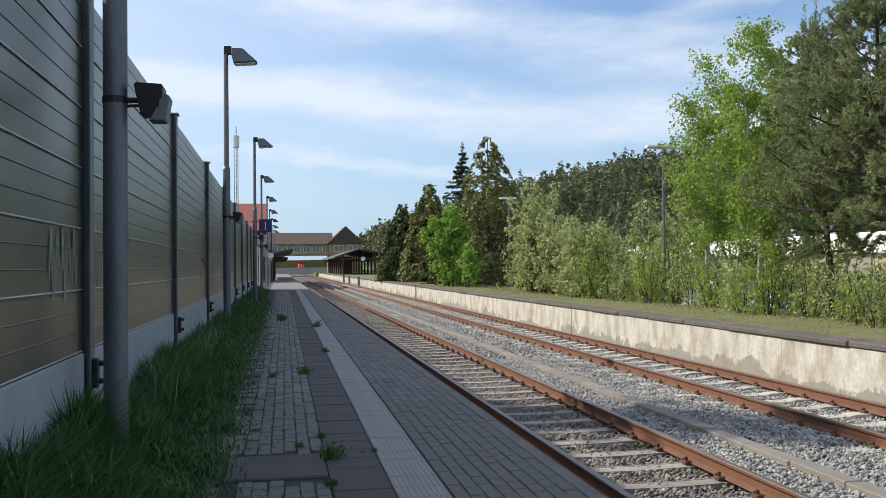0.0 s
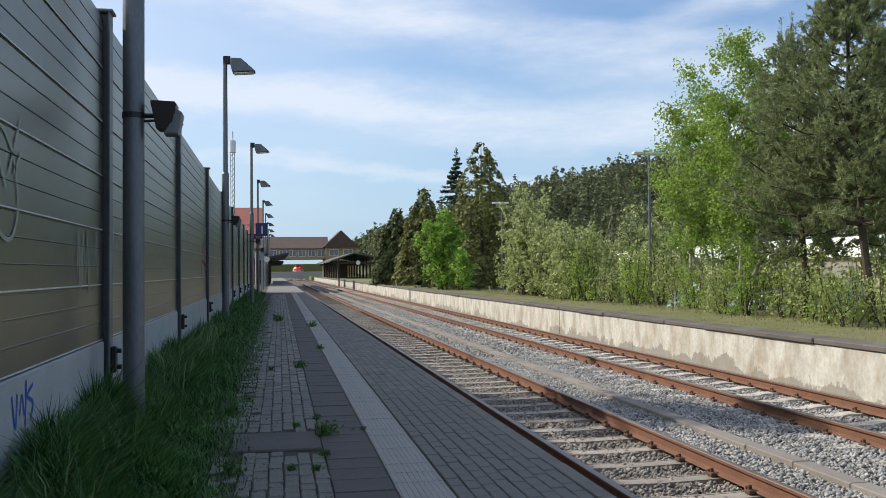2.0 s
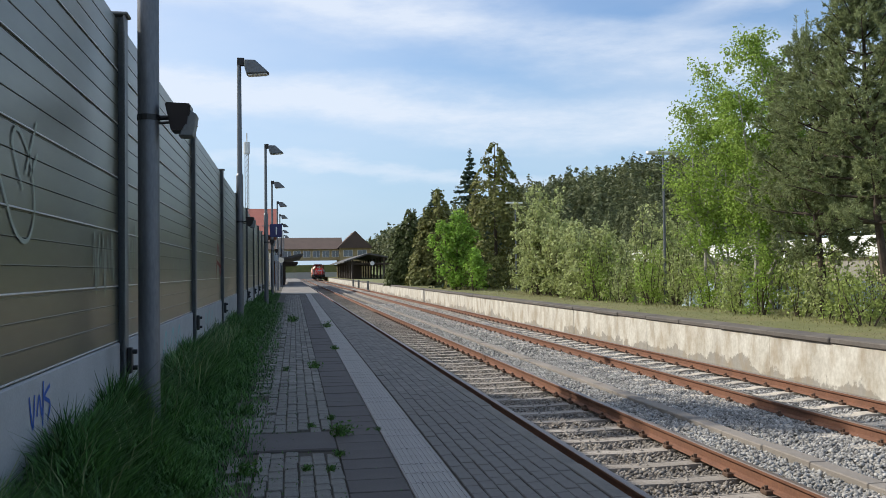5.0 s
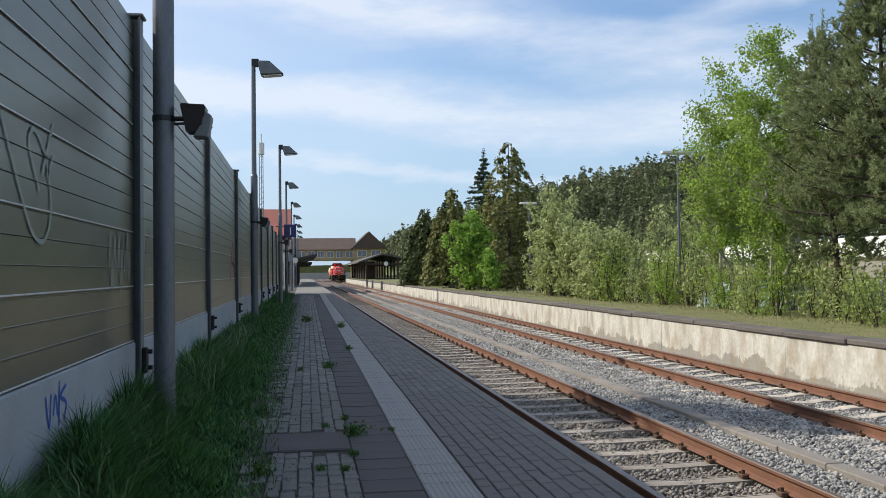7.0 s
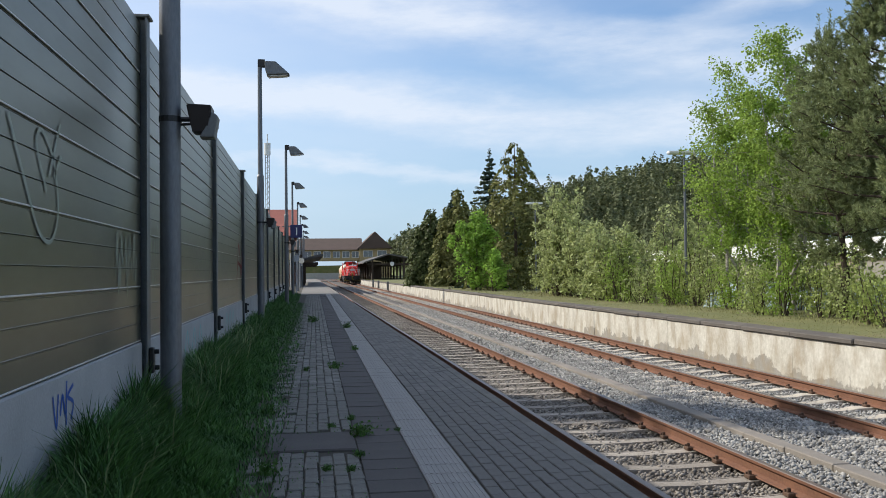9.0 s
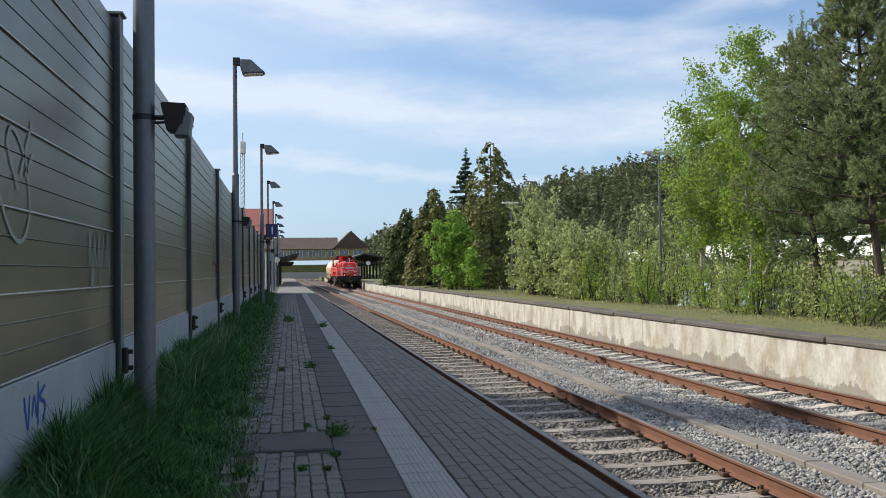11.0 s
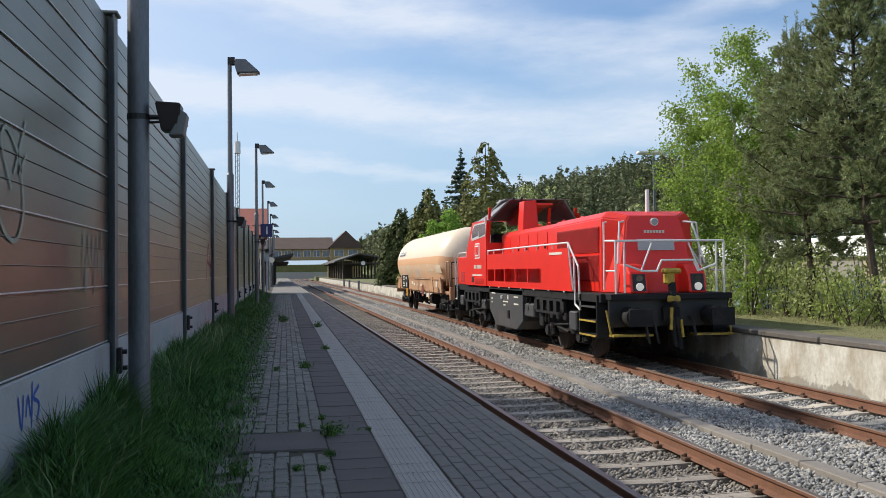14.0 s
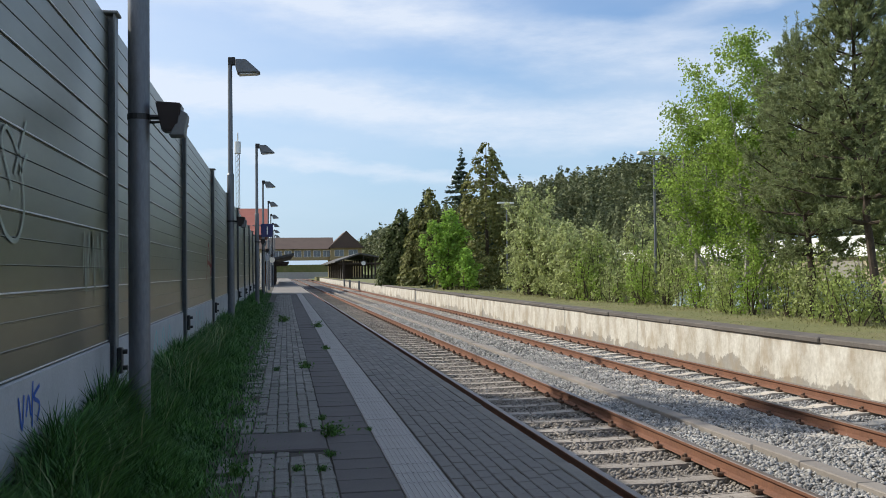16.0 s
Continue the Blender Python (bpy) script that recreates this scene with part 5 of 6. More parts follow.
# rear low hood
bm = bmesh.new()
box(bm, -1.45, 1.45, 12.56, 14.15, 1.50, 2.48, 0.03)
box(bm, -1.05, 1.05, 12.50, 14.0, 2.48, 2.95, 0.04)
rear_hood = part("rear_hood", bm, RED, loco, "low red rear hood")
plate("hatch", 13.0, 13.6, 1.60, 1.95, -1.452, GRILLE, rear_hood)
bm = bmesh.new()
box(bm, -0.85, -0.45, 12.9, 13.3, 2.95, 3.25, 0.03)
part("roof_unit", bm, WHITE, rear_hood, "white box on the rear hood")
for x in (-1.42, 1.42):
    bm = bmesh.new()
    pipe(bm, [(x, 12.75, 2.46), (x, 12.75, 2.62), (x, 14.1, 2.62), (x, 14.5, 2.1), (x, 14.55, 0.95), (x, 14.85, 0.95), (x, 14.85, 2.5), (x, 14.6, 2.6)], 0.022)
    part("handrail", bm, HANDRAIL, loco, "white tubular handrail")

# fuel tank
for s in (-1,):
    bm = bmesh.new()
    prism(bm, [(5.45, 1.44), (9.35, 1.44), (9.35, 0.80), (8.5, 0.34), (6.1, 0.34), (5.45, 0.60)], "x", -1.42, 1.42, 0.02)
    fuel = part("fuel_tank", bm, UNDERGREY, loco, "dark grey fuel tank with stencilled marks")
    for y, z, w in ((9.0, 1.28, 0.45), (9.05, 1.12, 0.16), (9.05, 1.0, 0.14), (7.6, 1.06, 0.6), (6.35, 1.22, 0.45), (6.35, 1.02, 0.5), (7.55, 0.96, 0.25)):
        plate("stencil_bar", y - w, y, z, z + 0.04, -1.424, PALEPATCH, fuel)
    plate("round_mark", 6.95, 7.07, 1.15, 1.27, -1.424, HANDRAIL, fuel)
    bm = bmesh.new()
    box(bm, -1.46, -1.36, 6.85, 7.0, 0.62, 0.85, 0.01)
    part("filler", bm, BLACK, fuel)
    rodbm = bmesh.new()
    rod(rodbm, (-1.46, 7.7, 1.2), (-1.36, 7.7, 1.2), 0.055)
    part("filler_cap", rodbm, HANDRAIL, fuel)


def bogie(y, parent, base=2.4, radius=0.5, x=1.08):
    b = empty("bogie")
    b.parent = parent
    b.location.y = y
    for s in (-1, 1):
        bm = bmesh.new()
        prism(bm, [(-base / 2 - 0.55, 0.66), (-base / 2 - 0.45, 0.92), (-0.7, 0.98), (0.7, 0.98), (base / 2 + 0.45, 0.92), (base / 2 + 0.55, 0.66), (base / 2 + 0.2, 0.60), (0.75, 0.62), (0.6, 0.48), (-0.6, 0.48), (-0.75, 0.62), (-base / 2 - 0.2, 0.60)], "x", s * x - 0.06, s * x + 0.06, 0.015)
        part("bogie_frame", bm, DARKSTEEL, b)
        for o in (-base / 2, base / 2):
            bm = bmesh.new()
            box(bm, s * (x + 0.02) - 0.11, s * (x + 0.02) + 0.11, o - 0.22, o + 0.22, 0.32, 0.62, 0.04)
            rod(bm, (s * (x + 0.10), o, 0.48), (s * (x + 0.18), o, 0.48), 0.13, n=16)
            part("axle_box", bm, DARKSTEEL, b)
            for q in (-0.32, 0.32):
                bm = bmesh.new()
                for i in range(5):
                    rod(bm, (s * (x + 0.05), o + q, 0.40 + i * 0.055), (s * (x + 0.05), o + q, 0.435 + i * 0.055), 0.085, n=12)
                part("spring", bm, DARKSTEEL, b)
            wheel(o, s, b, radius)
        bm = bmesh.new()
        rod(bm, (s * (x + 0.1), -0.35, 0.52), (s * (x + 0.1), 0.5, 0.60), 0.035)
        rod(bm, (s * (x + 0.12), -0.9, 0.75), (s * (x + 0.12), 0.9, 0.62), 0.03)
        part("damper", bm, DARKSTEEL, b)
    return b


bogie(2.55, loco)
bogie(11.9, loco)
for y0, y1 in ((2.0, 4.2), (10.8, 13.2)):
    bm = bmesh.new()
    a, h = y0, 1.30
    box(bm, -1.42, -1.36, y0, y1, 1.24, 1.30)
    box(bm, -1.42, -1.36, y0, y1, 0.92, 0.98)
    n_ = 4
    for i in range(n_ + 1):
        y = y0 + (y1 - y0) * i / n_
        box(bm, -1.42, -1.36, y - 0.12, y + 0.12, 0.98, 1.24)
    part("frame_web", bm, DARKSTEEL, loco, "black frame web with lightening holes")
for y, z0, z1, w in ((4.45, 0.75, 1.1, 0.9), (1.05, 0.62, 1.05, 0.5), (10.0, 0.75, 1.05, 0.6), (13.6, 0.75, 1.1, 0.5)):
    bm = bmesh.new()
    box(bm, -1.40, -0.95, y, y + w, z0, z1, 0.03)
    part("equipment_box", bm, UNDERGREY, loco)
bm = bmesh.new()
rod(bm, (-1.1, 5.0, 1.2), (-1.1, 4.3, 1.2), 0.12, n=14)
part("air_reservoir", bm, UNDERGREY, loco)

# hoses, mirror, sand boxes and hood-top fittings
for x, dz in ((-0.42, 0.0), (0.42, 0.05), (-0.62, 0.1)):
    bm = bmesh.new()
    pipe(bm, [(x, -0.78, 0.95 + dz), (x, -0.98, 0.86 + dz), (x + 0.03, -1.02, 0.62), (x + 0.10, -0.96, 0.48)], 0.028)
    part("brake_hose", bm, BLACK, loco, "black rubber brake hose")
bm = bmesh.new()
box(bm, -1.56, -1.50, 9.22, 9.30, 3.45, 3.66, 0.01)
part("mirror", bm, PALEPATCH, loco, "pale folded mirror")
for y in (1.0, 3.95, 10.5, 13.3):
    bm = bmesh.new()
    box(bm, -1.30, -1.02, y, y + 0.34, 0.55, 1.0, 0.03)
    rod(bm, (-1.16, y + 0.17, 0.56), (-1.0, y + 0.05, 0.12), 0.022, n=6)
    part("sand_box", bm, DARKSTEEL, loco)
for y in (1.1, 2.65, 4.15, 5.4, 6.3):
    bm = bmesh.new()
    pipe(bm, [(-0.62, y, 3.16), (-0.62, y, 3.27), (-0.62, y + 0.22, 3.27), (-0.62, y + 0.22, 3.16)], 0.014, 6)
    part("lifting_eye", bm, RED, loco)
for y in (3.0, 3.25, 4.85, 5.2, 9.9, 10.25):
    bm = bmesh.new()
    pipe(bm, [(-1.36, y, 1.25), (-1.40, y + 0.1, 0.95), (-1.34, y + 0.3, 0.70), (-1.28, y + 0.55, 0.78)], 0.02, 6)
    part("cable", bm, BLACK, loco)
for i in range(5):
    plate("vent_slat", 9.87, 10.98, 1.575 + i * 0.028, 1.59 + i * 0.028, -1.508, RED, cab)
for y in (1.6, 2.8, 4.1, 5.35, 6.6, 7.8, 9.0):
    bm = bmesh.new()
    box(bm, -1.50, -1.47, y, y + 0.06, 1.47, 1.505, 0.004)
    part("stanchion_foot", bm, HANDRAIL, loco)

# ---- tank wagon ----
tank_wagon = tagged(empty("tank_wagon"), "cream gas tank wagon with orange band on a rusty tan frame", "tank wagon")
TZ, TR, T0, T1 = 2.42, 1.40, 18.0, 32.6


def shell(a0, a1, material, name, radius, parent, label=""):
    """A band of the tank's shell with dished ends, between two angles round its axis (degrees, 0 up)."""
    ys = []
    for k in range(9):
        w = k / 8 * math.pi / 2
        ys.append((T0 + 0.95 * (1 - math.sin(w)), math.cos(w)))
    prof = [(y, r) for y, r in reversed([(T0 + 0.95 * (1 - math.cos(u * math.pi / 16)), math.sin(u * math.pi / 16)) for u in range(0, 9)])][::-1]
    prof += [(T0 + 0.95 + i * (T1 - T0 - 1.9) / 6, 1.0) for i in range(1, 6)]
    prof += [(T1 - 0.95 * (1 - math.cos(u * math.pi / 16)), math.sin(u * math.pi / 16)) for u in range(8, -1, -1)]
    seg = max(4, int(abs(a1 - a0) / 7))
    bm = bmesh.new()
    grid = []
    for y, r in prof:
        row = []
        for j in range(seg + 1):
            a = radians(a0 + (a1 - a0) * j / seg)
            row.append(bm.verts.new((math.sin(a) * max(r, 0.002) * radius, y, TZ + math.cos(a) * max(r, 0.002) * radius)))
        grid.append(row)
    for p, q in zip(grid, grid[1:]):
        for j in range(seg):
            bm.faces.new((p[j], p[j + 1], q[j + 1], q[j]))
    bmesh.ops.remove_doubles(bm, verts=bm.verts[:], dist=0.004)
    bmesh.ops.recalc_face_normals(bm, faces=bm.faces[:])
    return part(name, bm, material, parent, label, round_=True)


tank = shell(0, 360, CREAM, "tank", TR, tank_wagon, "cream cylindrical pressure tank with dished ends")
for s in (-1, 1):
    shell(s * 95, s * 165, TANKLOW, "lower_shell", TR + 0.004, tank, "dusty peach lower tank side")
    shell(s * 82, s * 95, ORANGEBAND, "band", TR + 0.006, tank, "faded orange band")
for y in (19.2, 21.5, 24.1, 26.9, 29.6):
    bm = bmesh.new()
    bmesh.ops.create_cone(bm, cap_ends=False, segments=64, radius1=TR + 0.0045, radius2=TR + 0.0045, depth=0.05)
    bmesh.ops.transform(bm, matrix=pose(0, y, TZ, 90), verts=bm.verts[:])
    part("weld_seam", bm, CREAM, tank, round_=True)


def on_tank(name, y0, y1, a0, a1, material, lift=0.010):
    """A painted patch on the near side of the tank."""
    bm = bmesh.new()
    rows_ = []
    for j in range(7):
        a = radians(a0 + (a1 - a0) * j / 6)
        rows_.append([bm.verts.new((-math.sin(a) * (TR + lift), y, TZ + math.cos(a) * (TR + lift))) for y in (y0, y1)])
    for p, q in zip(rows_, rows_[1:]):
        bm.faces.new((p[0], p[1], q[1], q[0]))
    bmesh.ops.recalc_face_normals(bm, faces=bm.faces[:])
    return part(name, bm, material, tank)


on_tank("name_field", 28.9, 30.9, 66, 75, mat("dark blue paint", (0.07, 0.07, 0.12), 0.5))
for i in range(10):
    on_tank("name_bar", 28.98 + i * 0.19, 28.98 + i * 0.19 + 0.12, 65 if i % 2 else 67, 73 if i % 3 else 71, WHITE, 0.014)
for a, b, u, v, m_ in ((27.4, 28.2, 97, 124, TANKPATCH), (24.5, 25.6, 104, 122, mat("grey peach patch", (0.60, 0.54, 0.46), 0.55)), (18.3, 19.5, 98, 112, TANKPATCH), (20.2, 21.2, 104, 108, TANKPATCH)):
    on_tank("paint_patch", a, b, u, v, m_)
bm = bmesh.new()
box(bm, -0.20, 0.20, 23.9, 24.3, TZ + TR - 0.03, TZ + TR + 0.015, 0.01)
part("dome_plate", bm, CREAM, tank)
# marks on the dished end
bm = bmesh.new()
prism(bm, [(-0.12, 2.95), (0.12, 2.95), (0.0, 3.17)], "y", T0 + 0.10, T0 + 0.14)
part("warning_triangle", bm, YELLOWPAINT, tank)
bm = bmesh.new()
prism(bm, [(-1.40, 1.62), (-1.40, 1.08), (-1.28, 1.00), (-1.28, 1.62)], "y", 18.2, 30.9, 0.01)
prism(bm, [(1.40, 1.62), (1.40, 1.08), (1.28, 1.00), (1.28, 1.62)], "y", 18.2, 30.9, 0.01)
box(bm, -1.28, 1.28, 16.4, 32.1, 1.04, 1.16)
frame_w = part("wagon_frame", bm, WAGONFRAME, tank_wagon, "rusty tan wagon frame")
for s in (-1, 1):
    bm = bmesh.new()
    box(bm, min(s * 1.22, s * 1.44), max(s * 1.22, s * 1.44), 18.0, 31.1, 1.62, 1.66)
    part("sill_flange", bm, WAGONFRAME, frame_w)
    for y in (18.2, 20.2, 28.2, 30.9):
        bm = bmesh.new()
        prism(bm, [(y - 0.45, 1.10), (y + 0.45, 1.10), (y + 0.10, 1.72), (y - 0.10, 1.72)], "x", s * 1.415 - 0.02, s * 1.415 + 0.02)
        part("gusset", bm, WAGONFRAME, frame_w)
for y, s in ((16.25, -1), (32.25, 1)):
    bm = bmesh.new()
    box(bm, -1.38, 1.38, y - 0.08, y + 0.08, 0.85, 1.35, 0.02)
    part("end_beam", bm, WAGONFRAME, frame_w)
    for x in (-0.875, 0.875):
        buffer_(x, y, s, tank_wagon)
# chassis text boards, bars, wheel marks
bm = bmesh.new()
box(bm, -1.47, -1.43, 27.3, 29.5, 1.14, 1.80, 0.01)
board = part("data_board", bm, DARKSTEEL, tank_wagon, "dark grey data board with pale text bars")
for y, z, w in ((30.1, 1.70, 0.55), (30.1, 1.62, 0.5), (30.1, 1.54, 0.45), (30.1, 1.40, 0.35), (30.1, 1.32, 0.45), (30.1, 1.22, 0.65), (29.2, 1.66, 0.4), (29.2, 1.58, 0.35)):
    plate("text_bar", y - w - 1.25, y - 1.25, z, z + 0.045, -1.472, PALEPATCH, board)
plate("grey_field", 27.45, 27.78, 1.2, 1.42, -1.472, BLUEGREY, board)
for y, z, w, h in ((26.3, 1.35, 0.5, 0.15), (25.6, 1.3, 0.35, 0.12), (23.5, 1.42, 0.5, 0.03), (23.5, 1.36, 0.5, 0.03), (23.5, 1.30, 0.5, 0.03), (19.3, 1.3, 0.4, 0.25), (24.6, 1.3, 0.2, 0.1)):
    plate("stencil_patch", y - w, y, z, z + h, -1.405, PALEPATCH, frame_w)
bm = bmesh.new()
rod(bm, (-1.52, 27.2, 0.92), (-1.48, 27.2, 0.92), 0.22, n=28)
yellow_disc = part("brake_disc", bm, mat("orange yellow disc", (0.70, 0.36, 0.04), 0.5, vary=0.2), tank_wagon, "yellow round disc on the frame")
bm = bmesh.new()
rod(bm, (-1.535, 27.2, 0.92), (-1.52, 27.2, 0.92), 0.045, n=12)
part("hub", bm, DARKSTEEL, yellow_disc)
bm = bmesh.new()
for i in range(16):
    a, b = i * math.tau / 16, (i + 1) * math.tau / 16
    rod(bm, (-1.50, 22.2 + 0.25 * math.cos(a), 1.12 + 0.25 * math.sin(a)), (-1.50, 22.2 + 0.25 * math.cos(b), 1.12 + 0.25 * math.sin(b)), 0.022, n=6)
for i in range(5):
    a = i * math.tau / 5
    rod(bm, (-1.50, 22.2, 1.12), (-1.50, 22.2 + 0.24 * math.cos(a), 1.12 + 0.24 * math.sin(a)), 0.016, n=6)
rod(bm, (-1.52, 22.2, 1.12), (-1.38, 22.2, 1.12), 0.03, n=8)
part("handbrake_wheel", bm, mat("faded red wheel", (0.45, 0.16, 0.13), 0.6), tank_wagon, "faded red handbrake wheel")
for y in (20.9, 26.6):
    bm = bmesh.new()
    prism(bm, [(y, 1.15), (y - 0.14, 0.84), (y - 0.03, 0.80), (y + 0.08, 1.15)], "x", -1.44, -1.41)
    rod(bm, (-1.46, y - 0.09, 0.84), (-1.41, y - 0.09, 0.84), 0.075, n=14)
    part("tow_hook", bm, ORANGEBAND, tank_wagon, "orange tow eye")
for y, r, l_ in ((21.9, 0.24, 0.9), (26.0, 0.16, 0.5), (26.9, 0.2, 0.8)):
    bm = bmesh.new()
    rod(bm, (-0.9, y, 0.72), (-0.9, y + l_, 0.72), r, n=16)
    part("air_tank", bm, DARKSTEEL, tank_wagon, round_=True)
for y in (22.6, 24.6, 25.2, 25.8):
    bm = bmesh.new()
    rod(bm, (-1.3, y, 1.0), (-1.3, y + 0.05, 0.55), 0.03, n=6)
    rod(bm, (-1.3, y + 0.05, 0.6), (-1.1, y + 0.05, 0.5), 0.05, n=6)
    part("valve_rod", bm, DARKSTEEL, tank_wagon)
bogie(18.4, tank_wagon, 1.8, 0.46, 1.05)
bogie(30.2, tank_wagon, 1.8, 0.46, 1.05)
# end platform rails
for s in (-1, 1):
    bm = bmesh.new()
    x = s * 1.36
    pipe(bm, [(x, 17.0, 1.4), (x, 17.0, 2.35), (x, 16.45, 2.35), (x, 16.35, 1.0)], 0.022)
    part("end_rail", bm, WAGONFRAME, tank_wagon, "brown end platform rail")
bm = bmesh.new()
pipe(bm, [(-1.3, 16.2, 1.0), (-1.3, 16.2, 2.32), (1.3, 16.2, 2.32), (1.3, 16.2, 1.0)], 0.022)
pipe(bm, [(-1.3, 16.2, 1.7), (1.3, 16.2, 1.7)], 0.018)
rod(bm, (-0.4, 16.2, 1.3), (-0.4, 16.2, 2.32), 0.016, n=6)
rod(bm, (0.4, 16.2, 1.3), (0.4, 16.2, 2.32), 0.016, n=6)
part("end_rail", bm, DARKSTEEL, tank_wagon, "dark end platform rail")
for z in (0.45, 0.8):
    bm = bmesh.new()
    box(bm, -1.45, -1.15, 16.3, 16.8, z, z + 0.03)
    part("step", bm, DARKSTEEL, tank_wagon)
for y in (16.3, 16.8):
    bm = bmesh.new()
    rod(bm, (-1.44, y, 0.45), (-1.44, y, 1.1), 0.016, n=6)
    part("step_hanger", bm, DARKSTEEL, tank_wagon)

# ---- grass, weeds ----


def blades(name, base, height, seed, material, parent=None, width=0.008, lean=0.45):
    """Bent, pointed grass blades: five corners each, one mesh."""
    rng = np.random.default_rng(seed)
    b = np.asarray(base, float)
    k = len(b)
    h = np.asarray(height, float) * rng.uniform(0.55, 1.25, k)
    a = rng.uniform(0, math.tau, k)
    d = np.stack([np.cos(a), np.sin(a), np.zeros(k)], 1)
    s = np.stack([-np.sin(a + rng.normal(size=k) * 0.6), np.cos(a), np.zeros(k)], 1) * width * rng.uniform(0.7, 1.5, k)[:, None]
    bend = (lean * rng.uniform(0.2, 1.3, k) * h)[:, None]
    up = np.array([0, 0, 1.0])
    mid = b + d * bend * 0.35 + up * (h * 0.62)[:, None]
    tip = b + d * bend + up * (h * rng.uniform(0.8, 1.0, k))[:, None]
    verts = np.stack([b - s, b + s, mid + s * 0.8, mid - s * 0.8, tip], 1).reshape(-1, 3)
    i = np.arange(k)[:, None] * 5
    loops = np.concatenate([i + np.array([0, 1, 2, 3]), i + np.array([3, 2, 4])], 1).ravel().astype(np.int32)
    starts = np.stack([np.arange(k) * 7, np.arange(k) * 7 + 4], 1).ravel().astype(np.int32)
    data = bpy.data.meshes.new(name)
    data.vertices.add(5 * k)
    data.vertices.foreach_set("co", verts.ravel())
    data.loops.add(7 * k)
    data.loops.foreach_set("vertex_index", loops)
    data.polygons.add(2 * k)
    data.polygons.foreach_set("loop_start", starts)
    data.update(calc_edges=True)
    data.materials.append(material)
    ob = new(name, data)
    ob.parent = parent
    return ob


rng = np.random.default_rng(5)
gb, gh = [], []
for y0, y1, n_, hh in ((-4.0, 3.2, 9000, 0.70), (3.2, 8.5, 24000, 0.64), (8.5, 16, 18000, 0.56), (16, 34, 13000, 0.50), (34, 63, 8000, 0.48)):
    y = rng.uniform(y0, y1, n_)
    x = -1.52 + 1.02 * rng.beta(1.1, 1.35, n_)
    wob = 0.08 * np.sin(y * 1.7) + 0.06 * np.sin(y * 4.1 + 1)
    x = np.minimum(x, -0.50 + wob + rng.exponential(0.04, n_))
    patch = 0.7 + 0.3 * np.sin(x * 5 + y * 2.3) * np.sin(y * 1.1 + x * 3)
    near_edge = np.clip((-0.42 - x) / 0.95, 0.12, 1.0)
    near_edge *= 1 - 0.75 * np.exp(-((x + 1.0) ** 2 + ((y - 7.6) * 0.6) ** 2) / 0.11)
    gb.append(np.stack([x, y, np.where(x < -0.95, 0.05, 0.0)], 1))
    gh.append(hh * patch * near_edge)
gb, gh = np.concatenate(gb), np.concatenate(gh)
tagged(blades("tall_grass", gb, gh, 6, GRASS, None, 0.006, 0.85), "long green grass below the noise barrier", "grass", kind="stuff")
# seed stalks
k = 450
sb = np.stack([rng.uniform(-1.5, -0.95, k), rng.uniform(3.3, 20, k), np.full(k, 0.03)], 1)
tagged(blades("seed_grass", sb, np.full(k, 0.56), 8, mat("pale seed stalks", (0.30, 0.36, 0.15), 0.7, vary=0.4), None, 0.0045, 0.75), "pale seeding grass stalks by the barrier", "grass", kind="stuff")

n_ = 42000
y = 3 + 75 * rng.random(n_) ** 1.5
x = WALL + 0.55 + rng.random(n_) ** 0.9 * 4.2
tagged(blades("dry_grass", np.stack([x, y, np.full(n_, 0.15)], 1), 0.015 + 0.03 * rng.random(n_) * (1 + 2.0 * (x > 11.8)), 9,
              mat("dry grass blades", (0.30, 0.27, 0.12), 0.8, color2=(0.16, 0.18, 0.06), scale=0.7, fine=8, island=0.4), None, 0.005, 0.9), "short dry grass on the disused platform", "grass", kind="stuff")

n_ = 9000
yy = 4.8 + 40 * rng.random(n_) ** 1.8
xx = -0.52 + rng.exponential(0.20, n_)
tagged(blades("joint_grass", np.stack([xx, yy, np.full(n_, -0.01)], 1), 0.02 + 0.05 * rng.random(n_) * (xx < -0.2), 12, GRASS, None, 0.004, 0.9), "short grass and moss in the cobble joints", "grass", kind="stuff")
WEED = leafy("weed leaves", (0.11, 0.21, 0.05), (0.06, 0.12, 0.03), 0.35)
for i, (x, y, r) in enumerate(((0.45, 8.1, 0.11), (0.38, 13.85, 0.10), (-0.05, 13.6, 0.06), (0.84, 17.1, 0.08), (0.98, 24.0, 0.14),
                               (-0.30, 6.65, 0.09), (0.12, 6.72, 0.045), (0.30, 6.7, 0.04), (0.1, 27.0, 0.18), (0.38, 7.2, 0.05), (0.40, 9.0, 0.05), (0.2, 8.6, 0.04), (-0.42, 9.6, 0.09), (0.795, 8.3, 0.03))):
    weed = empty("weed", pose(x, y, -0.01))
    p = rng.normal(size=(110, 3)) * np.array([r * 0.5, r * 0.6, r * 0.35]) + np.array([0, 0, r * 0.5])
    cards("leaves", p[p[:, 2] > 0], 300 + i, r * 0.2, WEED, weed, aspect=2.2)
    tagged(blades("grass_tuft", np.c_[rng.normal(size=(40, 2)) * r * 0.35, np.zeros(40)], np.full(40, r * 1.2), 340 + i, GRASS, weed, 0.004, 0.7), kind="stuff")
    tagged(weed, "small green weed growing from a paving joint", "weed", "weeds in the paving")

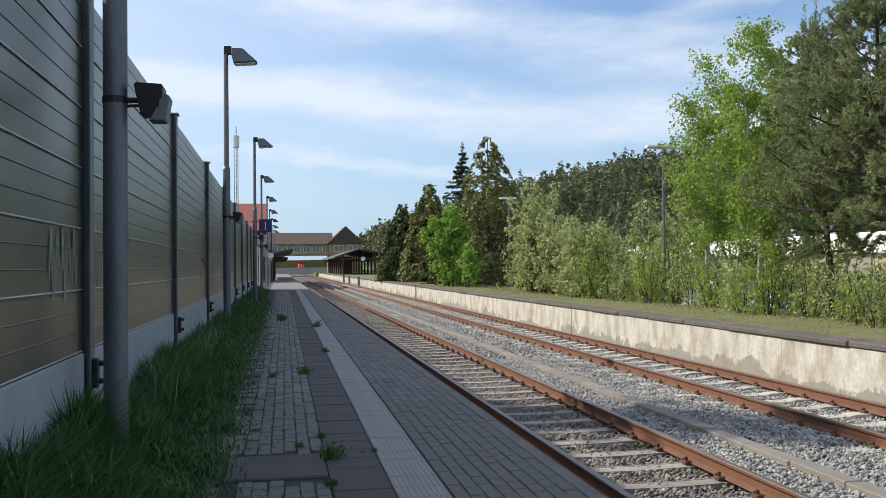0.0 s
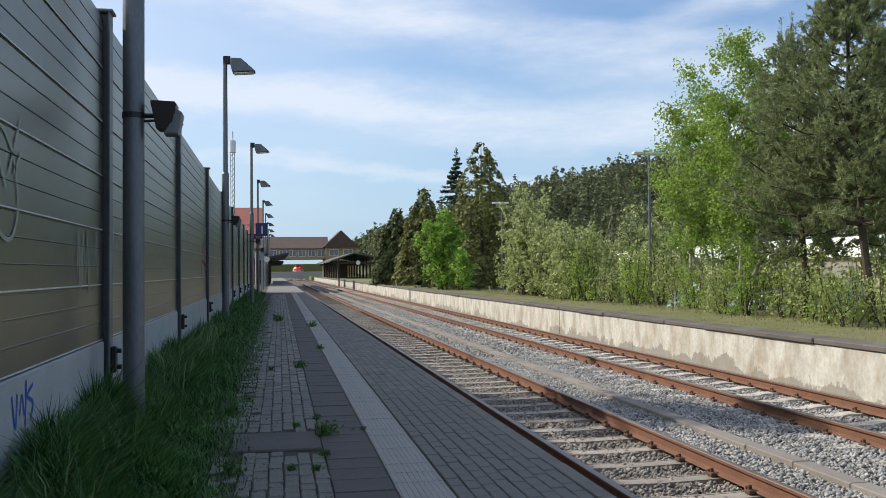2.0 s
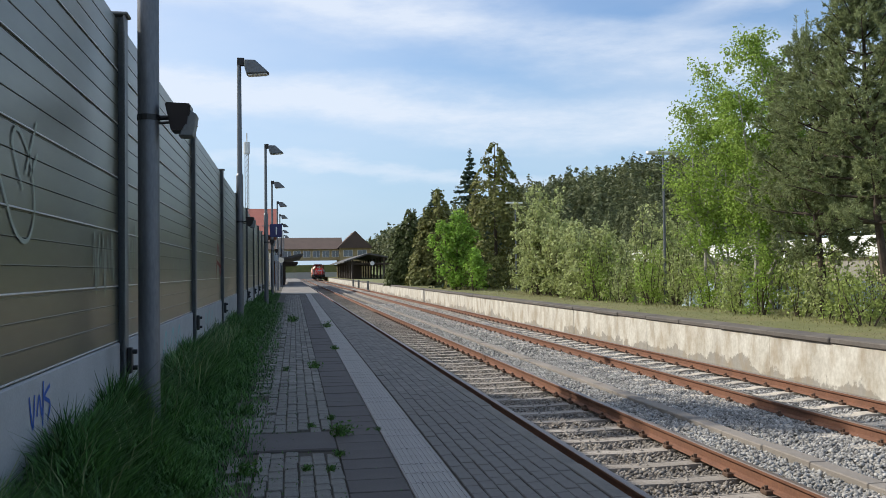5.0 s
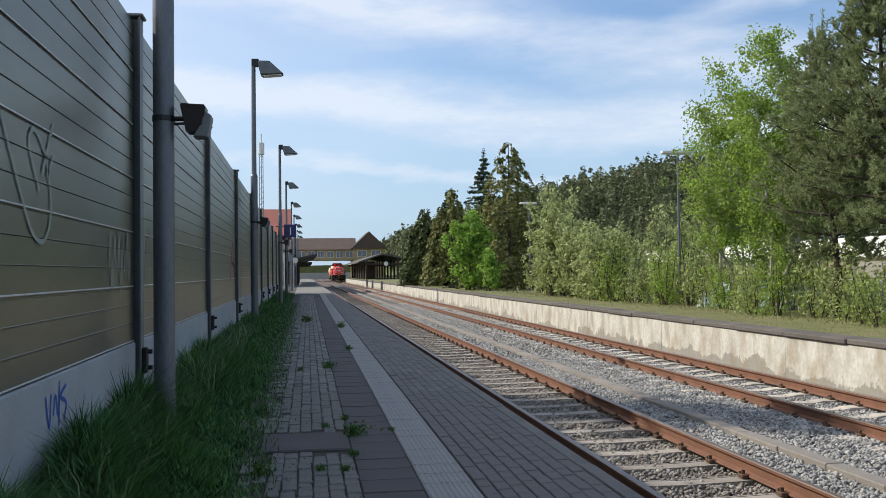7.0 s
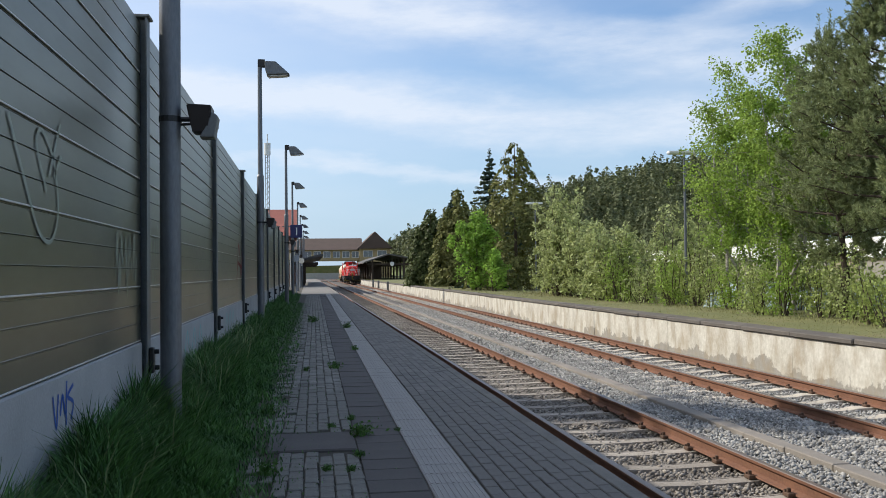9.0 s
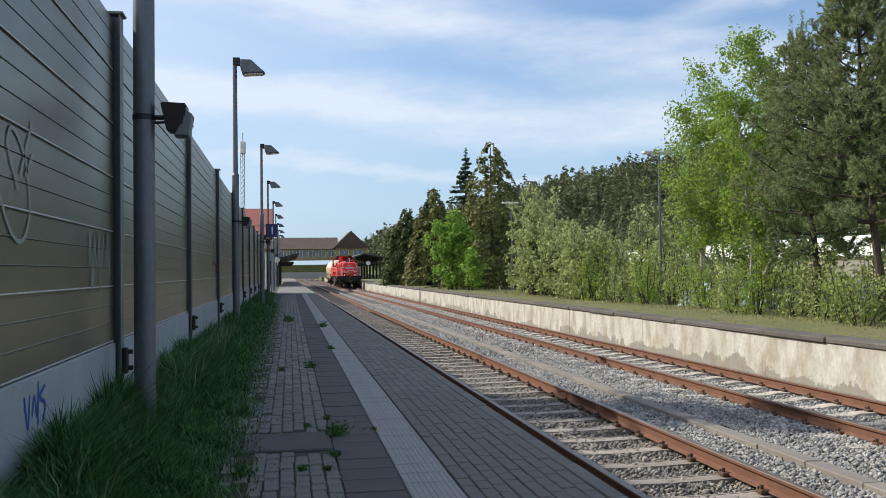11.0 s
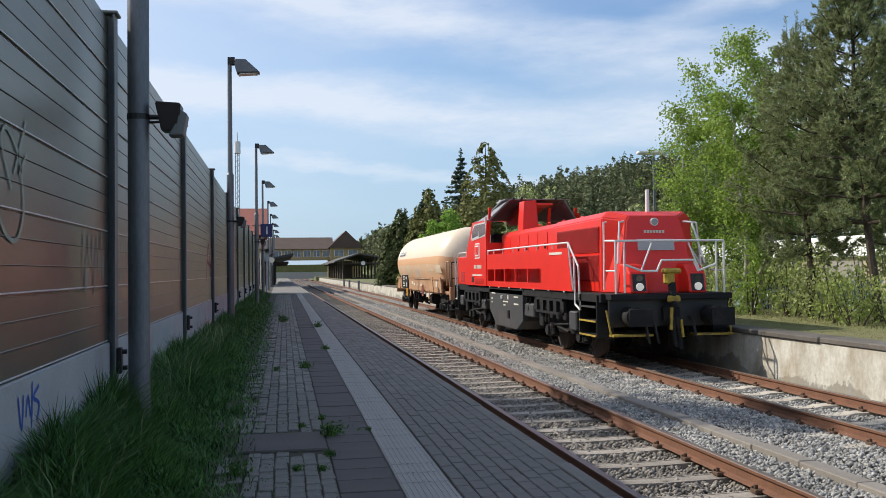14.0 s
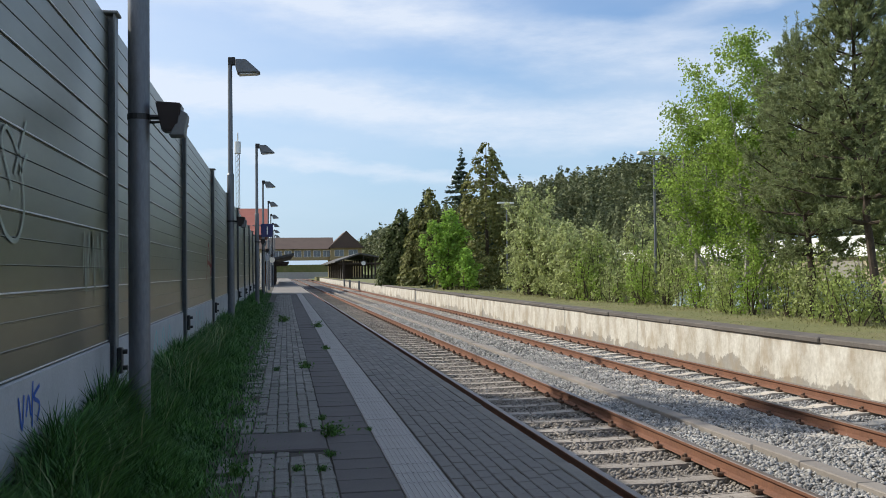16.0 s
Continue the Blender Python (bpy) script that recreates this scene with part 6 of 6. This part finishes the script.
# crumpled pale blue sheet under the shrubs
bm = bmesh.new()
bmesh.ops.create_grid(bm, x_segments=22, y_segments=14, size=0.5)
for v in bm.verts:
    p = Vector((v.co.x * 3.1, v.co.y * 1.7, 0))
    v.co = (p.x * 2.1, p.y * 1.2, 0.30 * max(0.0, 1 - abs(v.co.y) * 1.7) + 0.16 * noise.noise(p * 1.9) + 0.07 * noise.noise(p * 6.0))
bmesh.ops.solidify(bm, geom=bm.faces[:], thickness=0.012)
sheet = part("plastic_sheet", bm, mat("pale blue plastic", (0.50, 0.60, 0.66), 0.4, color2=(0.30, 0.40, 0.46), scale=3, fine=18))
sheet.matrix_basis = pose(15.2, 26.3, 0.36, 38, 0, -60)
tagged(sheet, "crumpled pale blue plastic sheet lying under the shrubs", "plastic sheet")

# ---- loudspeakers on the lamp posts ----


def loudspeaker(y):
    sp = empty("loudspeaker", pose(XP, y, 2.82))
    bm = bmesh.new()
    a = [bm.verts.new(p) for p in ((0.15, -0.13, 0.12), (0.37, -0.13, 0.11), (0.37, 0.13, 0.11), (0.15, 0.13, 0.12))]
    b = [bm.verts.new(p) for p in ((0.20, -0.09, -0.13), (0.34, -0.09, -0.13), (0.34, 0.09, -0.13), (0.20, 0.09, -0.13))]
    bm.faces.new(a)
    bm.faces.new(b[::-1])
    for i in range(4):
        bm.faces.new((a[i], b[i], b[(i + 1) % 4], a[(i + 1) % 4]))
    bmesh.ops.recalc_face_normals(bm, faces=bm.faces[:])
    bmesh.ops.bevel(bm, geom=bm.edges[:], offset=0.012, segments=2, affect="EDGES")
    part("body", bm, mat("dark brown plastic", (0.03, 0.022, 0.022), 0.45) if "dark brown plastic" not in bpy.data.materials else bpy.data.materials["dark brown plastic"], sp)
    bm = bmesh.new()
    prism(bm, [(0.36, 0.06), (0.42, 0.02), (0.385, -0.17), (0.26, -0.17), (0.30, -0.10)], "y", -0.10, 0.10, 0.01)
    part("horn", bm, POSTGREY, sp, "dull grey horn mouth")
    bm = bmesh.new()
    rod(bm, (0.05, 0, 0.0), (0.17, 0, 0.0), 0.022, n=8)
    rod(bm, (0.05, 0, -0.05), (0.19, 0, -0.04), 0.012, n=8)
    rod(bm, (0, 0, -0.03), (0, 0, 0.02), 0.098, n=16)
    part("bracket", bm, BLACK, sp)
    return tagged(sp, "dark loudspeaker clamped to a lamp post", "loudspeaker", "platform loudspeakers")


first_speaker = loudspeaker(POLE0)
for k in range(1, 5):
    copy_thing(first_speaker, pose(LAMP_X[k], POLE0 + k * POLESTEP, 2.82))

# platform number sign
SIGNBLUE = mat("dark blue enamel", (0.02, 0.022, 0.12), 0.4)
sign = empty("platform_sign", pose(XP, POLE0 + 2 * POLESTEP, 3.32))
bm = bmesh.new()
box(bm, 0.40, 0.92, -0.04, 0.04, -0.28, 0.30, 0.01)
sb_ = part("board", bm, SIGNBLUE, sign, "dark blue sign board")
bm = bmesh.new()
rod(bm, (0.04, 0, 0.22), (0.42, 0, 0.22), 0.02)
rod(bm, (0.04, 0, -0.2), (0.42, 0, -0.2), 0.02)
part("bracket", bm, GALV, sign)
txt = bpy.data.curves.new("number", "FONT")
txt.body, txt.size, txt.extrude, txt.align_x = "1", 0.5, 0.002, "CENTER"
txt.materials.append(WHITE)
num = new("number", txt)
num.parent, num.matrix_basis = sign, pose(0.68, -0.046, -0.17, 90)
tagged(sign, "dark blue platform number sign on a lamp post", "sign")
for i in range(4):
    bm = bmesh.new()
    rod(bm, (XP + 0.55, 74 + i * 9, 2.6), (XP + 0.55, 74.12 + i * 9, 2.6), 0.26, n=20) if i == 1 else box(bm, XP + 0.1, XP + 0.5, 66 + i * 13, 66.08 + i * 13, 2.3, 2.75)
    rod(bm, (XP + 0.3, 66 + i * 13 + 0.04 if i != 1 else 83.06, 0.0), (XP + 0.3, 66 + i * 13 + 0.04 if i != 1 else 83.06, 2.5), 0.035, n=8)
    tagged(part("notice_board", bm, PALEPATCH if i % 2 else BLUEGREY), "small pale notice on a post at the platform", "notice board")
for i in range(5):
    bm = bmesh.new()
    rod(bm, (-1.9 + 0.05 * i, 68 + 7 * i, 0), (-1.9 + 0.05 * i, 68 + 7 * i, 3.4), 0.06, n=8)
    tagged(part("fence_post", bm, PALEPATCH), "pale post beyond the end of the barrier", "post", "pale posts")
for x, y in ((9.0, 118.0), (9.0, 128.0), (9.0, 104.0)):
    bm = bmesh.new()
    box(bm, x - 0.12, x + 0.12, y, y + 0.2, RAIL - 0.3, 0.40, 0.03)
    tagged(part("marker_post", bm, POSTGREY), "grey marker post at the platform wall", "marker post", "marker posts")

# ---- sprayed marks on the barrier ----
BLUESPRAY = mat("blue spray paint", (0.02, 0.10, 0.42), 0.6)
PALESPRAY = mat("pale spray paint", (0.36, 0.40, 0.32), 0.6, vary=0.3, scale=9)


def spray(name, strokes, width, material, x, label):
    """Bands of paint laid on the barrier along the strokes, given as (y, z)."""
    mark = empty(name, pose(x, 0, 0))
    for st in strokes:
        bm = bmesh.new()
        pts = [Vector((0, y, z)) for y, z in st]
        fine = []
        for i in range(len(pts) - 1):
            p0, p1, p2, p3 = pts[max(i - 1, 0)], pts[i], pts[i + 1], pts[min(i + 2, len(pts) - 1)]
            for q in range(6):
                t = q / 6
                fine.append(0.5 * ((2 * p1) + (p2 - p0) * t + (2 * p0 - 5 * p1 + 4 * p2 - p3) * t * t + (3 * p1 - p0 - 3 * p2 + p3) * t ** 3))
        fine.append(pts[-1])
        left, right = [], []
        for i, p in enumerate(fine):
            d = (fine[min(i + 1, len(fine) - 1)] - fine[max(i - 1, 0)])
            nrm = Vector((0, -d.z, d.y)).normalized() * width / 2
            left.append(bm.verts.new(p + nrm))
            right.append(bm.verts.new(p - nrm))
        for i in range(len(fine) - 1):
            bm.faces.new((left[i], left[i + 1], right[i + 1], right[i]))
        bmesh.ops.recalc_face_normals(bm, faces=bm.faces[:])
        part("stroke", bm, material, mark)
    return tagged(mark, label, "graffiti", "sprayed marks")


XS = XB + 0.012
spray("graffiti", [[(5.74, 0.72), (5.82, 0.52), (5.86, 0.72)], [(5.91, 0.58), (5.96, 0.70), (6.02, 0.57)], [(6.22, 0.74), (6.08, 0.68), (6.22, 0.62), (6.16, 0.52)], [(6.06, 0.78), (6.04, 0.50)]], 0.028, BLUESPRAY, XB + 0.0235, "blue sprayed scribble on the concrete plinth")
spray("graffiti", [[(4.96, 2.30), (5.26, 1.95), (5.51, 1.70), (5.76, 1.66), (5.91, 1.85), (5.81, 2.15), (5.56, 2.30), (5.46, 2.20), (5.66, 1.95)], [(5.71, 2.05), (5.96, 2.40)], [(5.81, 2.05), (5.98, 2.20)]], 0.03, PALESPRAY, XS, "pale sprayed loop on the barrier panels")
rg = random.Random(9)
for y0, y1, z0, z1 in ((7.6, 8.5, 1.35, 1.85), (9.1, 11.2, 1.35, 2.0), (12.4, 14.9, 1.35, 1.9), (16.0, 18.4, 1.3, 1.9)):
    strokes = []
    n_ = 5
    for i in range(n_):
        c = y0 + (y1 - y0) * (i + 0.5) / n_
        w = (y1 - y0) / n_
        strokes.append([(c - w * 0.5, z0 + rg.uniform(0, 0.2)), (c - w * 0.2, z1 - rg.uniform(0, 0.15)), (c + w * 0.1, z0 + rg.uniform(-0.1, 0.2)), (c + w * 0.35, z1 - rg.uniform(0, 0.3)), (c + w * 0.2, (z0 + z1) / 2)])
    spray("graffiti", strokes, 0.026, PALESPRAY, XS, "faint pale sprayed scribble on the barrier panels")
spray("graffiti", [[(20.0, 1.3), (20.6, 2.1), (21.2, 1.4), (21.6, 2.0)], [(20.3, 1.7), (21.4, 1.6)]], 0.09, mat("dull red spray paint", (0.25, 0.05, 0.05), 0.6), XS, "dull red sprayed mark on the barrier")
for y0, y1 in ((10.0, 14.2), (17.0, 19.5)):
    spray("graffiti", [[(y0 + 0.2 + i * 0.7, 0.45), (y0 + 0.45 + i * 0.7, 0.72), (y0 + 0.6 + i * 0.7, 0.5)] for i in range(int((y1 - y0) / 0.75))], 0.05, mat("washed teal paint", (0.27, 0.50, 0.48), 0.8), XB + 0.0225, "washed-out teal scrawl on the concrete plinth")

# ---- paving of the near platform, piece by piece ----


def drift(y):
    """The paving's courses lean a little towards the edge with distance."""
    return 0.006 * (y - 7)


def piece_mesh(name, w, l, h, material, chamfer=0.006, skew=0.0, rnd=None):
    """A paving piece: top at z = 0, chamfered, open below."""
    r = rnd or random.Random(1)
    j = lambda: r.uniform(-skew, skew)
    top = [(-w / 2 + chamfer + j(), -l / 2 + chamfer + j(), j() * 0.3), (w / 2 - chamfer + j(), -l / 2 + chamfer + j(), j() * 0.3), (w / 2 - chamfer + j(), l / 2 - chamfer + j(), j() * 0.3), (-w / 2 + chamfer + j(), l / 2 - chamfer + j(), j() * 0.3)]
    mid = [(x + (chamfer if x > 0 else -chamfer), y + (chamfer if y > 0 else -chamfer), z - chamfer) for x, y, z in top]
    low = [(x, y, -h) for x, y, z in mid]
    bm = bmesh.new()
    a, b, c = ([bm.verts.new(p) for p in q] for q in (top, mid, low))
    bm.faces.new(a)
    for p, q in ((a, b), (b, c)):
        for i in range(4):
            bm.faces.new((p[i], q[i], q[(i + 1) % 4], p[(i + 1) % 4]))
    bmesh.ops.recalc_face_normals(bm, faces=bm.faces[:])
    return mesh_of(name, bm, material)


def joined(name, meshes, spots, material, parent):
    """The rest of the pieces as one mesh: spots are (mesh number, x, y, z)."""
    vs, fs, base = [], [], 0
    for m_, x, y, z in spots:
        src = meshes[m_]
        vs += [(v.co.x + x, v.co.y + y, v.co.z + z) for v in src.vertices]
        fs += [tuple(base + i for i in p.vertices) for p in src.polygons]
        base += len(src.vertices)
    data = bpy.data.meshes.new(name)
    data.from_pydata(vs, [], fs)
    data.materials.append(material)
    ob = new(name, data)
    ob.parent = parent
    return tagged(ob, kind="stuff")


def pave(name, meshes, spots, material, limit=300):
    spots = sorted(spots, key=lambda s: abs(s[2] - 7.0))
    for m_, x, y, z in spots[:limit]:
        ob = new(name, meshes[m_])
        ob.parent = platform
        ob.location = (x, y, z)
    if len(spots) > limit:
        joined(name + "_rest", meshes, spots[limit:], material, platform)


rp = random.Random(21)
paver = [piece_mesh("paver", 0.0985, 0.200, 0.06, PAVER, 0.005, 0.0015, rp) for i in range(4)]
spots = []
for c in range(8):
    y = -3.0 + (c % 2) * 0.1035
    while y < 62:
        spots.append((rp.randrange(4), 1.215 + c * 0.1055 + drift(y) * (1 - c / 8), y, rp.uniform(-0.004, 0.003)))
        y += 0.207
pave("paver", paver, spots, PAVER)
slab = [piece_mesh("dark_slab", 0.405, 0.345, 0.06, DARKSLAB, 0.005, 0.003, rp) for i in range(3)]
pave("dark_slab", slab, [(rp.randrange(3), 0.59 + drift(-3.0 + i * 0.352), -3.0 + i * 0.352, rp.uniform(-0.005, 0.003)) for i in range(186)], DARKSLAB)
guide = []
for q in range(2):
    gm = piece_mesh("guide_slab", 0.345, 0.297, 0.06, GUIDE, 0.004, 0.001, rp)
    bm = bmesh.new()
    bm.from_mesh(gm)
    for i in range(9):
        x = -0.15 + i * 0.0375
        box(bm, x - 0.008, x + 0.008, -0.143, 0.143, 0.0005, 0.004)
    bm.to_mesh(gm)
    bm.free()
    guide.append(gm)
pave("guide_slab", guide, [(i % 2, 0.975 + drift(-3.0 + i * 0.30), -3.0 + i * 0.30, rp.uniform(-0.003, 0.003)) for i in range(218)], GUIDE)
cob = [piece_mesh("cobble", 0.098 + 0.004 * (i % 3 - 1), l, 0.06, COBBLE, 0.007, 0.003, rp) for i, l in enumerate((0.13, 0.16, 0.20, 0.24, 0.18, 0.15))]
spots = []
for c in range(8):
    y = -3.0 + rp.uniform(0, 0.1)
    while y < 60:
        m_ = rp.randrange(6)
        l = (0.13, 0.16, 0.20, 0.24, 0.18, 0.15)[m_]
        x = -0.42 + c * 0.1075 + drift(y) + rp.uniform(-0.005, 0.005)
        y += l / 2 + rp.uniform(0.004, 0.011)
        sunk = -0.012 if c < 2 and rp.random() < 0.5 else 0
        if not (7.35 < y < 8.42 and c > 0) and not (c < 3 and rp.random() < 0.30 - 0.09 * c):
            spots.append((m_, x, y, rp.uniform(-0.006, 0.004) + sunk))
        y += l / 2
pave("cobble", cob, spots, COBBLE)
bm = bmesh.new()
box(bm, -0.36, 0.385, 7.50, 8.30, -0.06, 0.004, 0.012)
cover = tagged(part("cover_slab", bm, DARKSLAB), "dark cover slab set among old cobbles", "slab")
spots = [(0, (EDGE + 2.012) / 2, -3.0 + i * 1.0, rp.uniform(-0.004, 0.004)) for i in range(78)]
edge_slab = [piece_mesh("edge_slab", EDGE - 2.016, 0.992, 0.12, COPING, 0.006, 0.0, rp)]
pave("edge_slab", edge_slab, spots, COPING)
for y, n_ in ((62.0, 1),):
    bm = bmesh.new()
    box(bm, -1.2, EDGE - 0.002, 62.2, 240, -0.06, -0.004)
    tagged(part("far_paving", bm, PAVER), "pale sunlit paving further along the platform", "paving", kind="structure")

# ---- ballast ----


def stones(name, n_, x0, x1, y0, y1, size, seed, material, z=-0.775, keep=None):
    rng = np.random.default_rng(seed)
    c = np.stack([rng.uniform(x0, x1, n_), rng.uniform(y0, y1, n_), np.full(n_, z)], 1)
    c[:, 2] += rng.uniform(-0.01, 0.025, n_)
    k = len(c)
    octa = np.array([(1, 0, 0), (0, 1, 0), (-1, 0, 0), (0, -1, 0), (0, 0, 1), (0, 0, -1)], float)
    v = octa[None] * rng.uniform(0.6, 1.25, (k, 6, 3))
    a = rng.uniform(0, math.tau, k)
    ca, sa = np.cos(a), np.sin(a)
    tilt = rng.normal(size=(k, 6, 3)) * 0.18
    v = v + tilt
    v = np.stack([v[..., 0] * ca[:, None] - v[..., 1] * sa[:, None], v[..., 0] * sa[:, None] + v[..., 1] * ca[:, None], v[..., 2] * 0.8], 2)
    v = v * (size * rng.uniform(0.55, 1.2, k))[:, None, None] + c[:, None]
    f = np.array([(0, 1, 4), (1, 2, 4), (2, 3, 4), (3, 0, 4), (1, 0, 5), (2, 1, 5), (3, 2, 5), (0, 3, 5)])
    loops = (np.arange(k)[:, None, None] * 6 + f[None]).ravel().astype(np.int32)
    data = bpy.data.meshes.new(name)
    data.vertices.add(6 * k)
    data.vertices.foreach_set("co", v.ravel())
    data.loops.add(24 * k)
    data.loops.foreach_set("vertex_index", loops)
    data.polygons.add(8 * k)
    data.polygons.foreach_set("loop_start", np.arange(0, 24 * k, 3, dtype=np.int32))
    data.update(calc_edges=True)
    data.materials.append(material)
    return tagged(new(name, data), "angular grey ballast stones between and around the rails", "ballast", kind="stuff")


OLDSTONE = mat("old brown ballast", (0.33, 0.30, 0.26), 0.95, color2=(0.12, 0.105, 0.09), scale=3, fine=30, bump=0.6, island=0.4)
stones("ballast_stones", 34000, EDGE + 0.1, 4.7, 0, 22, 0.034, 1, OLDSTONE, z=-0.780)
stones("ballast_stones", 12000, EDGE + 0.1, 4.7, 22, 60, 0.04, 2, OLDSTONE, z=-0.778)
stones("ballast_stones", 48000, 4.6, 7.1, 1, 22, 0.034, 3, BALLAST, z=-0.745)
stones("ballast_stones", 15000, 4.6, 7.1, 22, 60, 0.05, 4, BALLAST, z=-0.745)
stones("ballast_stones", 32000, 7.1, 9.3, 1, 24, 0.034, 5, BALLAST, z=-0.785)
stones("ballast_stones", 12000, 7.1, 9.3, 24, 70, 0.05, 6, BALLAST, z=-0.785)


def motions():
    """The train runs towards the camera on the second track and past it."""
    way = [(0.0, 331.0), (1.5, 303.0), (2.5, 284.5), (3.5, 266.0), (4.2, 252.0), (5.2, 233.0), (6.3, 212.5), (7.0, 200.5), (8.0, 184.0), (9.0, 166.0),
           (10.0, 141.0), (10.8, 118.0), (11.5, 96.8), (12.0, 80.0), (12.5, 64.6), (13.0, 49.5), (13.5, 34.2), (14.0, 18.25), (14.1, 15.05), (14.2, 11.9), (14.4, 5.9), (14.6, 0.0),
           (14.8, -5.8), (15.0, -11.3), (15.2, -16.9), (15.5, -25.2), (16.0, -39.0)]
    for thing in (loco, tank_wagon):
        walk(thing, [(t, pose(C2, y, RAIL)) for t, y in way])


motions()
